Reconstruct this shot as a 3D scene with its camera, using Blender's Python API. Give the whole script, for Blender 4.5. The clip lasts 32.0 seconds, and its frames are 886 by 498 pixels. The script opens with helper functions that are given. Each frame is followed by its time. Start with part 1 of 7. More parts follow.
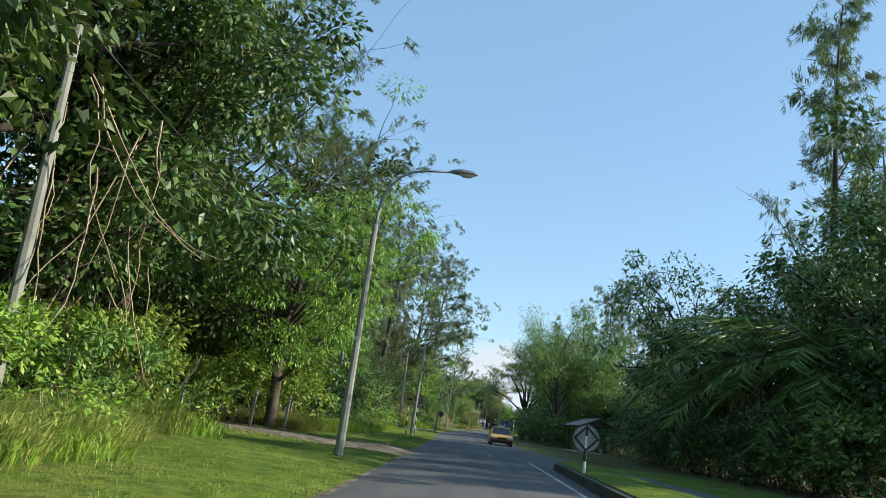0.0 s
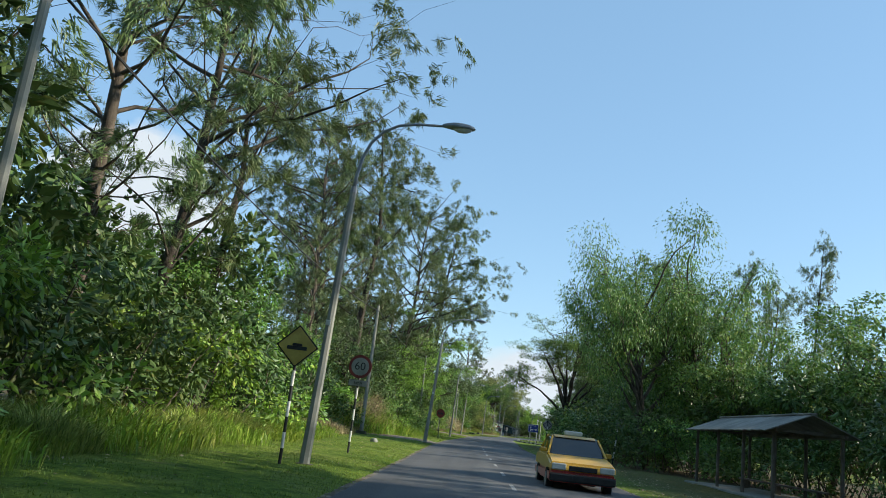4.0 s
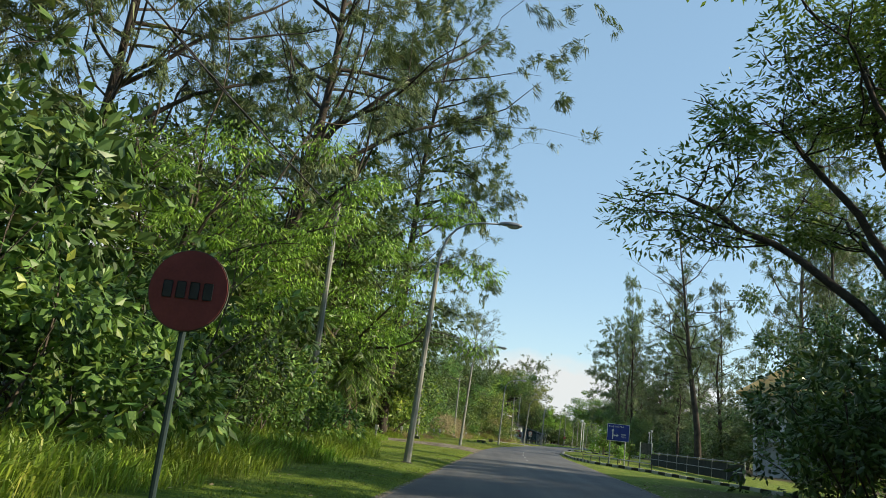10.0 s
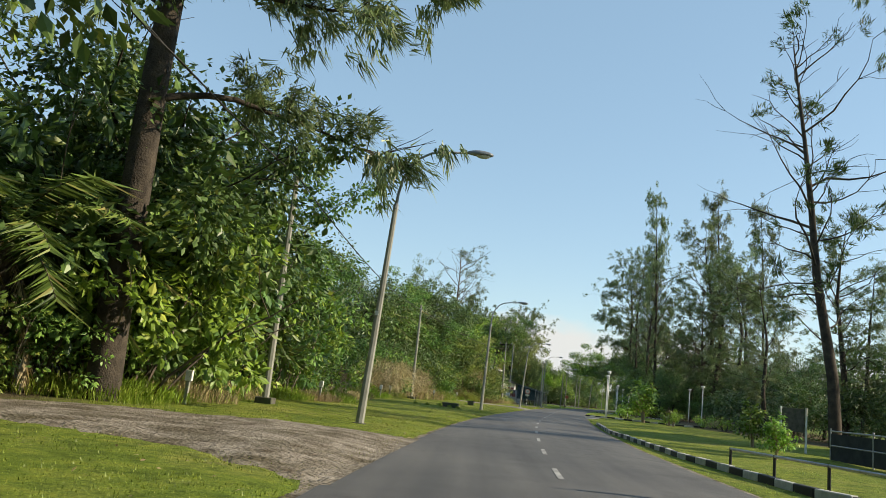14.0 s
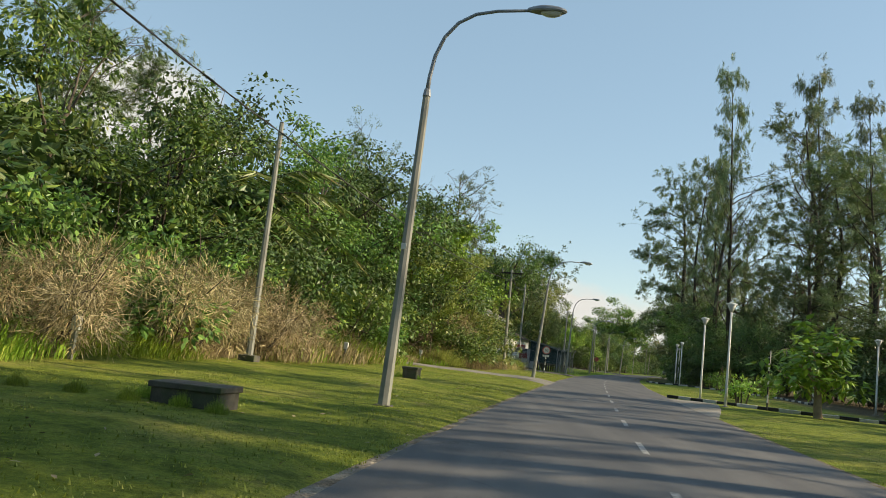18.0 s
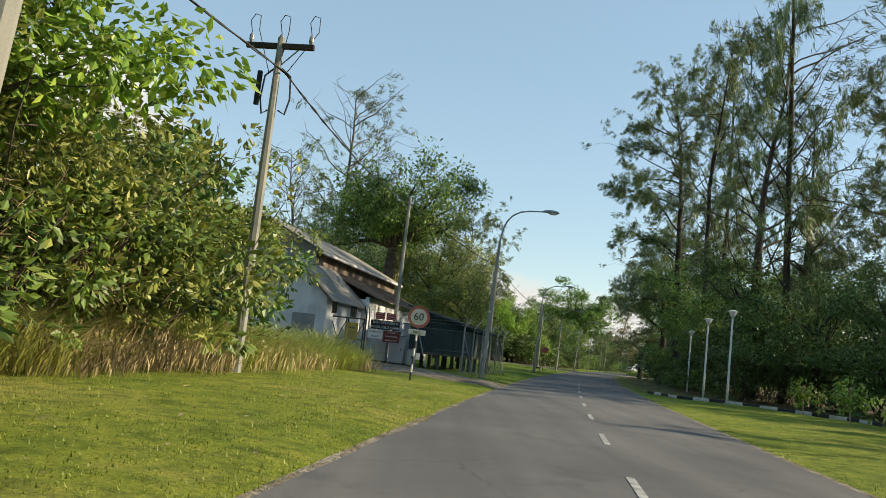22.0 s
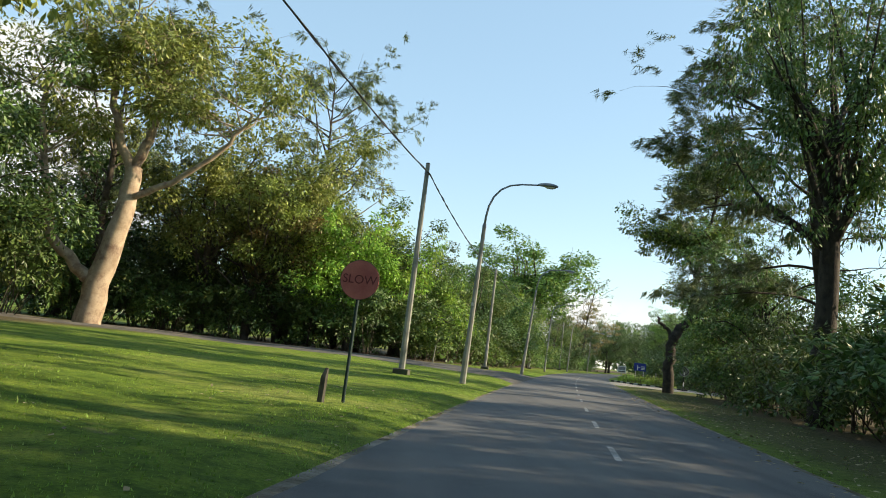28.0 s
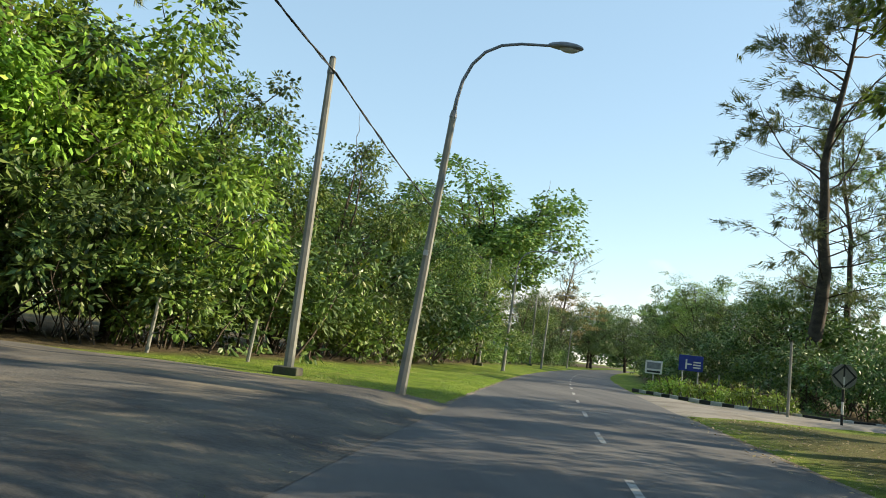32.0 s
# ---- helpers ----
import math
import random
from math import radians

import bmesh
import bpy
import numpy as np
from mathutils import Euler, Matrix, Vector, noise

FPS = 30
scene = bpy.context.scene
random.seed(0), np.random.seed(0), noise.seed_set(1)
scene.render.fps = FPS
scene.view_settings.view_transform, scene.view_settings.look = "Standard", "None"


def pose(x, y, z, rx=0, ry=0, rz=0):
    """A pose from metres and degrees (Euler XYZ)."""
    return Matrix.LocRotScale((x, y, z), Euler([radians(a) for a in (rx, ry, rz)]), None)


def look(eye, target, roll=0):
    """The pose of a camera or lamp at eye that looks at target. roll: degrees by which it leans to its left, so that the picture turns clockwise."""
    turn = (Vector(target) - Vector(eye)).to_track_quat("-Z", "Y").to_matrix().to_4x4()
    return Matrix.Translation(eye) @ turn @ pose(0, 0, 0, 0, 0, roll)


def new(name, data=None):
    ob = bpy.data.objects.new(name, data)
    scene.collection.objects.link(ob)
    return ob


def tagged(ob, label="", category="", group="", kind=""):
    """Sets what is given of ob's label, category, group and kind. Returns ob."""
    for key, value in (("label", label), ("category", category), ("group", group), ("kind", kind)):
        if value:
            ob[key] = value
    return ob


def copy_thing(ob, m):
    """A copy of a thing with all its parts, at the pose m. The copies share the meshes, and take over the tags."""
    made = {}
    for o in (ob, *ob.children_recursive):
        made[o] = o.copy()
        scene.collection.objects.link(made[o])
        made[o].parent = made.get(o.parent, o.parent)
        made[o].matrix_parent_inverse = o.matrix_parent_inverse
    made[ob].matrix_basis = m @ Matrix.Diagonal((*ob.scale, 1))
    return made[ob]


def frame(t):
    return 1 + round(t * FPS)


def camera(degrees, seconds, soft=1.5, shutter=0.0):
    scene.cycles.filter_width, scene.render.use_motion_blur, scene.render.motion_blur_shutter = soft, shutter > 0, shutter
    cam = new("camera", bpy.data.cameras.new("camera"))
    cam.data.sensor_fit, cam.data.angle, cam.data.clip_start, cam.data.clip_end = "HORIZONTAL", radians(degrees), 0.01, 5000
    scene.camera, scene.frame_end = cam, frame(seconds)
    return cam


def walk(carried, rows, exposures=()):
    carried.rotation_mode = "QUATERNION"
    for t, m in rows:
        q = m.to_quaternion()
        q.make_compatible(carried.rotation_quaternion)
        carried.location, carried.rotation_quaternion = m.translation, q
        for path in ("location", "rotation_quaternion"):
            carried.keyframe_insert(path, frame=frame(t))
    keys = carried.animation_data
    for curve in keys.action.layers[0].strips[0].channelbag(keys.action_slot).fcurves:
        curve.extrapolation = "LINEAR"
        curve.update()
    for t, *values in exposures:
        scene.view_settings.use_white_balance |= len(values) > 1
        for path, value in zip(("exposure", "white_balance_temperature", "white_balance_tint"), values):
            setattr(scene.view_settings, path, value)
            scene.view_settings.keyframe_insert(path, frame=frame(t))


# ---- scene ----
cam = camera(57.79, 32.0, soft=0.9)
# seconds, x, y, z, yaw, pitch, roll
ROWS = [
    (0.0, 0.000, -0.000, 1.258, 1.174, 12.148, -6.387),
    (0.5, 0.084, 4.601, 1.254, 1.294, 12.192, -6.428),
    (1.0, 0.166, 9.255, 1.248, 1.385, 12.254, -6.485),
    (1.5, 0.235, 14.003, 1.243, 1.472, 12.278, -6.555),
    (2.0, 0.278, 18.874, 1.245, 1.539, 12.306, -6.438),
    (2.5, 0.306, 23.867, 1.248, 1.609, 12.403, -6.364),
    (3.0, 0.330, 28.990, 1.249, 1.758, 12.433, -6.361),
    (3.5, 0.355, 34.216, 1.248, 1.926, 12.376, -6.415),
    (5.5, 0.312, 55.878, 1.252, 2.821, 12.395, -5.854),
    (6.0, 0.261, 61.417, 1.253, 2.770, 12.325, -5.705),
    (6.5, 0.211, 66.979, 1.254, 2.730, 12.415, -5.699),
    (7.0, 0.163, 72.560, 1.252, 2.707, 12.361, -5.724),
    (7.5, 0.105, 78.149, 1.247, 2.704, 12.285, -5.754),
    (8.0, 0.040, 83.746, 1.242, 2.721, 12.530, -5.872),
    (8.5, -0.014, 89.380, 1.241, 2.751, 12.526, -6.073),
    (9.0, -0.034, 95.025, 1.243, 2.746, 12.543, -6.043),
    (9.5, -0.001, 100.629, 1.248, 2.756, 12.555, -6.012),
    (10.0, 0.090, 106.230, 1.251, 2.738, 12.640, -6.026),
    (10.5, 0.224, 111.810, 1.254, 2.700, 12.708, -6.029),
    (11.0, 0.396, 117.362, 1.255, 2.695, 12.751, -6.122),
    (11.5, 0.581, 122.857, 1.252, 2.677, 12.766, -6.311),
    (12.0, 0.769, 128.309, 1.250, 2.508, 12.822, -6.299),
    (12.5, 0.964, 133.737, 1.248, 2.083, 12.911, -6.309),
    (13.0, 1.168, 139.137, 1.247, 1.500, 13.026, -6.284),
    (13.5, 1.367, 144.513, 1.248, 1.176, 13.144, -6.256),
    (14.0, 1.519, 149.859, 1.249, 2.083, 9.966, -5.562),
    (14.5, 1.648, 155.172, 1.248, 3.980, 7.186, -5.314),
    (16.5, 2.632, 177.790, 1.251, 4.781, 7.353, -6.042),
    (17.0, 3.109, 183.572, 1.250, 4.648, 7.259, -6.039),
    (17.5, 3.628, 189.409, 1.250, 4.086, 7.084, -5.952),
    (18.0, 4.196, 195.275, 1.252, 3.151, 7.206, -5.812),
    (18.5, 4.809, 201.162, 1.254, 2.009, 7.372, -5.602),
    (19.0, 5.486, 207.108, 1.250, 1.202, 7.435, -5.575),
    (19.5, 6.217, 213.174, 1.247, 0.585, 7.180, -6.064),
    (20.0, 6.991, 219.337, 1.249, 0.290, 7.190, -6.035),
    (20.5, 7.795, 225.564, 1.252, 0.062, 7.173, -6.025),
    (21.0, 8.619, 231.853, 1.252, -0.061, 7.177, -6.089),
    (21.5, 9.461, 238.196, 1.249, -0.359, 7.044, -6.179),
    (22.0, 10.315, 244.579, 1.247, -0.736, 7.129, -6.180),
    (22.5, 11.206, 250.988, 1.245, -1.100, 7.000, -6.157),
    (23.0, 12.157, 257.443, 1.244, -1.375, 6.991, -6.254),
    (23.5, 13.161, 263.889, 1.245, -1.471, 7.049, -6.331),
    (24.0, 14.179, 270.238, 1.248, -1.622, 7.152, -6.382),
    (24.5, 15.213, 276.534, 1.249, -2.031, 7.172, -6.215),
    (25.0, 16.274, 282.768, 1.245, -2.494, 7.168, -6.142),
    (25.5, 17.341, 288.900, 1.239, -3.151, 7.153, -6.128),
    (27.5, 21.969, 312.867, 1.248, -4.370, 7.085, -6.585),
    (28.0, 23.214, 318.767, 1.254, -4.473, 7.181, -6.491),
    (28.5, 24.459, 324.615, 1.255, -4.615, 7.238, -6.397),
    (29.0, 25.693, 330.421, 1.253, -4.840, 7.253, -6.440),
    (29.5, 26.921, 336.084, 1.252, -5.134, 7.162, -6.450),
    (30.0, 28.138, 341.569, 1.250, -5.364, 7.097, -6.257),
    (30.5, 29.341, 346.868, 1.246, -5.687, 7.090, -6.156),
    (31.0, 30.531, 351.999, 1.241, -5.901, 6.991, -6.095),
    (31.5, 31.719, 356.996, 1.236, -6.137, 6.980, -6.312),
    (32.0, 32.921, 361.899, 1.232, -6.537, 6.936, -6.410),
]
EXPOSURES = [(0, .6, 6500, 6), (7.2, .56, 6500, 6), (8, .66, 6900, 6), (9.5, .58, 7200, 7), (13.5, .56, 7300, 8), (15, .5, 8000, 9), (18, .5, 8000, 9), (20, .58, 8000, 9), (23.5, .6, 7900, 8), (25, .78, 7700, 8), (29, .92, 7800, 8), (31, .95, 7900, 8), (32, .88, 7800, 8)]
walk(cam, [(t, pose(x, y, z, 90 + pitch, roll, yaw)) for t, x, y, z, yaw, pitch, roll in ROWS], EXPOSURES)

# ---------------------------------------------------------------- sky and sun
SUN_EL, SUN_AZ = 26.0, 89.0          # degrees above the horizon; clockwise from +y
world = bpy.data.worlds.new("world")
scene.world = world
world.use_nodes = True
wt = world.node_tree
wt.nodes.clear()
w_out = wt.nodes.new("ShaderNodeOutputWorld")
w_bg = wt.nodes.new("ShaderNodeBackground")
w_sky = wt.nodes.new("ShaderNodeTexSky")
w_sky.sky_type = "NISHITA"
w_sky.sun_disc = False
w_sky.sun_elevation = radians(SUN_EL)
w_sky.sun_rotation = radians(SUN_AZ)
w_sky.air_density, w_sky.dust_density, w_sky.ozone_density = 1.0, 0.2, 1.6
w_bg.inputs["Strength"].default_value = 0.15
# low cumulus banks near the horizon
w_geo = wt.nodes.new("ShaderNodeTexCoord")
w_sep = wt.nodes.new("ShaderNodeSeparateXYZ")
w_noise = wt.nodes.new("ShaderNodeTexNoise")
w_noise.inputs["Scale"].default_value = 3.4
w_noise.inputs["Detail"].default_value = 9.0
w_noise.inputs["Roughness"].default_value = 0.52
w_map = wt.nodes.new("ShaderNodeMapping")
w_map.inputs["Scale"].default_value = (1.0, 1.0, 1.7)
w_map.inputs["Location"].default_value = (0.35, 0.1, 0.2)
w_band = wt.nodes.new("ShaderNodeMapRange")
w_band.inputs["From Min"].default_value, w_band.inputs["From Max"].default_value = 0.02, 0.33
w_band.inputs["To Min"].default_value, w_band.inputs["To Max"].default_value = 0.03, -0.2
w_add = wt.nodes.new("ShaderNodeMath")
w_add.operation = "ADD"
w_edge = wt.nodes.new("ShaderNodeMapRange")
w_edge.inputs["From Min"].default_value, w_edge.inputs["From Max"].default_value = 0.53, 0.61
w_mix = wt.nodes.new("ShaderNodeMix")
w_mix.data_type = "RGBA"
w_mix.inputs["B"].default_value = (3.5, 3.8, 4.2, 1)
wt.links.new(w_geo.outputs["Generated"], w_map.inputs["Vector"])
wt.links.new(w_map.outputs["Vector"], w_noise.inputs["Vector"])
wt.links.new(w_geo.outputs["Generated"], w_sep.inputs["Vector"])
wt.links.new(w_sep.outputs["Z"], w_band.inputs["Value"])
wt.links.new(w_noise.outputs["Fac"], w_add.inputs[0])
wt.links.new(w_band.outputs["Result"], w_add.inputs[1])
# one tall cumulus low over the left-hand woods
w_dot = wt.nodes.new("ShaderNodeVectorMath")
w_dot.operation = "DOT_PRODUCT"
w_dot.inputs[1].default_value = (-0.402, 0.888, 0.225)
w_near = wt.nodes.new("ShaderNodeMapRange")
w_near.inputs["From Min"].default_value, w_near.inputs["From Max"].default_value = 0.9925, 0.9998
w_near.inputs["To Max"].default_value = 0.26
w_add2 = wt.nodes.new("ShaderNodeMath")
w_add2.operation = "ADD"
wt.links.new(w_geo.outputs["Generated"], w_dot.inputs[0])
wt.links.new(w_dot.outputs["Value"], w_near.inputs["Value"])
wt.links.new(w_add.outputs["Value"], w_add2.inputs[0])
wt.links.new(w_near.outputs["Result"], w_add2.inputs[1])
wt.links.new(w_add2.outputs["Value"], w_edge.inputs["Value"])
wt.links.new(w_edge.outputs["Result"], w_mix.inputs["Factor"])
# thin even haze over the clear sky
w_haze = wt.nodes.new("ShaderNodeMix")
w_haze.data_type = "RGBA"
w_haze.inputs["Factor"].default_value = 0.5
w_haze.inputs["B"].default_value = (1.45, 2.6, 4.0, 1)
wt.links.new(w_sky.outputs["Color"], w_haze.inputs["A"])
wt.links.new(w_haze.outputs["Result"], w_mix.inputs["A"])
wt.links.new(w_mix.outputs["Result"], w_bg.inputs["Color"])
wt.links.new(w_bg.outputs["Background"], w_out.inputs["Surface"])

sun_data = bpy.data.lights.new("sun", "SUN")
sun_data.energy, sun_data.angle, sun_data.color = 5.0, radians(0.6), (1.0, 0.9, 0.74)
sun = new("sun", sun_data)
_el, _az = radians(SUN_EL), radians(SUN_AZ)
SUN_DIR = Vector((math.sin(_az) * math.cos(_el), math.cos(_az) * math.cos(_el), math.sin(_el)))
sun.matrix_world = look(SUN_DIR * 200, (0, 0, 0))

# ---------------------------------------------------------------- materials
def mat_base(name):
    m = bpy.data.materials.new(name)
    m.use_nodes = True
    nt = m.node_tree
    nt.nodes.clear()
    out = nt.nodes.new("ShaderNodeOutputMaterial")
    bsdf = nt.nodes.new("ShaderNodeBsdfPrincipled")
    nt.links.new(bsdf.outputs[0], out.inputs["Surface"])
    return m, nt, bsdf, out


def noise_node(nt, scale, detail=4.0, rough=0.55, coord="Object"):
    tc = nt.nodes.new("ShaderNodeTexCoord")
    n = nt.nodes.new("ShaderNodeTexNoise")
    n.inputs["Scale"].default_value, n.inputs["Detail"].default_value, n.inputs["Roughness"].default_value = scale, detail, rough
    nt.links.new(tc.outputs[coord], n.inputs["Vector"])
    return n.outputs["Fac"]


def ramp(nt, fac, stops):
    r = nt.nodes.new("ShaderNodeValToRGB")
    els = r.color_ramp.elements
    while len(els) < len(stops):
        els.new(0.5)
    for e, (p, c) in zip(els, stops):
        e.position, e.color = p, (*c, 1)
    nt.links.new(fac, r.inputs["Fac"])
    return r.outputs["Color"]


def mix_col(nt, fac, a, b, mode="MIX"):
    m = nt.nodes.new("ShaderNodeMix")
    m.data_type, m.blend_type = "RGBA", mode
    for sock, v in (("Factor", fac), ("A", a), ("B", b)):
        if isinstance(v, (int, float)):
            m.inputs[sock].default_value = v
        elif isinstance(v, tuple):
            m.inputs[sock].default_value = (*v, 1)
        else:
            nt.links.new(v, m.inputs[sock])
    return m.outputs["Result"]


def bump(nt, bsdf, height, strength, dist):
    b = nt.nodes.new("ShaderNodeBump")
    b.inputs["Strength"].default_value, b.inputs["Distance"].default_value = strength, dist
    nt.links.new(height, b.inputs["Height"])
    nt.links.new(b.outputs["Normal"], bsdf.inputs["Normal"])


def surface(name, dark, light, scale=6.0, fine=60.0, rough=0.7, metal=0.0, relief=0.3, dist=0.01, stain=None, stain_scale=1.2, spec=0.4):
    """A worn surface: two colours by coarse noise, fine grain, and stains of a third colour."""
    m, nt, b, _ = mat_base(name)
    c = ramp(nt, noise_node(nt, scale), [(0.3, dark), (0.7, light)])
    g = noise_node(nt, fine, 3)
    c = mix_col(nt, 0.35, c, ramp(nt, g, [(0.25, (0.35, 0.35, 0.35)), (0.75, (1.0, 1.0, 1.0))]), "MULTIPLY")
    if stain:
        s = ramp(nt, noise_node(nt, stain_scale, 6, 0.65), [(0.5, (0, 0, 0)), (0.68, (1, 1, 1))])
        c = mix_col(nt, s, c, stain)
    nt.links.new(c, b.inputs["Base Color"])
    b.inputs["Roughness"].default_value, b.inputs["Metallic"].default_value = rough, metal
    b.inputs["Specular IOR Level"].default_value = spec
    bump(nt, b, g, relief, dist)
    return m


def leaf_mat(name, a, b_, c_, trans=0.35, rough=0.55):
    """Leaves: three tones picked leaf by leaf, a tree-wide shift, light shining through."""
    m, nt, b, out = mat_base(name)
    a, b_, c_ = ([1.72 * v for v in q] for q in (a, b_, c_))
    geo = nt.nodes.new("ShaderNodeNewGeometry")
    info = nt.nodes.new("ShaderNodeObjectInfo")
    c = ramp(nt, geo.outputs["Random Per Island"], [(0.0, [0.75 * q for q in a]), (0.5, b_), (0.85, [1.15 * q for q in b_]), (1.0, c_)])
    v = nt.nodes.new("ShaderNodeHueSaturation")
    mr = nt.nodes.new("ShaderNodeMapRange")
    mr.inputs["To Min"].default_value, mr.inputs["To Max"].default_value = 0.72, 1.25
    nt.links.new(info.outputs["Random"], mr.inputs["Value"])
    nt.links.new(mr.outputs["Result"], v.inputs["Value"])
    h = nt.nodes.new("ShaderNodeMapRange")
    h.inputs["To Min"].default_value, h.inputs["To Max"].default_value = 0.482, 0.515
    nt.links.new(info.outputs["Random"], h.inputs["Value"])
    nt.links.new(h.outputs["Result"], v.inputs["Hue"])
    # tone patches imitate sunlit clumps and dark gaps within a crown
    patch = noise_node(nt, 0.7, 3)
    c = mix_col(nt, 0.6, c, ramp(nt, patch, [(0.3, (0.42, 0.48, 0.42)), (0.7, (1.35, 1.28, 1.0))]), "MULTIPLY")
    nt.links.new(c, v.inputs["Color"])
    nt.links.new(v.outputs["Color"], b.inputs["Base Color"])
    b.inputs["Roughness"].default_value, b.inputs["Specular IOR Level"].default_value = rough * 0.8, 0.4
    t = nt.nodes.new("ShaderNodeBsdfTranslucent")
    nt.links.new(v.outputs["Color"], t.inputs["Color"])
    mx = nt.nodes.new("ShaderNodeMixShader")
    mx.inputs["Fac"].default_value = trans * 0.7
    nt.links.new(b.outputs[0], mx.inputs[1])
    nt.links.new(t.outputs[0], mx.inputs[2])
    nt.links.new(mx.outputs[0], out.inputs["Surface"])
    return m


M_LEAF = leaf_mat("broad_leaf", (0.045, 0.085, 0.022), (0.085, 0.15, 0.035), (0.2, 0.23, 0.05), 0.4)
# dark, less translucent leaf; on bush3 the tone itself carries shade
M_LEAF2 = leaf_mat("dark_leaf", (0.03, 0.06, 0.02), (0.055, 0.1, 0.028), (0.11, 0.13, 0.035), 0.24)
# on bush2 this brighter tone carries sunlight
M_LEAF3 = leaf_mat("bright_leaf", (0.08, 0.14, 0.025), (0.13, 0.22, 0.035), (0.26, 0.3, 0.06), 0.42)
M_NEEDLE = leaf_mat("needle", (0.05, 0.075, 0.032), (0.085, 0.12, 0.05), (0.15, 0.15, 0.08), 0.3)
M_FEATHER = leaf_mat("feather_leaf", (0.06, 0.105, 0.025), (0.1, 0.165, 0.035), (0.17, 0.22, 0.05), 0.42)
M_FEATHER2 = leaf_mat("bright_feather_leaf", (0.065, 0.115, 0.02), (0.115, 0.19, 0.028), (0.18, 0.25, 0.045), 0.45)
M_PALM = leaf_mat("palm_leaf", (0.045, 0.08, 0.022), (0.08, 0.13, 0.03), (0.2, 0.17, 0.07), 0.3)
M_RUST = leaf_mat("rusty_leaf", (0.07, 0.08, 0.03), (0.12, 0.1, 0.04), (0.24, 0.12, 0.05), 0.35)
M_OLIVE = leaf_mat("olive_leaf", (0.1, 0.13, 0.035), (0.165, 0.2, 0.055), (0.27, 0.27, 0.09), 0.42)
M_OLIVEDRY = leaf_mat("withered_creeper", (0.12, 0.1, 0.045), (0.2, 0.16, 0.07), (0.32, 0.25, 0.11), 0.25, 0.7)
M_DRY = leaf_mat("dry_leaf", (0.15, 0.115, 0.07), (0.23, 0.185, 0.115), (0.36, 0.3, 0.2), 0.25, 0.8)
M_BLADE = leaf_mat("grass_blade", (0.09, 0.15, 0.02), (0.14, 0.21, 0.03), (0.27, 0.29, 0.08), 0.4, 0.6)
M_LAWNBLADE = leaf_mat("lawn_blade", (0.12, 0.16, 0.028), (0.185, 0.215, 0.042), (0.28, 0.26, 0.085), 0.45, 0.6)
M_REED = leaf_mat("reed_blade", (0.11, 0.145, 0.04), (0.22, 0.25, 0.08), (0.38, 0.35, 0.15), 0.48, 0.55)
M_BARK = surface("grey_bark", (0.05, 0.04, 0.03), (0.15, 0.12, 0.095), 3.0, 22.0, 0.95, relief=0.9, dist=0.04)
M_PALEBARK = surface("pale_bark", (0.28, 0.2, 0.13), (0.5, 0.39, 0.28), 2.0, 14.0, 0.85, relief=0.6, dist=0.03, stain=(0.16, 0.1, 0.07))
M_DARKBARK = surface("dark_bark", (0.025, 0.02, 0.016), (0.08, 0.065, 0.05), 3.0, 22.0, 0.95, relief=0.9, dist=0.04)
M_CONC = surface("weathered_concrete", (0.2, 0.205, 0.185), (0.34, 0.345, 0.31), 1.8, 60.0, 0.9, relief=0.25, dist=0.006, stain=(0.2, 0.19, 0.16), stain_scale=0.9)
M_DARKCONC = surface("mossy_concrete", (0.05, 0.048, 0.04), (0.13, 0.12, 0.1), 4.0, 50.0, 0.95, relief=0.4, dist=0.01, stain=(0.05, 0.07, 0.03))
M_GALV = surface("galvanised_steel", (0.3, 0.31, 0.32), (0.48, 0.49, 0.5), 5.0, 90.0, 0.55, metal=0.6, relief=0.1, dist=0.003)
M_LAMPGREY = surface("lamp_grey_metal", (0.18, 0.195, 0.215), (0.29, 0.31, 0.33), 6.0, 60.0, 0.5, metal=0.3, relief=0.1, dist=0.003)
M_GLASS = surface("lamp_glass", (0.5, 0.5, 0.46), (0.66, 0.66, 0.62), 6.0, 60.0, 0.25, relief=0.05, dist=0.002)
M_BLACK = surface("black_paint", (0.012, 0.012, 0.013), (0.03, 0.03, 0.032), 5.0, 60.0, 0.6, relief=0.1, dist=0.003)
M_WHITE = surface("white_paint", (0.6, 0.6, 0.57), (0.78, 0.78, 0.75), 3.0, 50.0, 0.6, relief=0.1, dist=0.003, stain=(0.42, 0.4, 0.35))
M_KERBWHITE = surface("kerb_white", (0.42, 0.41, 0.37), (0.68, 0.67, 0.62), 3.0, 30.0, 0.85, relief=0.3, dist=0.005, stain=(0.2, 0.19, 0.16))
M_CABLE = surface("cable_black", (0.012, 0.012, 0.013), (0.03, 0.03, 0.03), 5.0, 30.0, 0.7)
M_RED = surface("sign_red", (0.3, 0.03, 0.03), (0.45, 0.05, 0.045), 3.0, 40.0, 0.5, relief=0.05, dist=0.002, stain=(0.24, 0.05, 0.04))
# dark red; on the first slow sign this colour holds the shade
M_MAROON = surface("dark_maroon", (0.13, 0.02, 0.02), (0.2, 0.035, 0.032), 3.0, 40.0, 0.7, relief=0.05, dist=0.002)
M_FADERED = surface("faded_red", (0.42, 0.1, 0.085), (0.58, 0.17, 0.14), 3.0, 40.0, 0.65, relief=0.05, dist=0.002)
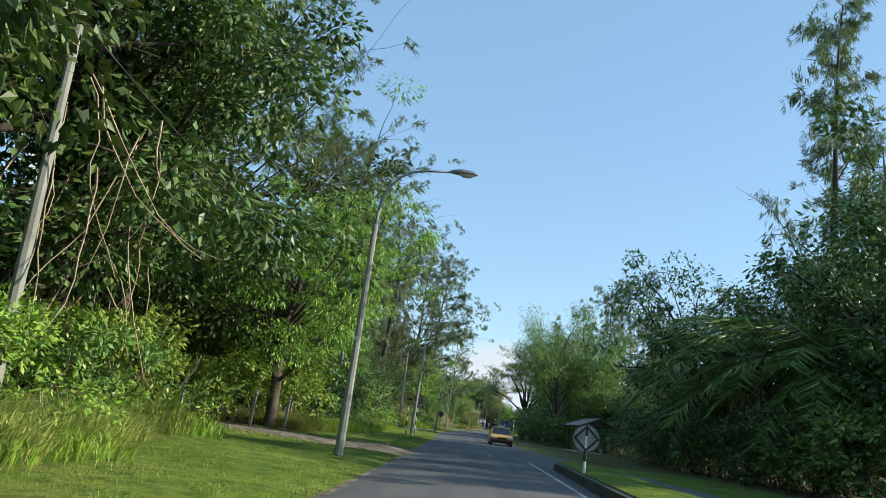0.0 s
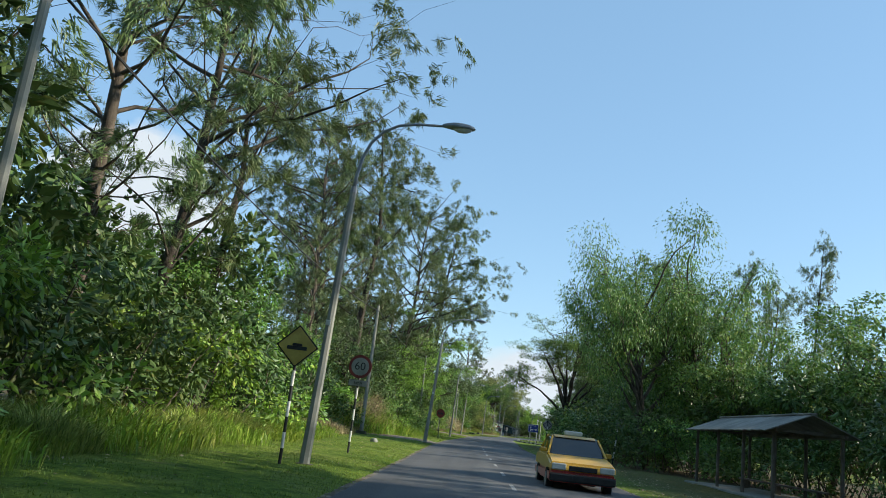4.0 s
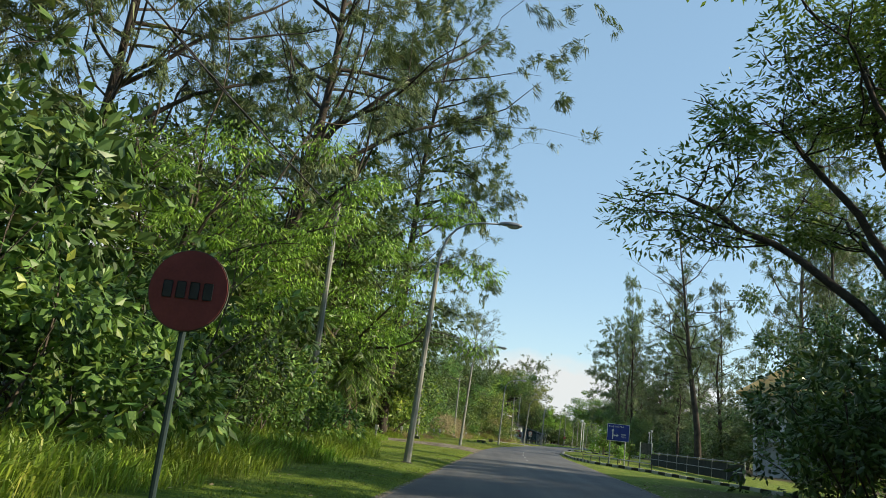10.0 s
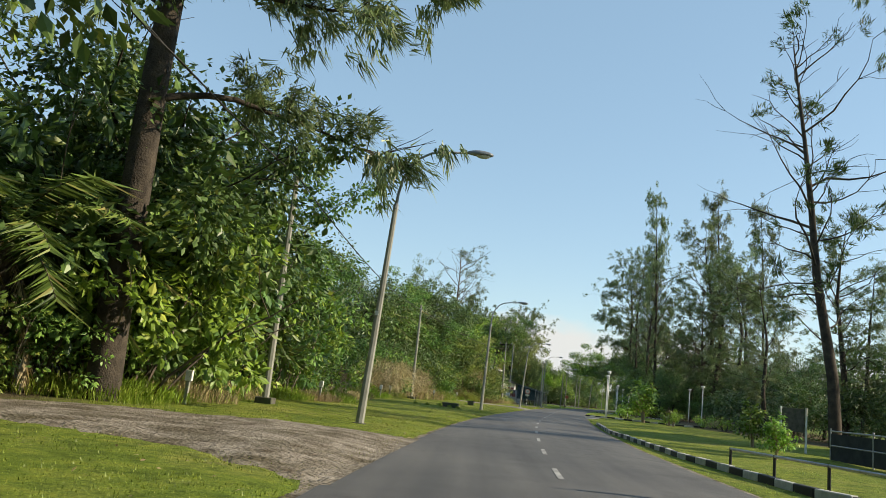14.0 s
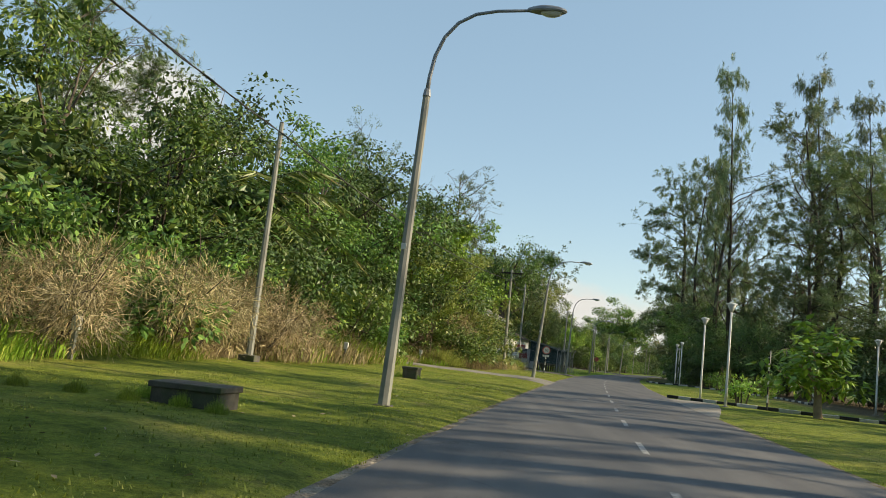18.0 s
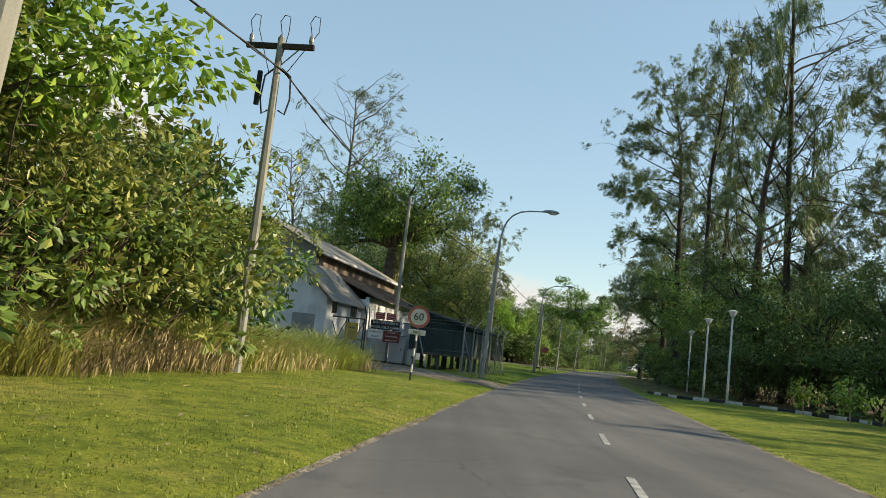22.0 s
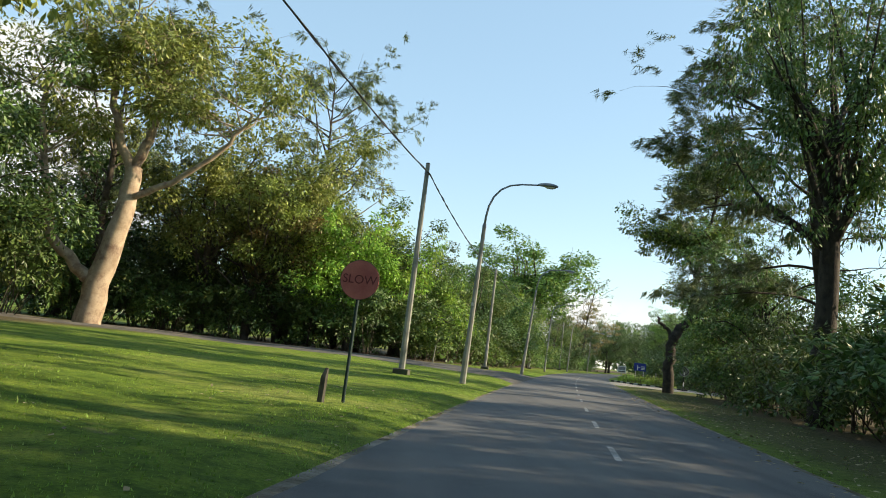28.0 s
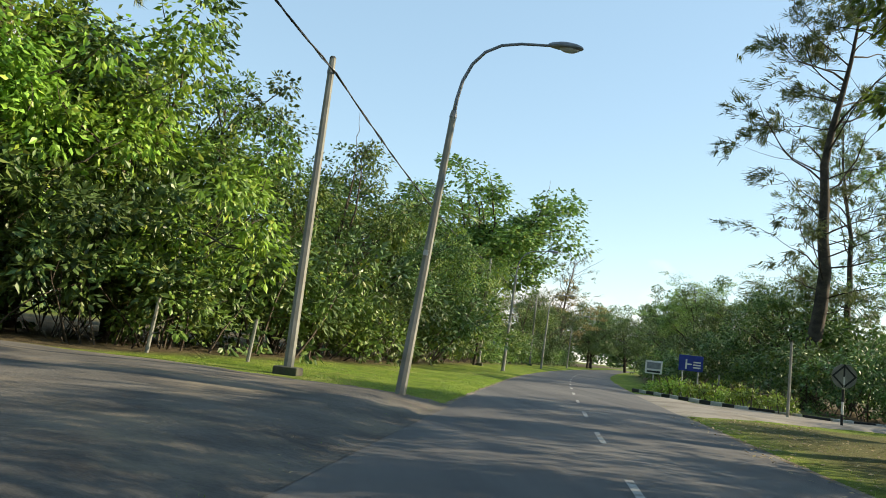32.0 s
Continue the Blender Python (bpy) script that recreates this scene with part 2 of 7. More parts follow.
M_YELLOW = surface("sign_yellow", (0.42, 0.3, 0.06), (0.56, 0.42, 0.1), 3.0, 40.0, 0.6, relief=0.05, dist=0.002, stain=(0.3, 0.19, 0.05))
M_BLUE = surface("sign_blue", (0.012, 0.03, 0.2), (0.02, 0.045, 0.3), 3.0, 40.0, 0.45, relief=0.05, dist=0.002)
M_SIGNBACK = surface("sign_back_alloy", (0.2, 0.205, 0.2), (0.33, 0.33, 0.32), 3.0, 40.0, 0.5, metal=0.4, relief=0.05, dist=0.002)
M_TAXI = surface("taxi_yellow", (0.62, 0.34, 0.02), (0.72, 0.42, 0.03), 2.0, 30.0, 0.3, relief=0.02, dist=0.002, spec=0.6)
M_TAXIRED = surface("taxi_red", (0.4, 0.03, 0.025), (0.5, 0.045, 0.035), 2.0, 30.0, 0.3, relief=0.02, dist=0.002, spec=0.6)
M_RUBBER = surface("rubber", (0.015, 0.015, 0.015), (0.03, 0.03, 0.03), 8.0, 60.0, 0.85)
M_CARGLASS = surface("tinted_glass", (0.01, 0.012, 0.014), (0.02, 0.023, 0.026), 2.0, 9.0, 0.08, relief=0.0, spec=0.7)
M_WALLGREY = surface("grey_render", (0.22, 0.225, 0.22), (0.32, 0.325, 0.32), 0.6, 25.0, 0.9, relief=0.2, dist=0.006, stain=(0.16, 0.165, 0.16), stain_scale=0.35)
M_WALLWHITE = surface("whitewash", (0.55, 0.56, 0.57), (0.74, 0.75, 0.75), 0.7, 30.0, 0.85, relief=0.2, dist=0.006, stain=(0.34, 0.34, 0.34), stain_scale=0.5)
M_ROOFGREY = surface("weathered_roof_sheet", (0.2, 0.19, 0.17), (0.34, 0.32, 0.28), 0.8, 18.0, 0.85, relief=0.3, dist=0.01, stain=(0.14, 0.12, 0.1), stain_scale=0.6)
M_ROOFRUST = surface("rusted_roof_sheet", (0.1, 0.075, 0.06), (0.22, 0.175, 0.145), 1.3, 16.0, 0.9, relief=0.3, dist=0.01, stain=(0.3, 0.25, 0.2), stain_scale=0.8)
M_ROOFYELLOW = surface("ochre_roof", (0.42, 0.29, 0.1), (0.58, 0.42, 0.17), 0.7, 16.0, 0.85, relief=0.3, dist=0.01, stain=(0.3, 0.2, 0.09), stain_scale=0.8)
M_DARKGREEN = surface("dark_green_sheet", (0.008, 0.026, 0.026), (0.02, 0.044, 0.044), 1.2, 30.0, 0.8, relief=0.2, dist=0.006, stain=(0.03, 0.05, 0.048), stain_scale=0.8)
M_SHEDPANEL = surface("pale_shed_panel", (0.16, 0.22, 0.21), (0.3, 0.34, 0.31), 0.5, 25.0, 0.85, relief=0.2, dist=0.006, stain=(0.3, 0.29, 0.22), stain_scale=0.8)
M_SHEDGREEN = surface("faded_green_panel", (0.03, 0.06, 0.058), (0.075, 0.11, 0.1), 0.8, 25.0, 0.85, relief=0.2, dist=0.006, stain=(0.12, 0.14, 0.12), stain_scale=0.8)
M_WOOD = surface("grey_timber", (0.09, 0.075, 0.06), (0.2, 0.17, 0.14), 2.5, 40.0, 0.9, relief=0.4, dist=0.006)
M_CABINET = surface("cabinet_grey", (0.36, 0.38, 0.38), (0.5, 0.52, 0.52), 1.2, 40.0, 0.6, relief=0.05, dist=0.003)
M_NET = surface("dark_mesh", (0.012, 0.016, 0.015), (0.035, 0.04, 0.036), 2.0, 40.0, 0.9)
M_DIRT = surface("sandy_dirt", (0.1, 0.08, 0.055), (0.36, 0.32, 0.27), 1.9, 11.0, 0.97, relief=1.0, dist=0.08, stain=(0.1, 0.085, 0.055), stain_scale=0.8, spec=0.1)
M_OLDPAVE = surface("old_concrete_drive", (0.2, 0.185, 0.165), (0.32, 0.3, 0.27), 0.6, 20.0, 0.95, relief=0.4, dist=0.012, stain=(0.13, 0.12, 0.09), stain_scale=0.4, spec=0.15)


def road_mat():
    m, nt, b, _ = mat_base("asphalt")
    big = ramp(nt, noise_node(nt, 0.16, 6, 0.6), [(0.35, (0.085, 0.085, 0.087)), (0.65, (0.135, 0.132, 0.128))])
    grain = noise_node(nt, 90, 3, 0.7)
    c = mix_col(nt, 0.5, big, ramp(nt, grain, [(0.3, (0.45, 0.45, 0.45)), (0.7, (1.25, 1.25, 1.25))]), "MULTIPLY")
    # wheel tracks and dusty streaks drawn out along the road
    tcs = nt.nodes.new("ShaderNodeTexCoord")
    mp = nt.nodes.new("ShaderNodeMapping")
    mp.inputs["Scale"].default_value = (1.5, 0.05, 1.0)
    sn = nt.nodes.new("ShaderNodeTexNoise")
    sn.inputs["Scale"].default_value, sn.inputs["Detail"].default_value = 1.0, 5.0
    nt.links.new(tcs.outputs["Object"], mp.inputs["Vector"])
    nt.links.new(mp.outputs["Vector"], sn.inputs["Vector"])
    c = mix_col(nt, 1.0, c, ramp(nt, sn.outputs["Fac"], [(0.3, (0.72, 0.74, 0.78)), (0.7, (1.16, 1.16, 1.16))]), "MULTIPLY")
    tar = ramp(nt, noise_node(nt, 0.55, 8, 0.7), [(0.56, (0, 0, 0)), (0.66, (0.55, 0.55, 0.55))])
    c = mix_col(nt, tar, c, (0.055, 0.055, 0.057))
    # thin cracks
    tc = nt.nodes.new("ShaderNodeTexCoord")
    vor = nt.nodes.new("ShaderNodeTexVoronoi")
    vor.feature = "DISTANCE_TO_EDGE"
    vor.inputs["Scale"].default_value = 0.42
    wob = nt.nodes.new("ShaderNodeTexNoise")
    wob.inputs["Scale"].default_value, wob.inputs["Detail"].default_value = 1.3, 5
    add = nt.nodes.new("ShaderNodeVectorMath")
    nt.links.new(tc.outputs["Object"], wob.inputs["Vector"])
    nt.links.new(tc.outputs["Object"], add.inputs[0])
    nt.links.new(wob.outputs["Color"], add.inputs[1])
    nt.links.new(add.outputs["Vector"], vor.inputs["Vector"])
    crack = ramp(nt, vor.outputs["Distance"], [(0.0, (1, 1, 1)), (0.012, (0, 0, 0))])
    gate = ramp(nt, noise_node(nt, 0.09, 3), [(0.5, (0, 0, 0)), (0.6, (0.8, 0.8, 0.8))])
    c = mix_col(nt, mix_col(nt, 1.0, crack, gate, "MULTIPLY"), c, (0.035, 0.035, 0.036))
    nt.links.new(c, b.inputs["Base Color"])
    b.inputs["Roughness"].default_value, b.inputs["Specular IOR Level"].default_value = 0.82, 0.35
    bump(nt, b, grain, 0.5, 0.006)
    return m


def dry_mask(nt):
    """1 on the drier lawns of the middle stretch, 0 on the greener ones at both ends."""
    tc = nt.nodes.new("ShaderNodeTexCoord")
    sep = nt.nodes.new("ShaderNodeSeparateXYZ")
    nt.links.new(tc.outputs["Object"], sep.inputs["Vector"])
    div = nt.nodes.new("ShaderNodeMath")
    div.operation = "DIVIDE"
    div.inputs[1].default_value = 500.0
    nt.links.new(sep.outputs["Y"], div.inputs[0])
    return ramp(nt, div.outputs["Value"], [(0.28, (0, 0, 0)), (0.36, (0.6, 0.6, 0.6)), (0.53, (0.6, 0.6, 0.6)), (0.58, (0, 0, 0))])


def ground_mat():
    """Mown grass with worn, sandy spots; the sheet's mask adds leaf litter, and dark shade on the right lot."""
    m, nt, b, _ = mat_base("lawn")
    g1 = ramp(nt, noise_node(nt, 0.3, 6, 0.65), [(0.3, (0.125, 0.165, 0.026)), (0.5, (0.2, 0.22, 0.04)), (0.7, (0.3, 0.26, 0.085))])
    tufts = ramp(nt, noise_node(nt, 2.6, 5, 0.65), [(0.36, (0.42, 0.5, 0.4)), (0.5, (0.95, 1.0, 0.95)), (0.66, (1.35, 1.22, 1.15))])
    g1 = mix_col(nt, 0.8, g1, tufts, "MULTIPLY")
    g1 = mix_col(nt, dry_mask(nt), mix_col(nt, 1.0, g1, (0.72, 0.95, 0.8), "MULTIPLY"), g1)
    fine = noise_node(nt, 17, 6, 0.75)
    c = mix_col(nt, 0.75, g1, ramp(nt, fine, [(0.3, (0.28, 0.34, 0.25)), (0.68, (1.35, 1.28, 1.12))]), "MULTIPLY")
    bare = ramp(nt, noise_node(nt, 0.8, 8, 0.7), [(0.6, (0, 0, 0)), (0.72, (0.75, 0.75, 0.75))])
    c = mix_col(nt, bare, c, (0.19, 0.15, 0.085))
    soil_shade = nt.nodes.new("ShaderNodeAttribute")
    soil_shade.attribute_name = "soil_shade"
    lit = ramp(nt, noise_node(nt, 6, 6, 0.7), [(0.3, (0.05, 0.04, 0.024)), (0.55, (0.1, 0.08, 0.045)), (0.75, (0.2, 0.15, 0.09))])
    c = mix_col(nt, soil_shade.outputs["Fac"], c, lit)
    nt.links.new(c, b.inputs["Base Color"])
    b.inputs["Roughness"].default_value, b.inputs["Specular IOR Level"].default_value = 0.95, 0.15
    bump(nt, b, fine, 0.9, 0.05)
    return m


def green_ends(m):
    """The same greener tint for the blades."""
    nt = m.node_tree
    hue = next(n for n in nt.nodes if n.bl_idname == "ShaderNodeHueSaturation")
    src = hue.inputs["Color"].links[0].from_socket
    c = mix_col(nt, dry_mask(nt), mix_col(nt, 1.0, src, (0.72, 0.95, 0.8), "MULTIPLY"), src)
    nt.links.new(c, hue.inputs["Color"])


M_SIDE = surface("worn_side_asphalt", (0.075, 0.072, 0.07), (0.17, 0.16, 0.145), 0.7, 14.0, 0.95, relief=0.7, dist=0.03, stain=(0.2, 0.17, 0.13), stain_scale=0.5, spec=0.15)
M_ROAD, M_GROUND = road_mat(), ground_mat()
green_ends(M_LAWNBLADE)

# ---------------------------------------------------------------- the lie of the road
LINE_Y = [-400, -40, 0, 35, 60, 90, 110, 128, 150, 170, 190, 210, 232, 258, 283, 313, 336, 362, 385, 410, 440, 480, 560, 900]
LINE_X = [-3.0, -0.6, 0.0, 0.33, 0.27, 0.0, 0.15, 0.77, 1.52, 2.25, 3.68, 5.85, 8.62, 12.2, 16.3, 22.0, 26.9, 32.9, 38.6, 45.3, 54.5, 68.5, 99.0, 240.0]
_h = np.diff(LINE_Y)
_s = np.diff(LINE_X) / _h
_m = np.concatenate([[_s[0]], (_s[:-1] * _h[1:] + _s[1:] * _h[:-1]) / (_h[:-1] + _h[1:]), [_s[-1]]])


def line_x(y):
    """x of the driven line at y; places below are given by y and d, the metres to its right."""
    y = np.clip(np.asarray(y, float), LINE_Y[0], LINE_Y[-1])
    i = np.clip(np.searchsorted(LINE_Y, y) - 1, 0, len(_h) - 1)
    t = (y - np.array(LINE_Y)[i]) / _h[i]
    x0, x1 = np.array(LINE_X)[i], np.array(LINE_X)[i + 1]
    return (2 * t**3 - 3 * t**2 + 1) * x0 + (t**3 - 2 * t**2 + t) * _h[i] * _m[i] + (3 * t**2 - 2 * t**3) * x1 + (t**3 - t**2) * _h[i] * _m[i + 1]


def road_yaw(y):
    """The road's turn at y, in degrees, as pose() takes it."""
    return -math.degrees(math.atan2(float(line_x(y + 2) - line_x(y - 2)), 4.0))


def right_edge(y):
    return np.interp(y, [-400, -40, 15, 31, 45, 60, 160, 175, 400, 900], [9.3, 9.0, 8.6, 7.4, 5.6, 4.6, 4.6, 4.3, 4.3, 4.3])


LEFT_EDGE = -2.05


def ground_z(y, d):
    """Height of the ground: the left verge lies a hand above the road and rises to the trees."""
    y, d = np.asarray(y, float), np.asarray(d, float)
    left = np.interp(-d, [1.0, 2.0, 2.35, 3.2, 6, 12, 40, 200], [-0.09, -0.07, 0.0, 0.07, 0.12, 0.22, 0.3, 0.3])
    r = d - right_edge(y)
    right = np.interp(r, [-1.2, -0.25, 0.25, 1.5, 6, 12, 200], [-0.09, -0.06, -0.015, 0.0, 0.02, 0.0, 0.0])
    z = np.where(d < 1.0, left, right)
    wav = 0.035 * np.sin(0.9 * y + 0.6 * d) * np.sin(0.37 * y - 0.8 * d + 1.0) + 0.03 * np.sin(0.21 * y + 0.5 * d)
    off = np.clip(np.maximum(-d - 2.6, r - 0.6) / 2.0, 0, 1)
    return z + wav * off


def at(y, d, lift=0.0, turn=0.0):
    """The pose of a thing that stands on the ground at y, d, turned with the road."""
    return pose(float(line_x(y)) + d, y, float(ground_z(y, d)) + lift, 0, 0, road_yaw(y) + turn)


# ---------------------------------------------------------------- mesh tools
def mesh_of(name, verts, faces, material, smooth=False):
    me = bpy.data.meshes.new(name)
    verts = np.asarray(verts, np.float32)
    if isinstance(faces, np.ndarray):
        n, k = faces.shape
        me.vertices.add(len(verts))
        me.vertices.foreach_set("co", verts.ravel())
        me.loops.add(n * k)
        me.loops.foreach_set("vertex_index", faces.ravel().astype(np.int32))
        me.polygons.add(n)
        me.polygons.foreach_set("loop_start", np.arange(0, n * k, k, dtype=np.int32))
        me.polygons.foreach_set("loop_total", np.full(n, k, np.int32))
        me.update(calc_edges=True)
    else:
        me.from_pydata([tuple(map(float, v)) for v in verts], [], faces)
    me.polygons.foreach_set("use_smooth", np.full(len(me.polygons), smooth))
    me.materials.append(material)
    return me


def mesh_part(name, me, parent=None, label=""):
    ob = new(name, me)
    ob.parent = parent
    return tagged(ob, label)


def part(name, bm, material, parent=None, label="", smooth=False):
    me = bpy.data.meshes.new(name)
    bm.to_mesh(me)
    bm.free()
    if smooth:
        me.polygons.foreach_set("use_smooth", [True] * len(me.polygons))
    me.materials.append(material)
    ob = new(name, me)
    ob.parent = parent
    return tagged(ob, label)


def thing(name, label, category, group="", m=None):
    ob = new(name)
    ob.empty_display_size = 0.2
    if m is not None:
        ob.matrix_basis = m
    return tagged(ob, label, category, group)


def box(bm, x0, x1, y0, y1, z0, z1, bevel=0.0, m=None):
    r = bmesh.ops.create_cube(bm, size=1, matrix=Matrix.Translation(((x0 + x1) / 2, (y0 + y1) / 2, (z0 + z1) / 2)) @ Matrix.Diagonal((x1 - x0, y1 - y0, z1 - z0, 1)))
    vs = r["verts"]
    if bevel:
        es = list({e for v in vs for e in v.link_edges})
        vs = bmesh.ops.bevel(bm, geom=es, offset=bevel, segments=2, affect="EDGES", profile=0.5)["verts"] + [v for v in vs if v.is_valid]
        vs = list({v for v in vs if v.is_valid})
    if m is not None:
        bmesh.ops.transform(bm, matrix=m, verts=vs)
    return bm


def boxed(x0, x1, y0, y1, z0, z1, bevel=0.0, m=None):
    return box(bmesh.new(), x0, x1, y0, y1, z0, z1, bevel, m)


def tube(bm, pts, radii, sides=8, cap=True):
    """A tapered tube along points."""
    pts = [Vector(p) for p in pts]
    if isinstance(radii, (int, float)):
        radii = [radii] * len(pts)
    rings, ref = [], None
    for i, p in enumerate(pts):
        t = (pts[min(i + 1, len(pts) - 1)] - pts[max(i - 1, 0)]).normalized()
        if ref is None:
            ref = t.orthogonal().normalized()
        a = (ref - t * ref.dot(t)).normalized()
        ref = a
        b = t.cross(a)
        rings.append([bm.verts.new(p + (a * math.cos(k * math.tau / sides) + b * math.sin(k * math.tau / sides)) * radii[i]) for k in range(sides)])
    for r, s in zip(rings, rings[1:]):
        for k in range(sides):
            bm.faces.new((r[k], r[(k + 1) % sides], s[(k + 1) % sides], s[k]))
    if cap:
        bm.faces.new(rings[0][::-1])
        bm.faces.new(rings[-1])
    return bm


def tubed(pts, radii, sides=8):
    return tube(bmesh.new(), pts, radii, sides)


def disc(bm, x, y, z, r, depth, sides=28):
    """A disc that faces -y, its front at y."""
    bmesh.ops.create_cone(bm, cap_ends=True, segments=sides, radius1=r, radius2=r, depth=depth, matrix=Matrix.Translation((x, y + depth / 2, z)) @ Matrix.Rotation(radians(90), 4, "X"))
    return bm


def text_part(name, body, size, material, m, parent, depth=0.004):
    cu = bpy.data.curves.new(name, "FONT")
    cu.body, cu.size, cu.extrude, cu.align_x, cu.align_y = body, size, depth, "CENTER", "CENTER"
    tmp = bpy.data.objects.new(name, cu)
    scene.collection.objects.link(tmp)
    me = bpy.data.meshes.new_from_object(tmp.evaluated_get(bpy.context.evaluated_depsgraph_get()))
    bpy.data.objects.remove(tmp)
    me.materials.clear()
    me.materials.append(material)
    ob = new(name, me)
    ob.parent = parent
    ob.matrix_basis = m
    return ob


FRONT = Matrix.Rotation(radians(90), 4, "X")      # lettering that faces -y


# ---------------------------------------------------------------- ground
def left_woods(y):
    """d at which the bushes of the left side begin."""
    return np.interp(y, [-60, 12, 24, 30, 36, 50, 75, 95, 106, 118, 134, 146.5, 160, 172, 182, 192, 200, 225, 250, 254, 276, 281, 283, 306, 312, 345, 372, 384, 400, 500],
                     [-6.5, -6.5, -8.5, -10.5, -8.5, -7.2, -7.6, -8.8, -6.8, -6.0, -6.2, -8.2, -10, -9.8, -10.4, -9.6, -11.6, -13.6, -12.8, -9, -8.4, -9, -30, -30, -26, -28, -24, -10, -7, -7])


def right_woods(y):
    # 15.5 at y 232 to 280 lets the ground mask darken the shaded lot
    return np.interp(y, [-60, 30, 50, 70, 86, 100, 130, 142, 144, 176, 182, 205, 232, 280, 300, 312, 340, 372, 378, 400, 430, 500],
                     [13, 12.5, 10, 15, 9.5, 8.4, 9.6, 11.5, 24, 24, 22, 20, 15.5, 15.5, 9, 8.2, 8.0, 9, 16, 12, 8, 8])


_ys = np.concatenate([[-3000, -800, -200], np.arange(-60, 520, 1.6), [620, 900, 2000, 4500]])
_ds = np.concatenate([[-4000, -900, -200, -100, -60, -45, -36, -30, -25], np.arange(-21, -3, 1.0), [-3.0, -2.6, -2.3, -2.0, -1.6, -0.8, 0.3, 2.0, 3.0, 3.7, 4.1, 4.35, 4.7, 5.2, 5.8, 6.5, 7.2, 7.8, 8.4, 8.8, 9.2, 9.7, 10.4], np.arange(11.2, 26, 1.2), [30, 36, 48, 70, 120, 300, 1000, 4000]])
_Y, _Dd = np.meshgrid(_ys, _ds, indexing="ij")
_Z = ground_z(_Y, _Dd)
_X = line_x(_Y) + _Dd
_ny, _nd = _Y.shape
_idx = np.arange(_ny * _nd).reshape(_ny, _nd)
_f = np.stack([_idx[:-1, :-1], _idx[:-1, 1:], _idx[1:, 1:], _idx[1:, :-1]], -1).reshape(-1, 4)
me = mesh_of("ground", np.stack([_X, _Y, _Z], -1).reshape(-1, 3), _f, M_GROUND, True)
# at right, y 232 to 280, the litter tone also paints deep shade
_soil_shade = np.clip(np.maximum((left_woods(_Y) + 0.8 - _Dd) / 2.0, (_Dd - right_woods(_Y) + 1.8) / 2.5), 0, 1)
# bare, leaf-strewn shoulder under the big trees of the right side
_soil_shade = np.maximum(_soil_shade, np.where((_Y > 292) & (_Y < 385) & (_Dd > 4), np.clip((_Dd - 4.3) / 2.0, 0, 0.75), 0))
_soil_shade = np.maximum(_soil_shade, np.where((_Y > 40) & (_Y < 140) & (_Dd > 4.6), np.clip((_Dd - 4.8) / 3.0, 0, 0.7), 0))
_soil_shade = _soil_shade * np.clip((48 - np.abs(_Dd)) / 14.0, 0.12, 1)
me.attributes.new("soil_shade", "FLOAT", "POINT").data.foreach_set("value", _soil_shade.ravel().astype(np.float32))
tagged(new("ground", me), "mown green roadside grass with bare brown patches", "ground", kind="structure")


# ---------------------------------------------------------------- road
def strip(name, ys, d0, d1, lift, material, label, category="road", crown=0.0, cols=6, kind="structure", ragged=0.0, flat=True):
    """A sheet that follows the road between two offsets, with a skirt down into the ground."""
    ys = np.asarray(ys, float)
    u = np.linspace(0, 1, cols + 1)
    a, b = np.broadcast_to(d0, ys.shape).astype(float), np.broadcast_to(d1, ys.shape).astype(float)
    if ragged:
        rg = np.random.RandomState(len(name) + 100 + int(ys[0]))
        w = lambda: np.convolve(rg.uniform(-1, 1, len(ys) + 8), np.ones(3) / 3, "same")[4:-4] * ragged
        a, b = a + w(), b + w()
    dd = a[:, None] + (b - a)[:, None] * u
    yy = np.repeat(ys[:, None], cols + 1, 1)
    zz = (np.zeros_like(dd) if flat else ground_z(yy, dd)) + lift + crown * (1 - (2 * u - 1) ** 2)
    dd = np.concatenate([dd[:, :1], dd, dd[:, -1:]], 1)
    yy = np.concatenate([yy[:, :1], yy, yy[:, -1:]], 1)
    zz = np.concatenate([zz[:, :1] - 0.1, zz, zz[:, -1:] - 0.1], 1)
    n, k = dd.shape
    ix = np.arange(n * k).reshape(n, k)
    f = np.stack([ix[:-1, :-1], ix[:-1, 1:], ix[1:, 1:], ix[1:, :-1]], -1).reshape(-1, 4)
    return tagged(new(name, mesh_of(name, np.stack([line_x(yy) + dd, yy, zz], -1).reshape(-1, 3), f, material)), label, category, kind=kind)


_ry = np.arange(-60, 620, 1.0)
strip("road", _ry, LEFT_EDGE, right_edge(_ry), -0.02, M_ROAD, "worn grey asphalt road with patched, cracked surface", crown=0.05, cols=10, ragged=0.07)
strip("sandy_shoulder", np.arange(-40, 420, 0.5), -2.28, LEFT_EDGE + 0.12, -0.028, M_DIRT, "thin strip of sand and gravel along the asphalt edge", "shoulder", cols=2, ragged=0.2)
_rs = np.arange(60, 420, 1.0)
strip("sandy_shoulder", _rs, right_edge(_rs) - 0.1, right_edge(_rs) + 0.3, -0.028, M_DIRT, "thin strip of sand and gravel along the asphalt edge", "shoulder", cols=2, ragged=0.18)


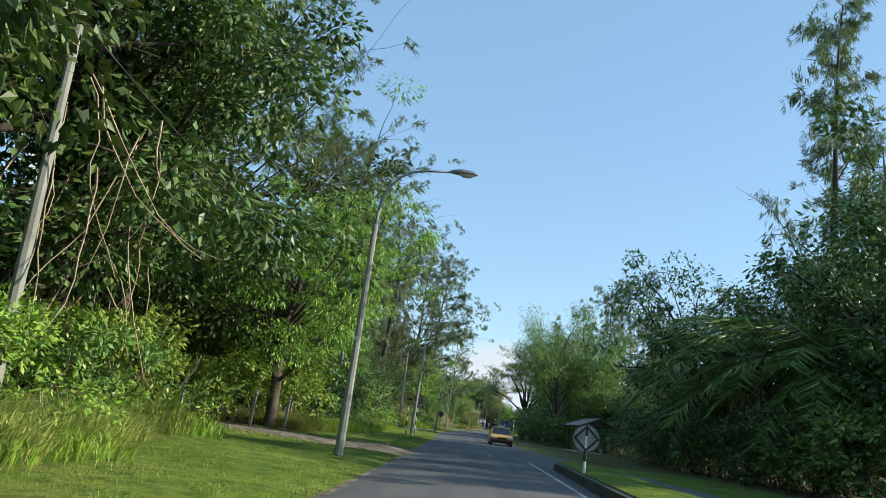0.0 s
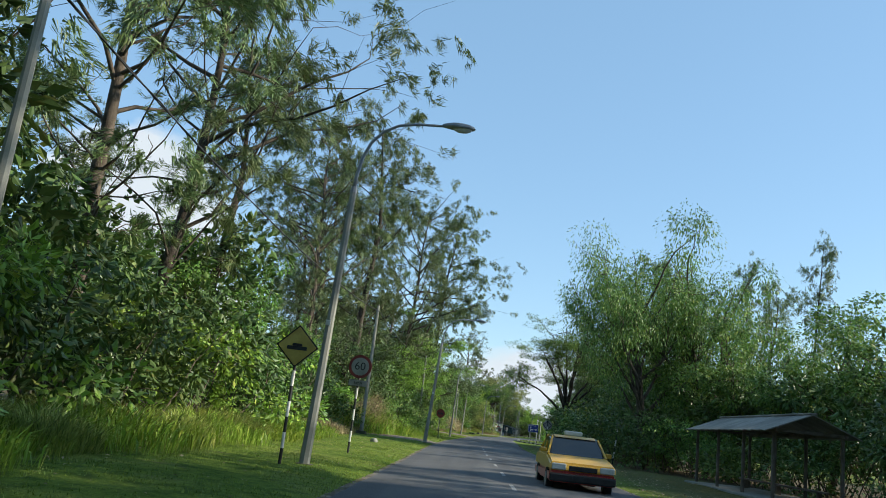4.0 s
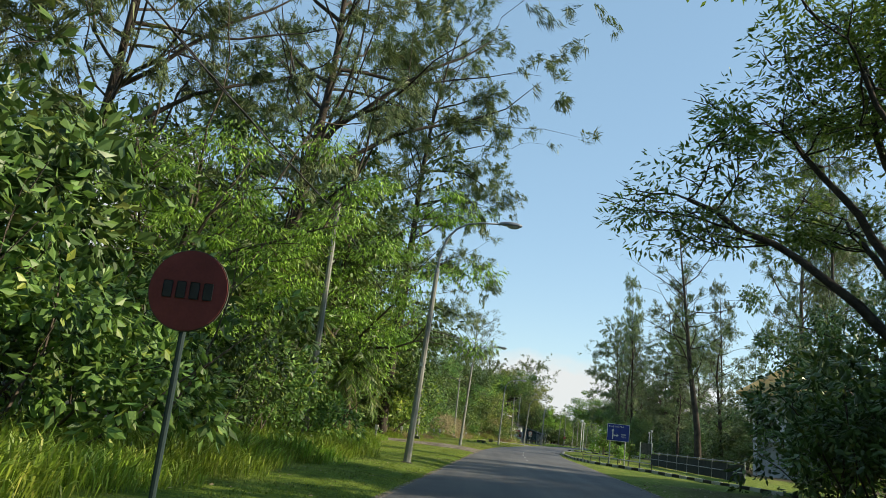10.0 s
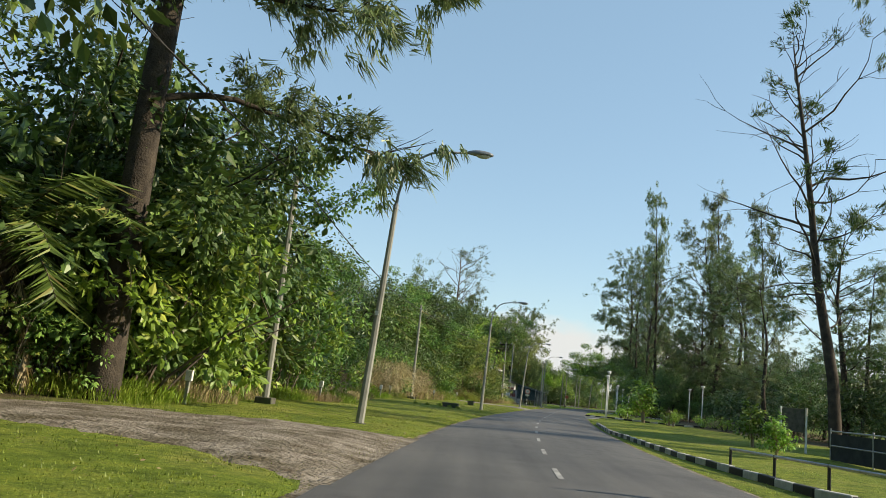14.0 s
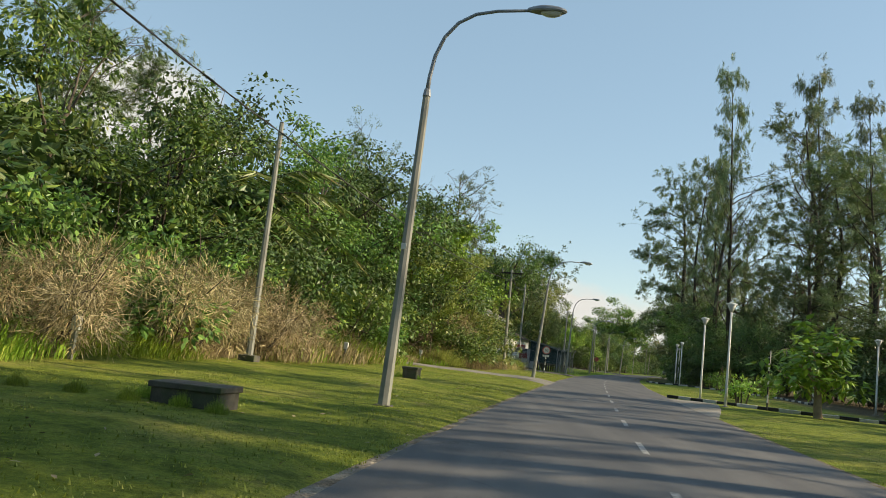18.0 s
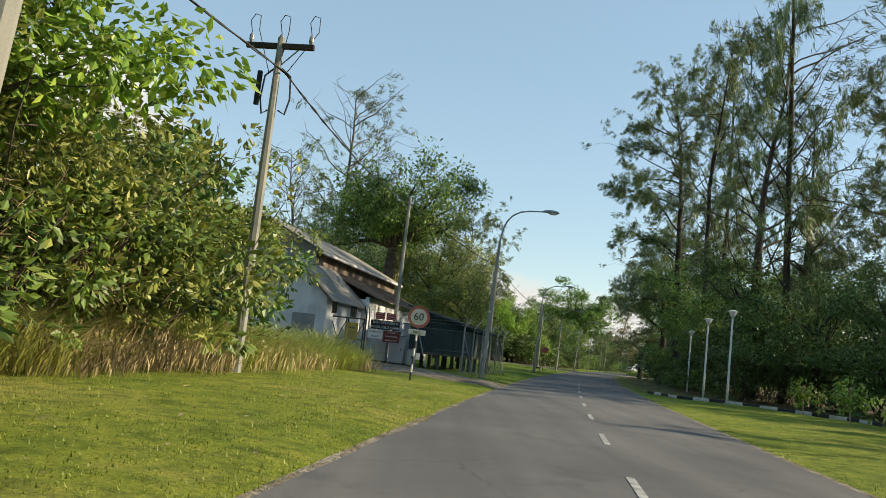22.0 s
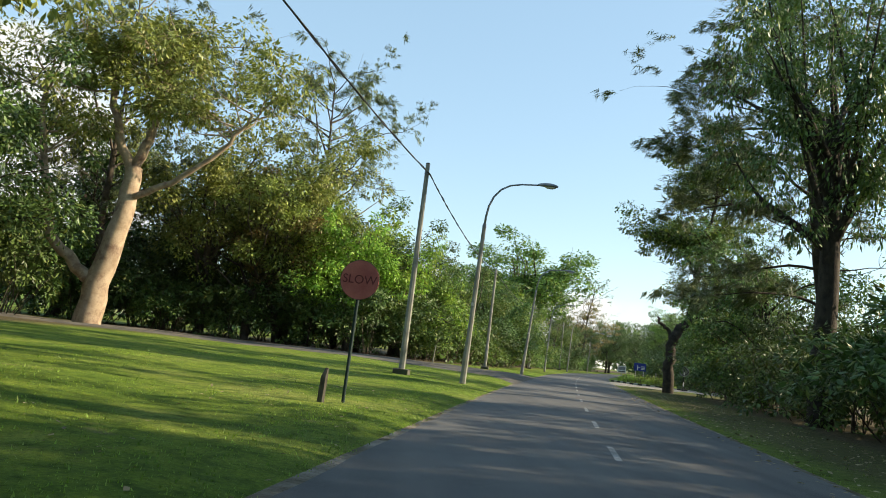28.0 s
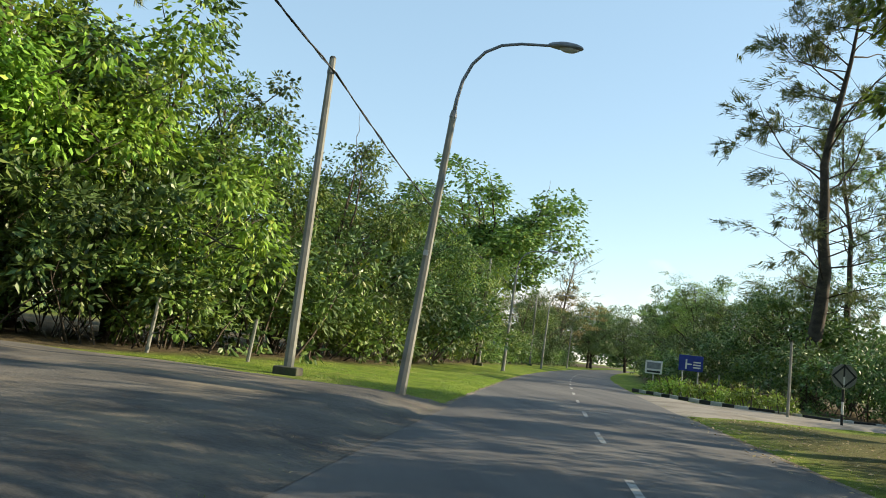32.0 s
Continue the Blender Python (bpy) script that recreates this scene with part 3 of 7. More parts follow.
def dash(y0, y1, d0, d1, name="road_marking", label="worn white painted lane dash on the asphalt"):
    ys = np.linspace(y0, y1, max(2, int((y1 - y0) / 0.8) + 2))
    def crown_z(y, d):
        u = (d - LEFT_EDGE) / (right_edge(y) - LEFT_EDGE)
        return -0.02 + 0.05 * (1 - (2 * u - 1) ** 2) + 0.006
    v, f = [], []
    for i, y in enumerate(ys):
        for d in (d0, (d0 + d1) / 2, d1):
            v.append((float(line_x(y)) + d, y, float(crown_z(y, d))))
        if i:
            b = 3 * i
            f += [(b - 3, b - 2, b + 1, b), (b - 2, b - 1, b + 2, b + 1)]
    return tagged(new(name, mesh_of(name, v, f, M_LINE)), label, "road marking", "lane markings", "structure")


def line_paint():
    m, nt, b, _ = mat_base("worn_line_paint")
    wear = ramp(nt, noise_node(nt, 5, 8, 0.75), [(0.38, (0.13, 0.13, 0.128)), (0.58, (0.4, 0.4, 0.385))])
    nt.links.new(wear, b.inputs["Base Color"])
    b.inputs["Roughness"].default_value = 0.8
    return m


M_LINE = line_paint()
for k in range(-2, 74):
    y0 = 35.6 + 5.55 * k
    if y0 > 34 and (y0 < 100 or y0 > 150):
        dash(y0, y0 + 1.9, 1.06, 1.16)
dash(17.0, 33.5, 2.55, 2.67, label="worn white painted line along the traffic island")

# ---------------------------------------------------------------- plants: builders
class Wood:
    """Collects tapered limbs as one mesh, and the places where leaves grow."""

    def __init__(self, seed):
        self.r = np.random.RandomState(seed)
        self.v, self.f, self.n, self.tips = [], [], 0, []

    def limb(self, pts, r0, r1, sides=6):
        pts = np.asarray(pts, float)
        n = len(pts)
        t = np.gradient(pts, axis=0)
        t /= np.linalg.norm(t, axis=1)[:, None] + 1e-9
        ref = np.cross(t[0], (0.31, 0.77, 0.55))
        a = ref - t * (t @ ref)[:, None]
        a /= np.linalg.norm(a, axis=1)[:, None] + 1e-9
        b = np.cross(t, a)
        ang = np.arange(sides) * math.tau / sides
        rad = np.linspace(r0, r1, n)[:, None, None]
        ring = pts[:, None] + rad * (a[:, None] * np.cos(ang)[None, :, None] + b[:, None] * np.sin(ang)[None, :, None])
        ix = self.n + np.arange(n * sides).reshape(n, sides)
        nx = np.roll(ix, -1, 1)
        self.v.append(ring.reshape(-1, 3))
        self.f.append(np.stack([ix[:-1], nx[:-1], nx[1:], ix[1:]], -1).reshape(-1, 4))
        self.n += n * sides

    def grow(self, start, way, length, steps, wander, lift):
        """A wandering line; lift bends it up (plus) or down (minus)."""
        p, d = np.array(start, float), np.array(way, float)
        d /= np.linalg.norm(d)
        out = [p.copy()]
        for _ in range(steps):
            d = d + self.r.normal(0, wander, 3) + np.array((0, 0, lift))
            d /= np.linalg.norm(d)
            p = p + d * length / steps
            out.append(p.copy())
        return np.array(out)

    def mesh(self, name, material):
        return mesh_of(name, np.concatenate(self.v), np.concatenate(self.f), material, True)


def leaves(name, centres, ways, length, width, material, r, droop=0.0, fold=0.25, needle=False, face=None):
    """One mesh of many small folded leaves: a base, two sides and a tip each; face is the way their blades turn."""
    c, w = np.asarray(centres, float), np.asarray(ways, float)
    n = len(c)
    w = w + np.array((0, 0, -droop))
    w /= np.linalg.norm(w, axis=1)[:, None] + 1e-9
    q = r.normal(0, 1, (n, 3))
    if face is not None:
        q = np.asarray(face, float) + 0.42 * q
    s = np.cross(w, q)
    s /= np.linalg.norm(s, axis=1)[:, None] + 1e-9
    u = np.cross(s, w)
    L = length * r.uniform(0.65, 1.3, n)[:, None]
    B = width * r.uniform(0.7, 1.25, n)[:, None]
    if needle:
        v = np.stack([c + s * B * 0.5, c + w * L, c - s * B * 0.5], 1)
        return mesh_of(name, v.reshape(-1, 3), np.arange(3 * n).reshape(n, 3), material)
    v = np.stack([c, c + w * L * 0.42 + s * B * 0.5 - u * B * fold, c + w * L - u * L * 0.12, c + w * L * 0.42 - s * B * 0.5 - u * B * fold], 1)
    return mesh_of(name, v.reshape(-1, 3), np.arange(4 * n).reshape(n, 4), material)


def unit(r, n):
    v = r.normal(0, 1, (n, 3))
    return v / np.linalg.norm(v, axis=1)[:, None]


def plumes(r, pts, ways, sprays, per, tuft_size, material, droopy):
    """Needle foliage: hanging plumes of sprays that start at the twigs."""
    knots = max(20, sprays // 9)
    k = r.randint(0, len(pts), knots)
    way = ways[k] * 0.8 + unit(r, knots) * 0.55 + np.array((0, 0, 0.15))
    way /= np.linalg.norm(way, axis=1)[:, None]
    n = knots * 9
    along = r.uniform(0.0, 1.0, n)
    size = np.repeat(r.uniform(0.6, 1.25, knots), 9)
    c = np.repeat(pts[k], 9, 0) + np.repeat(way, 9, 0) * (along * size)[:, None] + r.normal(0, 0.17, (n, 3)) + np.stack([0 * along, 0 * along, -0.45 * along**2 * size], 1)
    m = int(per * 1.35)
    cc = np.repeat(c, m, 0) + r.normal(0, 0.07, (n * m, 3))
    wv = np.repeat(np.repeat(way, 9, 0) * 0.8 + unit(r, n) * 0.5, m, 0) + unit(r, n * m) * 0.45
    face = np.repeat(np.repeat(way, 9, 0) * 0.6 + np.array((0, 0, 0.6)), m, 0)
    return leaves("crown", cc, wv, tuft_size, 0.05, material, r, droopy, 0.1, True, face)


def casuarina(seed, height, spread, bark, sprays=950, lean=0.0, bare=0.25, material=None, per=8, droopy=0.75, cone=False, tuft_size=0.4, reach=0.0):
    """A sheoak: upright open limbs with hanging, needle-like plumes; reach throws long limbs out to -x."""
    w = Wood(seed)
    r = w.r
    trunk = w.grow((0, 0, -0.2), (lean, 0.03, 1), height, 12, 0.05, 0.03)
    w.limb(trunk, height * 0.013 + 0.05, 0.03, 7)
    tips, ways = [], []

    def along_trunk(f):
        i = min(int(f * 12), 11)
        return trunk[i] + (trunk[i + 1] - trunk[i]) * (f * 12 - i)

    def keep(line):
        d = np.gradient(line, axis=0)
        tips.append(line)
        ways.append(d / (np.linalg.norm(d, axis=1)[:, None] + 1e-9))

    def twigs(limb, a, ln, count, first, lift):
        for j in range(count):
            q = limb[r.randint(first, len(limb))]
            b = a + r.uniform(-1.3, 1.3)
            tw = w.grow(q, (math.cos(b), math.sin(b), r.uniform(-0.1, 0.8) + lift), ln * r.uniform(0.25, 0.5), 3, 0.2, 0.0)
            if j % 5 < 3:
                w.limb(tw, 0.018, 0.006, 3)
            keep(tw[1:])

    for k in range(int(20 + height)):
        f = bare + (1 - bare) * (k + r.uniform()) / int(20 + height)
        a = r.uniform(0, math.tau)
        g = (f - bare) / (1 - bare)
        ln = spread * r.uniform(0.45, 1.2) * ((1.12 - 0.85 * g) if cone else (0.42 + 0.7 * math.sin(math.pi * min(1, 0.18 + 0.78 * g))))
        limb = w.grow(along_trunk(min(f, 0.999)), (math.cos(a), math.sin(a), r.uniform(0.2, 0.9)), ln, 6, 0.2, 0.06)
        w.limb(limb, 0.009 * ln + 0.012, 0.01, 4)
        keep(limb[3:])
        twigs(limb, a, ln, 5, 2, 0.0)
    for k in range(8 if reach else 0):
        f = 0.24 + 0.08 * k
        a = math.pi + r.uniform(-0.5, 0.5)
        ln = reach * r.uniform(0.75, 1.1) * (1.0 if f < 0.65 else 1.0 - 1.4 * (f - 0.65))
        limb = w.grow(along_trunk(f), (math.cos(a), math.sin(a), r.uniform(0.3, 0.65)), ln, 9, 0.13, -0.1 if k < 4 else -0.03)
        w.limb(limb, 0.0125 * ln + 0.03, 0.012, 5)
        keep(limb[4:])
        twigs(limb, a, ln * 0.6, 26, 3, 0.0)
    keep(w.grow(trunk[-1], (0, 0, 1), height * 0.06, 4, 0.1, 0))
    return w.mesh("trunk", bark), plumes(r, np.concatenate(tips), np.concatenate(ways), sprays, per, tuft_size, material or M_NEEDLE, droopy)


def clumped(r, pts, count, bunch, clump, leaf, material, droop, squash=0.7, tri=False, shift=0.25):
    """Broad leaves in bunches that turn outwards and up, with gaps between them."""
    bunch, clump = bunch * 1.7, clump * 1.18
    clumps = max(40, int(count / bunch))
    pick = pts[r.randint(0, len(pts), clumps)] + r.normal(0, shift, (clumps, 3))
    per = count // clumps
    n = clumps * per
    u = unit(r, n)
    size = np.repeat(r.uniform(0.45, 1.4, clumps), per)
    off = u * (clump * size * r.uniform(0.25, 1.0, n) ** 0.4)[:, None] * np.array((1, 1, squash))
    c = np.repeat(pick, per, 0) + off
    face = u * np.array((1, 1, squash)) * 0.75 + np.array((0, 0, 0.6 + 0.7 * (1 - squash)))
    ways = u * np.array((1, 1, squash)) * 0.9 + unit(r, n) * 0.55
    return leaves("crown", c, ways, leaf[0], leaf[1], material, r, droop, 0.22, tri, face)


def broadleaf(seed, height, spread, bark, count=7500, leaf=(0.2, 0.095), material=None, base=0.32, flat=1.0, lean=0.0, limbs=12, droop=0.35, clump=0.42, fork=False, thick=1.0, tri=False, bare=3, bunch=55, squash=0.7):
    """A round, clumpy crown on forking limbs."""
    w = Wood(seed)
    r = w.r
    th = height * (0.55 if not fork else 0.3)
    trunk = w.grow((0, 0, -0.2), (lean, 0.02, 1), th, 7, 0.06, 0.02)
    w.limb(trunk, (height * 0.018 + 0.06) * thick, (height * 0.009 + 0.03) * thick, 8)
    tips = []
    for k in range(limbs):
        f = base / 0.55 + (1 - base / 0.55) * k / limbs if not fork else r.uniform(0.75, 1)
        p = trunk[min(int(f * 7), 7)]
        a = k * 2.4 + r.uniform(-0.5, 0.5)
        ln = spread * r.uniform(0.7, 1.15)
        rise = height * r.uniform(0.15, 0.5) * flat
        limb = w.grow(p, (math.cos(a) * ln, math.sin(a) * ln, rise), math.hypot(ln, rise), 7, 0.17, 0.05 * (2 - flat) - 0.03)
        w.limb(limb, (0.0065 * height + 0.012) * thick, 0.012, 5)
        tips.append(limb[bare:])
        for j in range(7):
            q = limb[r.randint(bare - 1, 8)] if len(limb) > 7 else limb[-1]
            b = a + r.uniform(-1.6, 1.6)
            tw = w.grow(q, (math.cos(b), math.sin(b), r.uniform(-0.15, 0.9) * flat), spread * r.uniform(0.25, 0.5), 3, 0.18, 0.02)
            if j < 4:
                w.limb(tw, 0.024, 0.007, 3)
            tips.append(tw[1:])
    lead = w.grow(trunk[-1], (0, 0, 1), max(height - th, 1) * (0.3 if fork else 0.6) * flat, 5, 0.12, 0)
    w.limb(lead, 0.004 * height + 0.02, 0.01, 4)
    tips.append(lead[1:])
    return w.mesh("trunk", bark), clumped(r, np.concatenate(tips), count, bunch, clump, leaf, material or M_LEAF, droop, squash, tri)


def limbed(seed, bark, boughs, spread, rise, count, leaf, material, clump, squash=0.6, bunch=70, fans=5, droop=0.35):
    """A tree drawn by its boughs: each a line of places with a first and last thickness; the ends break into leafy limbs."""
    w = Wood(seed)
    r = w.r
    tips = []
    for line, r0, r1, leafy in boughs:
        pts = np.array(line, float)
        t = np.linspace(0, len(pts) - 1, 4 * len(pts))
        i = np.minimum(t.astype(int), len(pts) - 2)
        fine = pts[i] + (pts[i + 1] - pts[i]) * (t - i)[:, None]
        fine[1:-1] = (fine[:-2] + 2 * fine[1:-1] + fine[2:]) / 4
        fine[1:] += r.normal(0, 0.06, (len(fine) - 1, 3))
        w.limb(fine, r0, r1, 8)
        for k in range(fans * leafy):
            p = fine[-1 - r.randint(0, max(1, len(fine) // 3))]
            a = r.uniform(0, math.tau)
            ln = spread * r.uniform(0.6, 1.15)
            limb = w.grow(p, (math.cos(a), math.sin(a), rise * r.uniform(0.3, 1.5)), ln, 6, 0.2, 0.03)
            w.limb(limb, r1 * 0.6, 0.012, 5)
            tips.append(limb[3:])
            for j in range(6):
                b = a + r.uniform(-1.5, 1.5)
                tw = w.grow(limb[r.randint(2, 7)], (math.cos(b), math.sin(b), r.uniform(-0.1, 0.7)), ln * r.uniform(0.3, 0.55), 3, 0.2, 0)
                w.limb(tw, 0.022, 0.007, 3)
                tips.append(tw[1:])
    return w.mesh("trunk", bark), clumped(r, np.concatenate(tips), count, bunch, clump, leaf, material, droop, squash)


def bush(seed, wide, high, count=5200, leaf=(0.19, 0.09), material=None, lobes=9, ragged=0.25, tri=False):
    """A thicket of shoots and leaves reaching the ground, lumpy in outline."""
    w = Wood(seed)
    r = w.r
    cs = np.stack([r.uniform(-0.38, 0.38, lobes) * wide, r.uniform(-0.38, 0.38, lobes) * wide, r.uniform(0.12, 0.74, lobes) * high], 1)
    rs = np.stack([r.uniform(0.15, 0.32, lobes) * wide, r.uniform(0.15, 0.32, lobes) * wide, r.uniform(0.15, 0.32, lobes) * high], 1)
    for k in range(lobes):
        st = w.grow((cs[k, 0] * 0.5, cs[k, 1] * 0.5, -0.1), (cs[k, 0] * 0.6, cs[k, 1] * 0.6, cs[k, 2] + 0.3), np.linalg.norm(cs[k]) + 0.6, 5, 0.13, 0.02)
        w.limb(st, 0.035, 0.01, 3)
        sh = w.grow(st[-2], unit(r, 1)[0] + (0, 0, 0.7), high * r.uniform(0.2, 0.45), 3, 0.2, 0)
        w.limb(sh, 0.014, 0.004, 3)
    # bunches of leaves sit on the lobes, so that dark gaps stay between them
    bunches = max(60, count // 16)
    kb = r.randint(0, lobes, bunches)
    ub = unit(r, bunches)
    ub[:, 2] = np.where(ub[:, 2] < -0.35, -ub[:, 2], ub[:, 2])
    rad = np.clip(r.normal(0.95, 0.14, bunches), 0.4, 1.35)
    rad = np.where(r.uniform(0, 1, bunches) < 0.07, rad + r.uniform(0, ragged * 2, bunches), rad)
    cb = cs[kb] + ub * rs[kb] * rad[:, None]
    cb[:, 2] = np.where(cb[:, 2] < 0.05, r.uniform(0.03, 0.25, bunches) * high, cb[:, 2])
    per = max(1, count // bunches)
    n = bunches * per
    u = unit(r, n)
    c = np.repeat(cb, per, 0) + u * (leaf[0] * 1.25 * r.uniform(0.2, 1.0, n))[:, None]
    out = np.repeat(ub, per, 0)
    return w.mesh("stem", M_BARK), leaves("foliage", c, out * 0.5 + u * 0.9, leaf[0], leaf[1], material or M_LEAF, r, 0.35, 0.25, tri, out * 0.8 + u * 0.35 + np.array((0, 0, 0.45)))


def palm(seed, trunk_h, frond, count=26, old=5):
    """An oil palm: a rough stem, arching fronds with hanging leaflets, dead ones below."""
    w = Wood(seed)
    r = w.r
    tr = w.grow((0, 0, -0.2), (0.03, 0, 1), trunk_h, 6, 0.02, 0.01)
    w.limb(tr, 0.34, 0.27, 9)
    for k in range(70):
        a, z = r.uniform(0, math.tau), r.uniform(0.1, 1) * trunk_h
        o = np.array((math.cos(a), math.sin(a), 0))
        w.limb([o * 0.22 + (0, 0, z), o * 0.42 + (0, 0, z + 0.16)], 0.07, 0.04, 4)
    lc, lw, dc, dw = [], [], [], []
    for k in range(count + old):
        dead = k >= count
        a = k * 2.399 + r.uniform(-0.2, 0.2)
        up = -0.75 if dead else 1.25 - 1.35 * (k / count)
        fr = w.grow(tr[-1] + (0, 0, 0.05), (math.cos(a), math.sin(a), up), frond * r.uniform(0.8, 1.05), 9, 0.02, -0.13 if not dead else -0.3)
        w.limb(fr, 0.035, 0.007, 4)
        n = 46
        t = np.linspace(0.18, 1, n) * 9
        i = np.minimum(t.astype(int), 8)
        p = fr[i] + (fr[i + 1] - fr[i]) * (t - i)[:, None]
        side = np.array((-math.sin(a), math.cos(a), 0))
        tang = (fr[-1] - fr[0]) / np.linalg.norm(fr[-1] - fr[0])
        for s in (-1, 1):
            (dc if dead else lc).append(p)
            (dw if dead else lw).append(np.repeat((side * s * 0.9 + tang * 0.55)[None], n, 0) + r.normal(0, 0.12, (n, 3)))
    fol = leaves("fronds", np.concatenate(lc), np.concatenate(lw), 0.85, 0.07, M_PALM, r, 0.45, 0.1, True)
    dry = leaves("dead_fronds", np.concatenate(dc), np.concatenate(dw), 0.65, 0.06, M_DRY, r, 0.9, 0.1, True) if old else None
    return w.mesh("trunk", M_BARK), fol, dry


def tuft(seed, wide, high, blades, material, arch=0.5, width=0.03):
    """A clump of long arching blades of grass, thinner towards its rim."""
    r = np.random.RandomState(seed)
    rad = wide * 0.62 * r.uniform(0, 1, blades) ** 0.6
    a0 = r.uniform(0, math.tau, blades)
    b = np.stack([rad * np.cos(a0), rad * np.sin(a0), np.full(blades, -0.04)], 1)
    a = a0 + r.normal(0, 1.1, blades)
    h = high * r.uniform(0.45, 1.1, blades) * (1.05 - 0.55 * rad / (wide * 0.62))
    o = np.stack([np.cos(a), np.sin(a), np.zeros(blades)], 1)
    s = np.stack([-np.sin(a), np.cos(a), np.zeros(blades)], 1) * width * 0.5
    z = np.array((0, 0, 1.0))
    k = (arch * r.uniform(0.2, 1.2, blades) * h)[:, None]
    mid = b + z * (h * 0.66)[:, None] + o * k * 0.35
    tip = b + z * (h * r.uniform(0.62, 1.0, blades))[:, None] + o * k
    v = np.stack([b, mid + s, tip, mid - s], 1).reshape(-1, 3)
    return mesh_of("blade_tuft", v, np.arange(4 * blades).reshape(blades, 4), material)


def plant(name, label, category, meshes, m, group="", names=("trunk", "crown")):
    t = thing(name, label, category, group, m)
    for nm, me in zip(names, meshes):
        if me is not None:
            mesh_part(nm, me, t)
    return t

# ---------------------------------------------------------------- plants: the stock
STOCK = {}


def stock(key, name, label, category, height, meshes, names=("trunk", "crown")):
    if category == "tree":
        # the true height of the grown crown
        co = np.empty(3 * len(meshes[1].vertices), np.float32)
        meshes[1].vertices.foreach_get("co", co)
        height = float(np.percentile(co[2::3], 99.7))
    STOCK[key] = (name, label, category, height, meshes, names)


stock("cas", "casuarina_tree", "tall casuarina with open grey-green needle crown and dark trunk", "tree", 22.0, casuarina(3, 22, 7.0, M_BARK, 2300, per=9))
stock("cas2", "casuarina_tree", "tall casuarina with hanging needle tufts on spreading limbs", "tree", 24.0, casuarina(8, 24, 9.2, M_DARKBARK, 3400, lean=0.12, bare=0.22, per=9))
stock("cas3", "casuarina_tree", "slim pointed casuarina with dense dark green needles", "tree", 20.0, casuarina(14, 20, 4.6, M_DARKBARK, 2700, bare=0.12, per=8, cone=True, tuft_size=0.3))
stock("reach", "casuarina_tree", "tall casuarina with long wispy limbs hanging over the road", "tree", 30.0, casuarina(37, 30, 5.6, M_DARKBARK, 5200, bare=0.3, per=9, droopy=0.65, reach=7.4))
stock("thin", "casuarina_tree", "slender open casuarina with sky showing through its crown", "tree", 22.0, casuarina(25, 22, 4.8, M_DARKBARK, 1700, bare=0.2, per=8, droopy=0.4))
stock("wisp", "casuarina_tree", "half-bare casuarina with thin rising grey branches", "tree", 20.0, casuarina(21, 20, 6.0, M_BARK, 700, bare=0.3, per=5, droopy=0.2))
stock("sparse", "sparse_tree", "sparse tall tree with many thin upright branches and few leaves", "tree", 18.0, casuarina(31, 18, 4.6, M_DARKBARK, 420, bare=0.25, per=9, droopy=0.1, material=M_LEAF2, tuft_size=0.3))
stock("broad", "broadleaf_tree", "round broadleaf tree with a dense sunlit green crown", "tree", 12.0, broadleaf(41, 12, 4.4, M_BARK, 13000, (0.22, 0.13), M_LEAF, 0.16, limbs=17, clump=0.75, bunch=65))
stock("broad2", "broadleaf_tree", "dark green broadleaf tree with a clumpy crown", "tree", 13.0, broadleaf(47, 13, 5.0, M_DARKBARK, 16000, (0.23, 0.14), M_LEAF2, 0.18, limbs=18, clump=0.85, bunch=75))
stock("bright", "broadleaf_tree", "bright green broadleaf tree with large drooping leaves", "tree", 11.0, broadleaf(52, 11, 4.0, M_BARK, 13000, (0.23, 0.13), M_LEAF3, 0.16, limbs=16, droop=0.4, clump=0.7, bunch=60))
stock("rusty", "broadleaf_tree", "broadleaf tree with sunlit olive and yellowing leaves", "tree", 13.0, broadleaf(57, 13, 5.0, M_BARK, 15000, (0.22, 0.125), M_OLIVE, 0.26, limbs=16, clump=0.8, bunch=75))
stock("red", "reddish_tree", "layered tree with thin reddish brown leaves", "tree", 14.0, broadleaf(59, 14, 5.6, M_BARK, 9000, (0.3, 0.13), M_RUST, 0.2, 0.8, limbs=18, clump=0.8, bunch=60, squash=0.4))
_boughs = [([(0, 0, -0.2), (0.1, 0, 2.4), (0, 0.1, 4.6)], 0.34, 0.24, 0)]
for k in range(12):
    a, q = k * 2.4, k / 11
    out, top = 5.6 - 4.2 * q, 6.6 + 6.4 * q
    c, e = math.cos(a), math.sin(a)
    _boughs.append(([(0, 0.1, 3.4 + 1.1 * q), (out * 0.38 * c, out * 0.38 * e, 3.6 + 0.52 * (top - 3.6)), (out * c, out * e, top)], 0.15, 0.05, 1))
stock("feather", "feathery_tree", "flat-topped tree with layered feathery pale green leaves", "tree", 15.0, limbed(63, M_DARKBARK, _boughs, 2.9, 0.3, 36000, (0.21, 0.065), M_FEATHER, 0.8, 0.3, 60, 6, 0.1))
stock("feather2", "feathery_tree", "spreading tree with drooping feathery yellow-green sprays", "tree", 11.0, broadleaf(66, 11, 4.8, M_BARK, 24000, (0.19, 0.055), M_FEATHER2, 0.16, 0.95, limbs=18, droop=0.5, clump=0.85, bunch=110, squash=0.32))
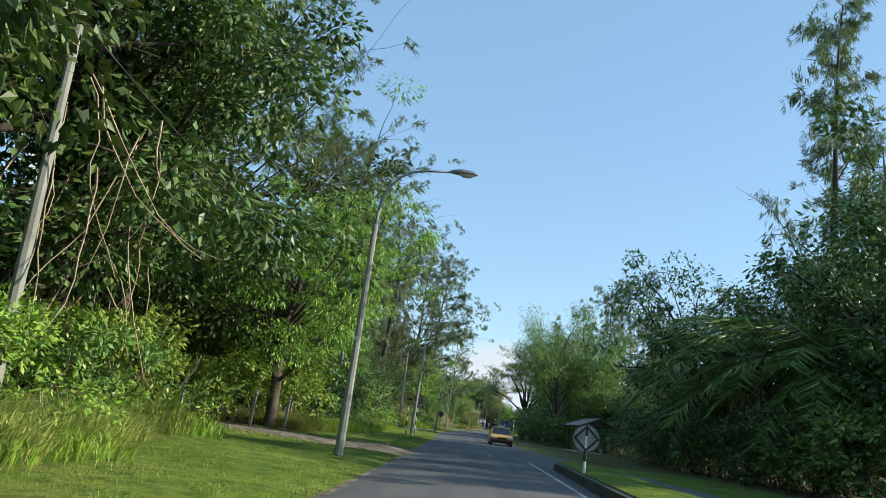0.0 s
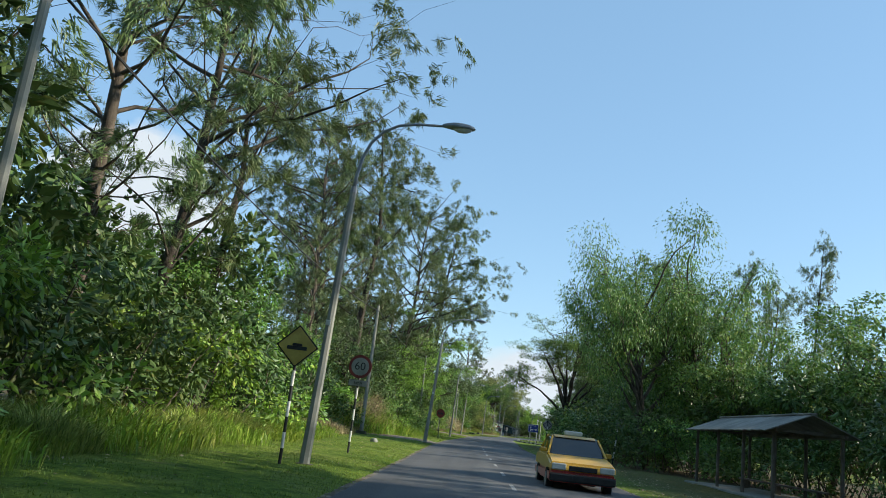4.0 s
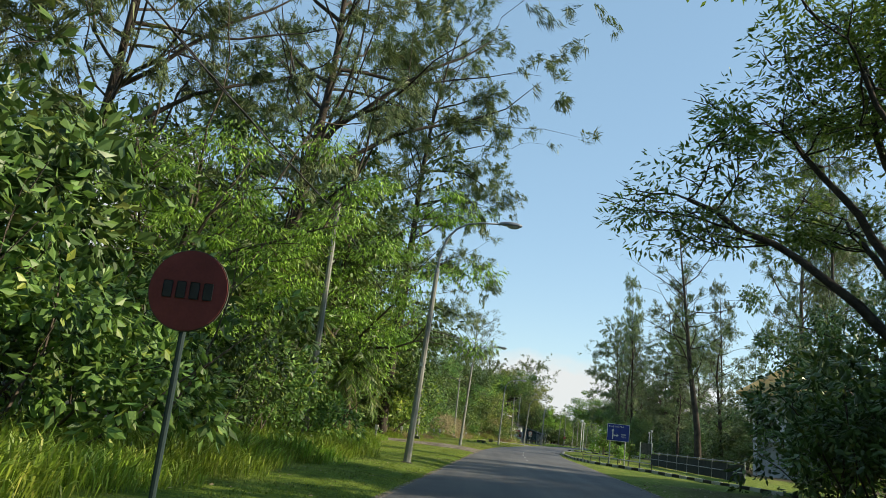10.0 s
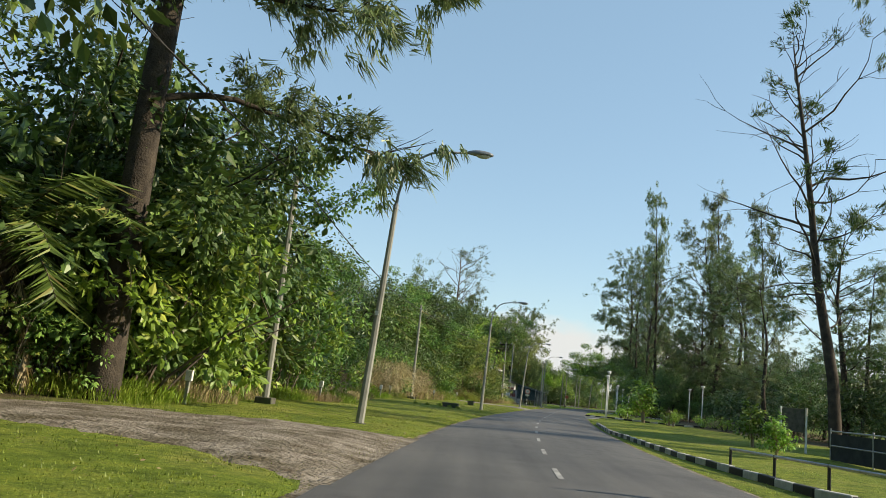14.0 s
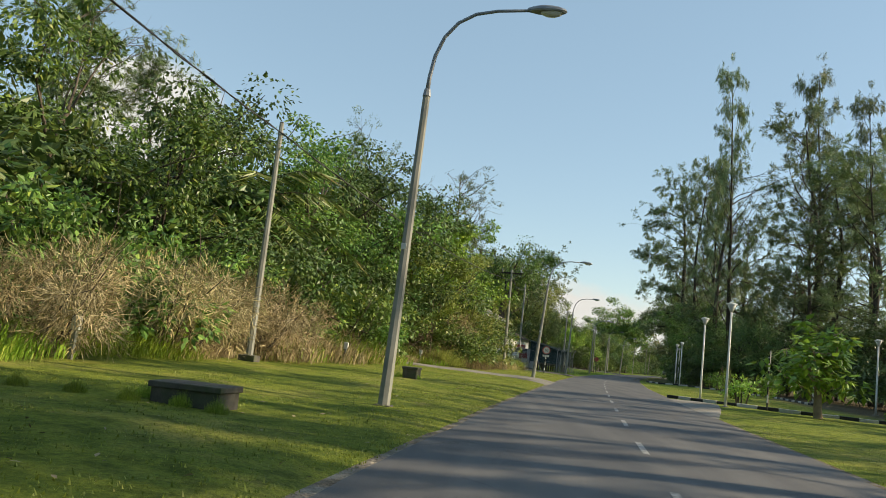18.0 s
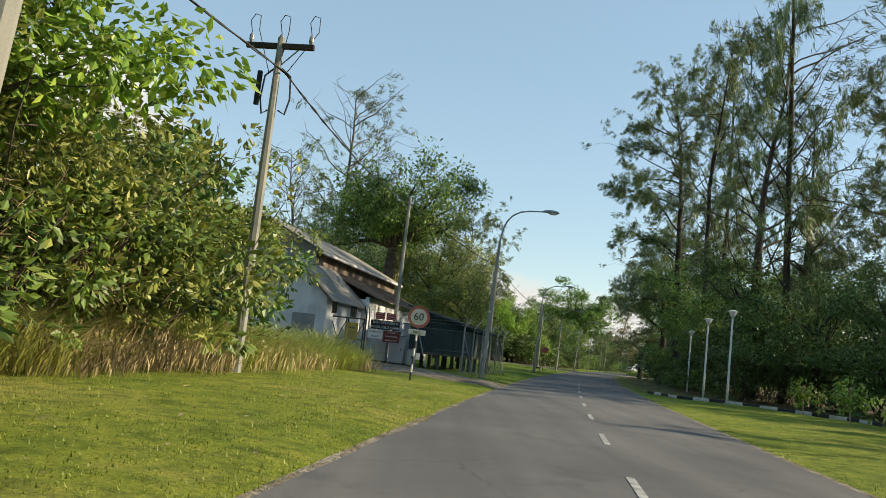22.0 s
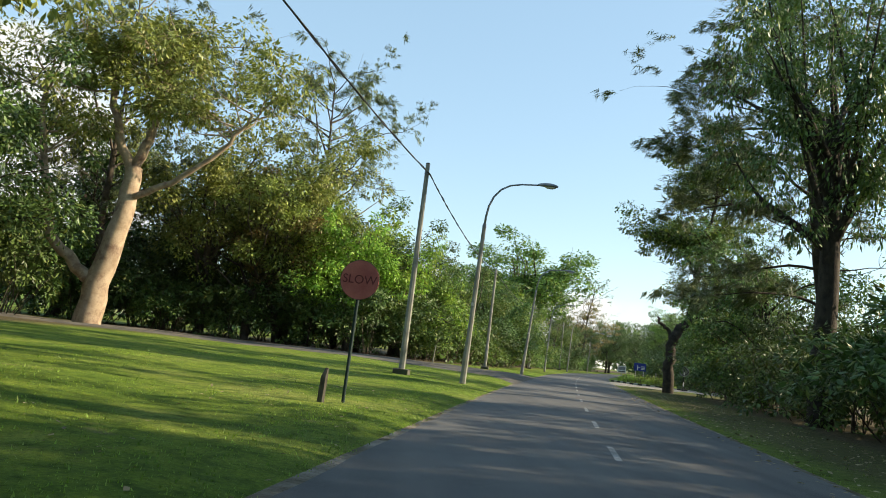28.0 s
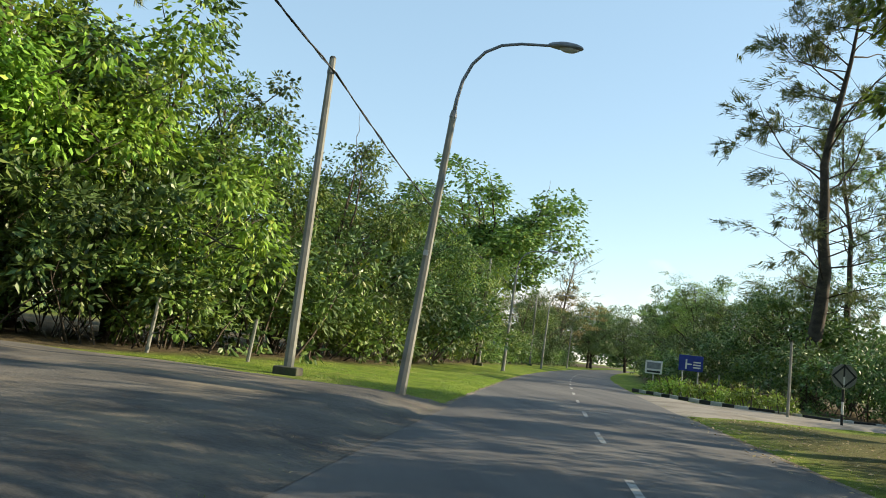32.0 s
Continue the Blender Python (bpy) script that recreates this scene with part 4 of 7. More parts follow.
stock("euca", "pale_barked_tree", "large tree with peeling pale orange bark and forked trunk", "tree", 26.0, limbed(71, M_PALEBARK, [
    ([(-0.2, 0, -0.2), (0.0, 0.1, 2.8), (0.7, 0.1, 6.0), (0.9, 0.3, 10.0)], 0.85, 0.5, 0),
    ([(0.9, 0.3, 9.8), (1.6, 0.6, 13.0), (1.5, 1.0, 18.0)], 0.36, 0.15, 2), ([(0.8, 0.3, 9.6), (-0.6, -0.3, 12.5), (-1.2, -0.6, 17.0)], 0.34, 0.15, 2),
    ([(0.8, 0.2, 8.0), (3.5, -0.4, 9.2), (6.5, -0.8, 11.5), (8.0, -1.0, 14.0)], 0.22, 0.1, 2),
    ([(-0.1, 0.1, 2.4), (-1.6, 0.0, 3.6), (-3.4, 0.2, 5.0), (-4.0, 0.0, 8.0), (-4.8, -0.3, 11.0), (-5.2, -0.5, 15.0)], 0.42, 0.14, 2)],
    5.2, 0.55, 26000, (0.34, 0.15), M_OLIVE, 1.25, 0.6, 95, 6))
stock("fork", "leaning_tree", "dark forked tree with crooked trunk and tiered flat crown", "tree", 18.0, limbed(77, M_DARKBARK, [
    ([(0, 0, -0.2), (-0.15, 0, 2.0), (0.0, 0, 3.6), (0.4, 0.1, 4.6)], 0.42, 0.32, 0), ([(-0.05, 0, 3.6), (-0.5, 0, 4.4), (-1.1, 0, 4.7), (-1.2, 0.1, 5.2)], 0.16, 0.07, 0),
    ([(0.3, 0.1, 4.4), (1.4, 0.2, 5.6), (2.8, 0.2, 6.0), (3.6, 0.2, 7.6)], 0.34, 0.16, 2), ([(0.9, 0.2, 5.1), (1.2, 0, 7.2), (1.2, 0, 9.5), (1.3, 0, 11.5)], 0.26, 0.12, 2),
    ([(1.1, 0.1, 8.2), (0.3, 0.3, 9.8), (0.0, 0.3, 10.6)], 0.14, 0.08, 2), ([(1.25, 0, 10.5), (2.0, 0.2, 13.0), (2.0, 0.2, 15.2)], 0.14, 0.08, 3)],
    3.5, 0.25, 28000, (0.24, 0.12), M_LEAF, 0.95, 0.42, 75, 7))
stock("willow", "tall_slender_tree", "tall tree with pale slender leaves in drooping bunches", "tree", 14.0, broadleaf(83, 14, 4.4, M_BARK, 34000, (0.18, 0.065), M_LEAF, 0.16, 0.9, limbs=24, droop=0.8, clump=0.9, bunch=80, squash=0.85))
stock("giant", "large_dark_tree", "massive dark tree with thick furrowed trunk and high crown", "tree", 20.0, broadleaf(91, 20, 6.4, M_DARKBARK, 22000, (0.26, 0.13), M_LEAF2, 0.33, 1.0, limbs=18, clump=1.1, thick=1.7, bunch=95))
stock("dome", "round_crowned_tree", "tall round-crowned tree standing above the far woods", "tree", 22.0, broadleaf(93, 22, 5.2, M_BARK, 24000, (0.36, 0.22), M_LEAF, 0.34, 0.9, limbs=30, clump=1.35, bunch=90))
stock("bush", "roadside_bush", "dense green leafy bush", "bush", 3.6, bush(101, 5.2, 3.6, 3800, (0.19, 0.11)), ("stem", "foliage"))
# bush2 and bush3: lit and shaded leaf colours of the same bush
stock("bush2", "roadside_bush", "tangled bush, sunlight put into its yellow-green leaf tone", "bush", 3.8, bush(104, 5.4, 3.8, 4000, (0.19, 0.11), M_LEAF3), ("stem", "foliage"))
stock("bush3", "roadside_bush", "small-leaved bush, shade put into its dark leaf tone", "bush", 3.6, bush(109, 5.4, 3.6, 4000, (0.22, 0.11), M_LEAF2), ("stem", "foliage"))
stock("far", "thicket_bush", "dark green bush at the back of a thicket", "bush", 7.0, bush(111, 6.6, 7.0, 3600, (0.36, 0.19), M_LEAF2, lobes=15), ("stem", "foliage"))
stock("thicket", "leafy_thicket", "rounded thicket of small yellow-green leaves with brown undergrowth", "bush", 6.0, bush(120, 6.4, 6.0, 9000, (0.17, 0.1), M_OLIVE, lobes=22), ("stem", "foliage"))
_um = broadleaf(67, 16, 5.2, M_BARK, 17000, (0.27, 0.15), M_LEAF, 0.5, 0.72, limbs=24, clump=0.95, thick=1.9, bunch=60)
_r = np.random.RandomState(68)
_n = 2600
_a, _z = _r.uniform(0, math.tau, _n), _r.uniform(0.0, 1, _n) * 7.6
_o = np.stack([np.cos(_a), np.sin(_a), np.zeros(_n)], 1)
_hang = leaves("creeper", _o * (0.62 - 0.025 * _z + 0.16 * _r.uniform(-1, 1, _n))[:, None] + np.stack([_z * 0.0, _z * 0.02, _z], 1), _o * 0.6 + np.array((0, 0, -1.0)), 0.24, 0.13, M_OLIVEDRY, _r, 0.5)
stock("umbrella", "creeper_hung_tree", "spreading olive tree with brown creepers round its trunk", "tree", 16.0, _um + (_hang,), ("trunk", "crown", "creeper"))
stock("brown", "dry_bush", "tangle of brown dry stems and leaves", "bush", 2.6, bush(113, 4.2, 2.6, 8000, (0.3, 0.022), M_DRY, ragged=0.5, tri=True), ("stem", "foliage"))
stock("big", "large_leaved_bush", "large-leaved bush with broad glossy leaves", "bush", 4.2, bush(118, 5.0, 4.2, 2800, (0.26, 0.15), M_LEAF), ("stem", "foliage"))
stock("palm", "oil_palm", "oil palm with arching fronds and dead brown skirt", "palm", 6.5, palm(131, 3.6, 4.2), ("trunk", "frond_crown", "dead_frond_skirt"))
stock("reed", "tall_grass_clump", "clump of tall arching sunlit grass", "grass", 1.7, (tuft(141, 2.6, 1.7, 1700, M_REED, 1.2, 0.03),), ("blade_tuft",))
stock("grass", "tall_grass_clump", "clump of rough green verge grass", "grass", 0.9, (tuft(144, 2.6, 0.9, 760, M_BLADE, 0.85, 0.028),), ("blade_tuft",))
stock("straw", "dry_grass_clump", "clump of dry straw-coloured grass", "grass", 1.0, (tuft(147, 2.6, 1.0, 760, M_DRY, 0.85, 0.027),), ("blade_tuft",))

_pr = random.Random(5)
GROUPS = {"tree": "roadside trees", "palm": "oil palms", "bush": "roadside bushes", "grass": "tall verge grass"}


def put(key, y, d, h, wide=1.0, turn=None, sink=0.0, ground=None):
    """A plant of the stock at y, d, grown to the height h; wide stretches its crown."""
    name, label, category, full, meshes, names = STOCK[key]
    k = h / full
    m = at(y, d, -sink - 0.02) @ pose(0, 0, 0, _pr.uniform(-2, 2), _pr.uniform(-2, 2), _pr.uniform(0, 360) if turn is None else turn)
    m = m @ Matrix.Diagonal((k * wide, k * wide, k, 1))
    return plant(name, label, category, meshes, m, GROUPS[category], names)


# ---------------------------------------------------------------- plants: trees of the left side
for row in [("cas", -6, -13, 24), ("broad2", 4, -11.5, 15), ("broad2", 13, -13, 17), ("cas2", 18, -15, 30, 0.9, 200), ("broad2", 20, -13.5, 15), ("giant", 23.5, -12.6, 20, 0.75), ("feather2", 36.5, -8.8, 15.5, 0.85), ("broad2", 25, -14.5, 17),
            ("cas", 31, -14, 26), ("broad2", 36, -14, 15), ("broad", 41, -12.5, 10), ("cas2", 47, -14, 27), ("cas", 57, -14, 26), ("cas", 64, -13, 24), ("cas2", 71, -13.5, 28, 0.95, 20)]:
    put(*row)
for row in [("broad", 74, -12, 9), ("thin", 75.5, -12.5, 21, 1.1), ("cas3", 82, -24, 17), ("broad2", 41, -17, 14), ("broad", 92, -12.5, 7.5), ("cas", 112, -15.5, 30, 0.8), ("cas", 118, -17, 27), ("cas2", 133, -17, 27, 0.9), ("thin", 121, -13, 36, 1.0), ("broad2", 107, -11, 9), ("cas", 127, -19, 30), ("thin", 126, -20.5, 27, 1.1),
            ("feather2", 131, -11.8, 13), ("cas2", 141, -12, 32, 0.9, 0), ("broad2", 144, -12, 11), ("palm", 139, -11.5, 11.5, 0.55), ("feather2", 147, -9.6, 16)]:
    put(*row)
for row in [("palm", 144.5, -7.6, 6.3, 0.5), ("cas", 154, -15, 26), ("broad2", 158, -14.4, 14), ("reach", 170, -10, 35, 0.95, 180), ("feather2", 156, -13.2, 17, 0.8), ("palm", 169, -12.5, 7), ("palm", 174, -13, 8.6), ("broad2", 175, -12, 12), ("broad", 178, -13, 11.5),
            ("broad", 185, -13, 11.5), ("broad", 190, -13.5, 9.5), ("broad2", 182, -19, 14), ("rusty", 197, -17, 10), ("broad2", 202, -17, 8)]:
    put(*row)
for row in [("broad", 207, -18, 10), ("thin", 287, -53, 31, 1.3), ("cas", 295, -76, 46, 0.9), ("cas", 281, -62, 38), ("wisp", 212, -25, 15), ("broad", 222, -20, 12), ("broad2", 228, -19, 12), ("palm", 235.5, -18.6, 12.5, 0.9), ("broad", 241, -21.5, 15), ("broad", 239.5, -17, 12.5), ("broad2", 247, -18.5, 13.6), ("feather", 254, -18, 17.5, 0.45),
            ("broad2", 252, -16.5, 13.4), ("broad2", 257, -15.5, 13.2), ("broad", 261, -16.5, 13.5)]:
    put(*row)
for row in [("rusty", 256, -13, 11), ("bright", 258.5, -14, 12.5), ("thicket", 262, -12.2, 7.6), ("thicket", 266, -12, 7.0, 0.95), ("thicket", 269.5, -11.2, 5.6, 0.95), ("rusty", 270.5, -12, 6.5), ("umbrella", 316, -16.7, 17.8, 0.85), ("broad2", 324, -11.5, 9), ("rusty", 333, -15.6, 15.6, 0.9), ("wisp", 362, -37, 39), ("wisp", 345, -37, 26), ("cas", 352, -28, 17, 0.8),
            ("broad", 336, -21, 12), ("feather", 325, -27, 12), ("broad2", 341, -26, 14), ("cas", 346, -33, 22)]:
    put(*row)
for row in [("euca", 374, -31.9, 22.6, 1.0, 12), ("cas", 383, -38, 30), ("cas2", 400, -27, 30), ("broad2", 368, -41, 17), ("broad2", 378, -48, 20), ("rusty", 387, -31, 18), ("red", 388, -25, 15, 0.9), ("broad2", 391, -21, 13), ("rusty", 389.5, -25, 19),
            ("bright", 391, -19, 12.5), ("bright", 390.5, -15.3, 10.6), ("broad", 394, -13.5, 10.3), ("broad", 398, -10.5, 9.6), ("broad2", 403, -9.5, 8.6), ("broad", 409, -8.8, 9.2)]:
    put(*row)
for row in [("bright", 417, -9.8, 9.5), ("cas3", 422, -6.6, 7.5, 1.1), ("broad", 426, -9.5, 9.6), ("broad", 437, -10, 10.5), ("broad", 450, -13, 11), ("dome", 456, -13.0, 22.6, 1.4), ("red", 520, -8, 17.5, 1.1), ("wisp", 516, -9, 24), ("broad", 466, -9, 10), ("palm", 415, -15, 14),
            ("broad2", 484, -8, 11), ("broad2", 530, -4, 12), ("cas", 350, -60, 27), ("broad2", 330, -48, 16), ("cas", 318, -46, 21)]:
    put(*row)

# ---------------------------------------------------------------- plants: trees of the right side
for row in [("broad2", 31, 18, 12.6), ("broad2", 41, 19.5, 13.2), ("broad2", 24, 17, 12), ("giant", 36, 23, 15.5), ("giant", 46, 22, 15), ("cas3", 51, 22.5, 35, 0.75), ("thin", 56, 27, 27, 1.1), ("palm", 44, 15.4, 11.5), ("palm", 38, 16.5, 11), ("broad2", 52, 14.5, 13.6, 0.85), ("broad2", 60, 17, 9.5, 0.9), ("broad", 66, 19, 8.5), ("broad", 74, 19, 9), ("broad", 81, 18, 9.5), ("cas3", 183, 29, 36, 0.6), ("cas3", 135, 30, 25, 0.6), ("cas3", 139, 34, 24, 0.6), ("cas3", 147, 41.5, 32, 0.6),
            ("willow", 90.5, 10.7, 15.2, 0.78, 250), ("willow", 91.5, 15.0, 15.0, 0.95, 200), ("broad", 87, 15.5, 9)]:
    put(*row)
for row in [("broad2", 106, 14.5, 8), ("broad2", 138.5, 14.8, 9.5, 0.9), ("thin", 118, 27, 18), ("feather", 124, 9.0, 14.6, 1.0, 40), ("feather", 126, 15, 12.5, 0.9, 160), ("cas", 199, 30, 38, 0.8), ("cas", 210, 36, 34, 0.9), ("sparse", 205, 20.3, 31), ("thin", 191, 33, 13, 1.3), ("thin", 217, 25, 19, 1.3), ("broad2", 192, 40, 13),
            ("thin", 224, 20, 15, 1.2), ("cas3", 231, 31, 18), ("broad2", 214, 30, 10)]:
    put(*row)
for row in [("thin", 246, 28, 10, 1.2), ("thin", 254, 27, 10, 1.3), ("thin", 263, 28, 12, 1.3), ("cas3", 301, 15.2, 43.5, 0.5), ("cas3", 303, 27.5, 46, 0.55), ("cas3", 318, 37.5, 48, 0.6), ("thin", 292, 25, 36, 1.1), ("thin", 283, 24, 27, 1.3), ("thin", 278, 27, 26, 1.3), ("cas", 287, 22.5, 24), ("thin", 286, 30, 30, 1.1), ("wisp", 305, 13.5, 30), ("cas", 303, 17, 24, 0.9), ("broad2", 304, 14, 11),
            ("thin", 317, 11.2, 34, 0.75), ("broad", 316, 13, 12), ("broad2", 296, 16, 9), ("cas", 290, 21, 17), ("cas", 309, 19, 18), ("broad2", 288, 18, 8), ("broad", 310, 12.5, 8)]:
    put(*row)
for row in [("reach", 328.5, 10.2, 37, 0.95, 4), ("cas3", 327, 14.6, 39, 0.6), ("broad", 322, 12.5, 13), ("broad2", 332, 14, 7.5), ("broad2", 340, 13.5, 5), ("thin", 338, 16, 23, 0.9), ("broad", 345, 14.5, 5.5), ("giant", 347.5, 10.0, 20, 0.62), ("reach", 353, 12.4, 23.5, 1.4, -8), ("fork", 376.3, 7.9, 18.3, 0.97, 0), ("broad2", 367, 13, 11), ("broad2", 361, 13, 6), ("broad", 370.5, 11.5, 8), ("feather", 382, 15, 11),
            ("thin", 406.5, 15.2, 27, 1.35), ("thin", 412, 20, 22), ("broad2", 413, 16, 9), ("feather", 422, 17, 10)]:
    put(*row)
for row in [("broad2", 432, 16, 10), ("feather", 446, 14, 12), ("feather", 460, 14, 13), ("broad2", 478, 14, 14), ("feather", 505, 14, 15), ("broad2", 520, 9, 14), ("broad2", 540, 4, 15), ("broad2", 538, -4, 14), ("broad2", 545, -16, 15), ("broad2", 548, 14, 15)]:
    put(*row)

# ---------------------------------------------------------------- plants: thickets and tall grass
_left_kinds = {0: ("bush", "bush2", "bush2", "bush3"), 1: ("bush", "bush3", "big", "bush2"), 2: ("bush", "bush3", "bush")}
y = -8.0
while y < 270:
    z = 0 if y < 105 else 1 if y < 200 else 2
    e = float(left_woods(y))
    h = float(np.interp(y, [-8, 25, 30, 36, 75, 80, 96, 100, 120, 146, 150, 165, 195, 200, 250, 256, 282], [3.2, 3.4, 1.6, 3.8, 4.6, 4.6, 4.0, 3.6, 3.8, 3.2, 2.2, 3.2, 3.0, 4.2, 4.4, 4.6, 3.0])) * _pr.uniform(0.85, 1.2)
    # from y 77 to 87 the dark leaf colour stands for shade
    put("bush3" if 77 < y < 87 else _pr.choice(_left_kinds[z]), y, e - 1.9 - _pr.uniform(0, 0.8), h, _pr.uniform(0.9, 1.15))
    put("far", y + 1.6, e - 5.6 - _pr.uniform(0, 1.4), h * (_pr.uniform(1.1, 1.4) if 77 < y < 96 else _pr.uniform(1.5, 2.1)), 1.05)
    y += _pr.uniform(3.9, 5.0)
for k in range(26):
    y = 312 + k * 4.2
    e = float(left_woods(y))
    if 350 < y < 386:
        continue
    put(_pr.choice(("bush3", "bush3", "bush")), y, e - (9.5 if 338 < y < 380 else 2.2) - _pr.uniform(0, 1), _pr.uniform(3.6, 6), 1.1)
for k in range(9):
    put("far", 332 + 6 * k, -38 - _pr.uniform(0, 5), _pr.uniform(8, 12), 0.9)
for row in [("rusty", 386.5, -27, 16), ("bright", 386, -18.5, 11), ("broad2", 395, -17, 11), ("broad2", 402, -14, 10), ("far", 384, -16, 6), ("far", 389, -13.5, 6), ("broad2", 395, -48, 20), ("broad2", 401, -40, 20), ("broad2", 406, -32, 18), ("far", 388, -33, 8), ("far", 385, -39, 8), ("far", 390, -44, 9), ("far", 393, -38, 9), ("far", 396, -31, 9), ("far", 394, -25, 9), ("far", 395, -11.5, 5.5)]:
    put(*row)
for k in range(12):
    put(_pr.choice(("bush3", "far", "bush3")), 385.5 + _pr.uniform(0, 3), -13 - 2.9 * k, _pr.uniform(4, 6), 1.15)
for k in range(22):
    y = 423 + k * 5
    put(_pr.choice(("bush", "bush3")), y, float(left_woods(y)) - 2, _pr.uniform(3, 4.5), 1.1)
y = 22.0
while y < 142:
    e = float(right_woods(y))
    h = float(np.interp(y, [20, 60, 75, 95, 120, 142], [3.8, 3.4, 3.4, 4.0, 4.8, 4.4])) * _pr.uniform(0.85, 1.2)
    # mostly bush3: darker leaf colour for the backlit side towards the road
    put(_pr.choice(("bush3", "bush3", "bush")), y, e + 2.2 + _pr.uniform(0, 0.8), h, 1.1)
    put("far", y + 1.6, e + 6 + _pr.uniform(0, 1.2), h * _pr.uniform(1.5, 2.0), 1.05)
    y += _pr.uniform(4.0, 5.0)
y = 178.0
while y < 300:
    put(_pr.choice(("far", "bush3")), y, float(right_woods(y)) + 7 + _pr.uniform(0, 3), _pr.uniform(3.2, 5.2), 1.2)
    y += _pr.uniform(4.6, 6.0)
for k in range(11):
    put("broad2", 236 + 6.2 * k, 26 + _pr.uniform(0, 6), _pr.uniform(7.5, 10), 1.05)
# unseen trees behind the front row, added to cast shade on the left lawn
for y, d, h in [(322, 25, 14), (329, 27, 16), (335, 24, 13.5)]:
    put("broad2", y, d, h, 1.05)
y = 298.0
while y < 500:
    if not 374 < y < 384:
        put(_pr.choice(("bush3", "bush3", "bush")), y, float(right_woods(y)) + 2.6 + _pr.uniform(0, 0.8), _pr.uniform(2.6, 4.2), 1.1)
        put("far", y + 1.5, float(right_woods(y)) + 7, _pr.uniform(4, 6.5), 1.2)
    y += _pr.uniform(4.6, 6.0)


def fringe(y0, y1, keys, h, step, rows=1, off=0.0):
    yy = y0
    while yy < y1:
        for j in range(rows):
            put(_pr.choice(keys), yy + _pr.uniform(-0.4, 0.4), float(left_woods(yy)) + off - j * 1.5 + _pr.uniform(-0.35, 0.35), h * _pr.uniform(0.75, 1.25))
        yy += step * _pr.uniform(0.8, 1.2)


put("broad2", 156, -17, 19, 1.0, 40)
put("broad2", 148, -15.5, 17, 1.0, 130)
fringe(-4, 25, ("reed", "grass", "reed"), 0.95, 1.3, 2, -0.5)
fringe(37, 74, ("grass", "grass", "reed"), 1.0, 1.6, 2)
fringe(74, 97, ("grass", "straw"), 0.9, 1.8, 1)
fringe(96.5, 104, ("straw", "reed", "reed", "grass"), 2.1, 0.9, 2, -0.7)
fringe(105, 162, ("grass", "grass", "grass"), 0.8, 1.3, 3, 0.2)
fringe(170, 198, ("grass", "straw", "grass"), 0.8, 1.6, 2)
fringe(198, 252, ("straw", "straw", "grass"), 0.9, 1.5, 2, 0.3)
fringe(226, 243, ("straw", "straw", "grass"), 1.5, 1.3, 2, 0.2)
fringe(253, 277, ("reed", "reed", "straw"), 1.4, 0.9, 3, -0.5)
for row in [("far", 170, -13.8, 8.5), ("far", 174, -12.4, 9.5), ("far", 178.5, -12.8, 9), ("far", 183, -12.8, 8.5), ("bush2", 172.5, -11.2, 6), ("bush", 177, -11.6, 6.2), ("bush2", 181.5, -12, 5.5), ("bush", 186, -11.6, 5.2), ("bush2", 190.5, -11.4, 4.6)]:
    put(*row)
for row in [("brown", 205, -14, 2.4), ("brown", 213, -12.6, 2.7), ("brown", 219, -12.6, 3.1), ("brown", 225, -13, 3.0), ("brown", 229.5, -13.2, 2.4), ("brown", 101, -8.5, 2.6), ("brown", 257, -12.5, 3.4), ("brown", 262, -12, 3.0), ("brown", 236, -16, 2.0), ("brown", 243, -15, 1.7), ("brown", 232, 17.5, 0.9), ("brown", 236, 18.5, 0.8), ("brown", 240, 18, 0.9)]:
    put(*row)

# far woods that close the view
_far = Wood(909)
_c, _wv = [], []
for k in range(330):
    a = _far.r.uniform(0, 1)
    side = k % 3
    if side == 0:
        cx, cy = 60 + _far.r.uniform(-160, 210), 575 + _far.r.uniform(0, 40)
    elif side == 1:
        cy = _far.r.uniform(20, 560)
        cx = float(line_x(cy)) + _far.r.uniform(50, 110)
    else:
        cy = _far.r.uniform(-30, 560)
        cx = float(line_x(cy)) - _far.r.uniform(52, 115)
    hh, ww = _far.r.uniform(9, 17) if side != 2 else _far.r.uniform(7, 11), _far.r.uniform(4, 7)
    n = 300
    u = unit(_far.r, n)
    u[:, 2] = np.abs(u[:, 2])
    _c.append(np.array((cx, cy, hh * 0.12)) + u * np.array((ww, ww, hh * 0.88)) * _far.r.uniform(0.75, 1.05, n)[:, None])
    _wv.append(u + unit(_far.r, n) * 0.7)
_me = leaves("far_woods", np.concatenate(_c), np.concatenate(_wv), 1.5, 0.9, M_LEAF2, _far.r, 0.3, 0.2, True)
tagged(new("far_woods", _me), "distant dark green woods behind the roadside", "woods", kind="stuff")


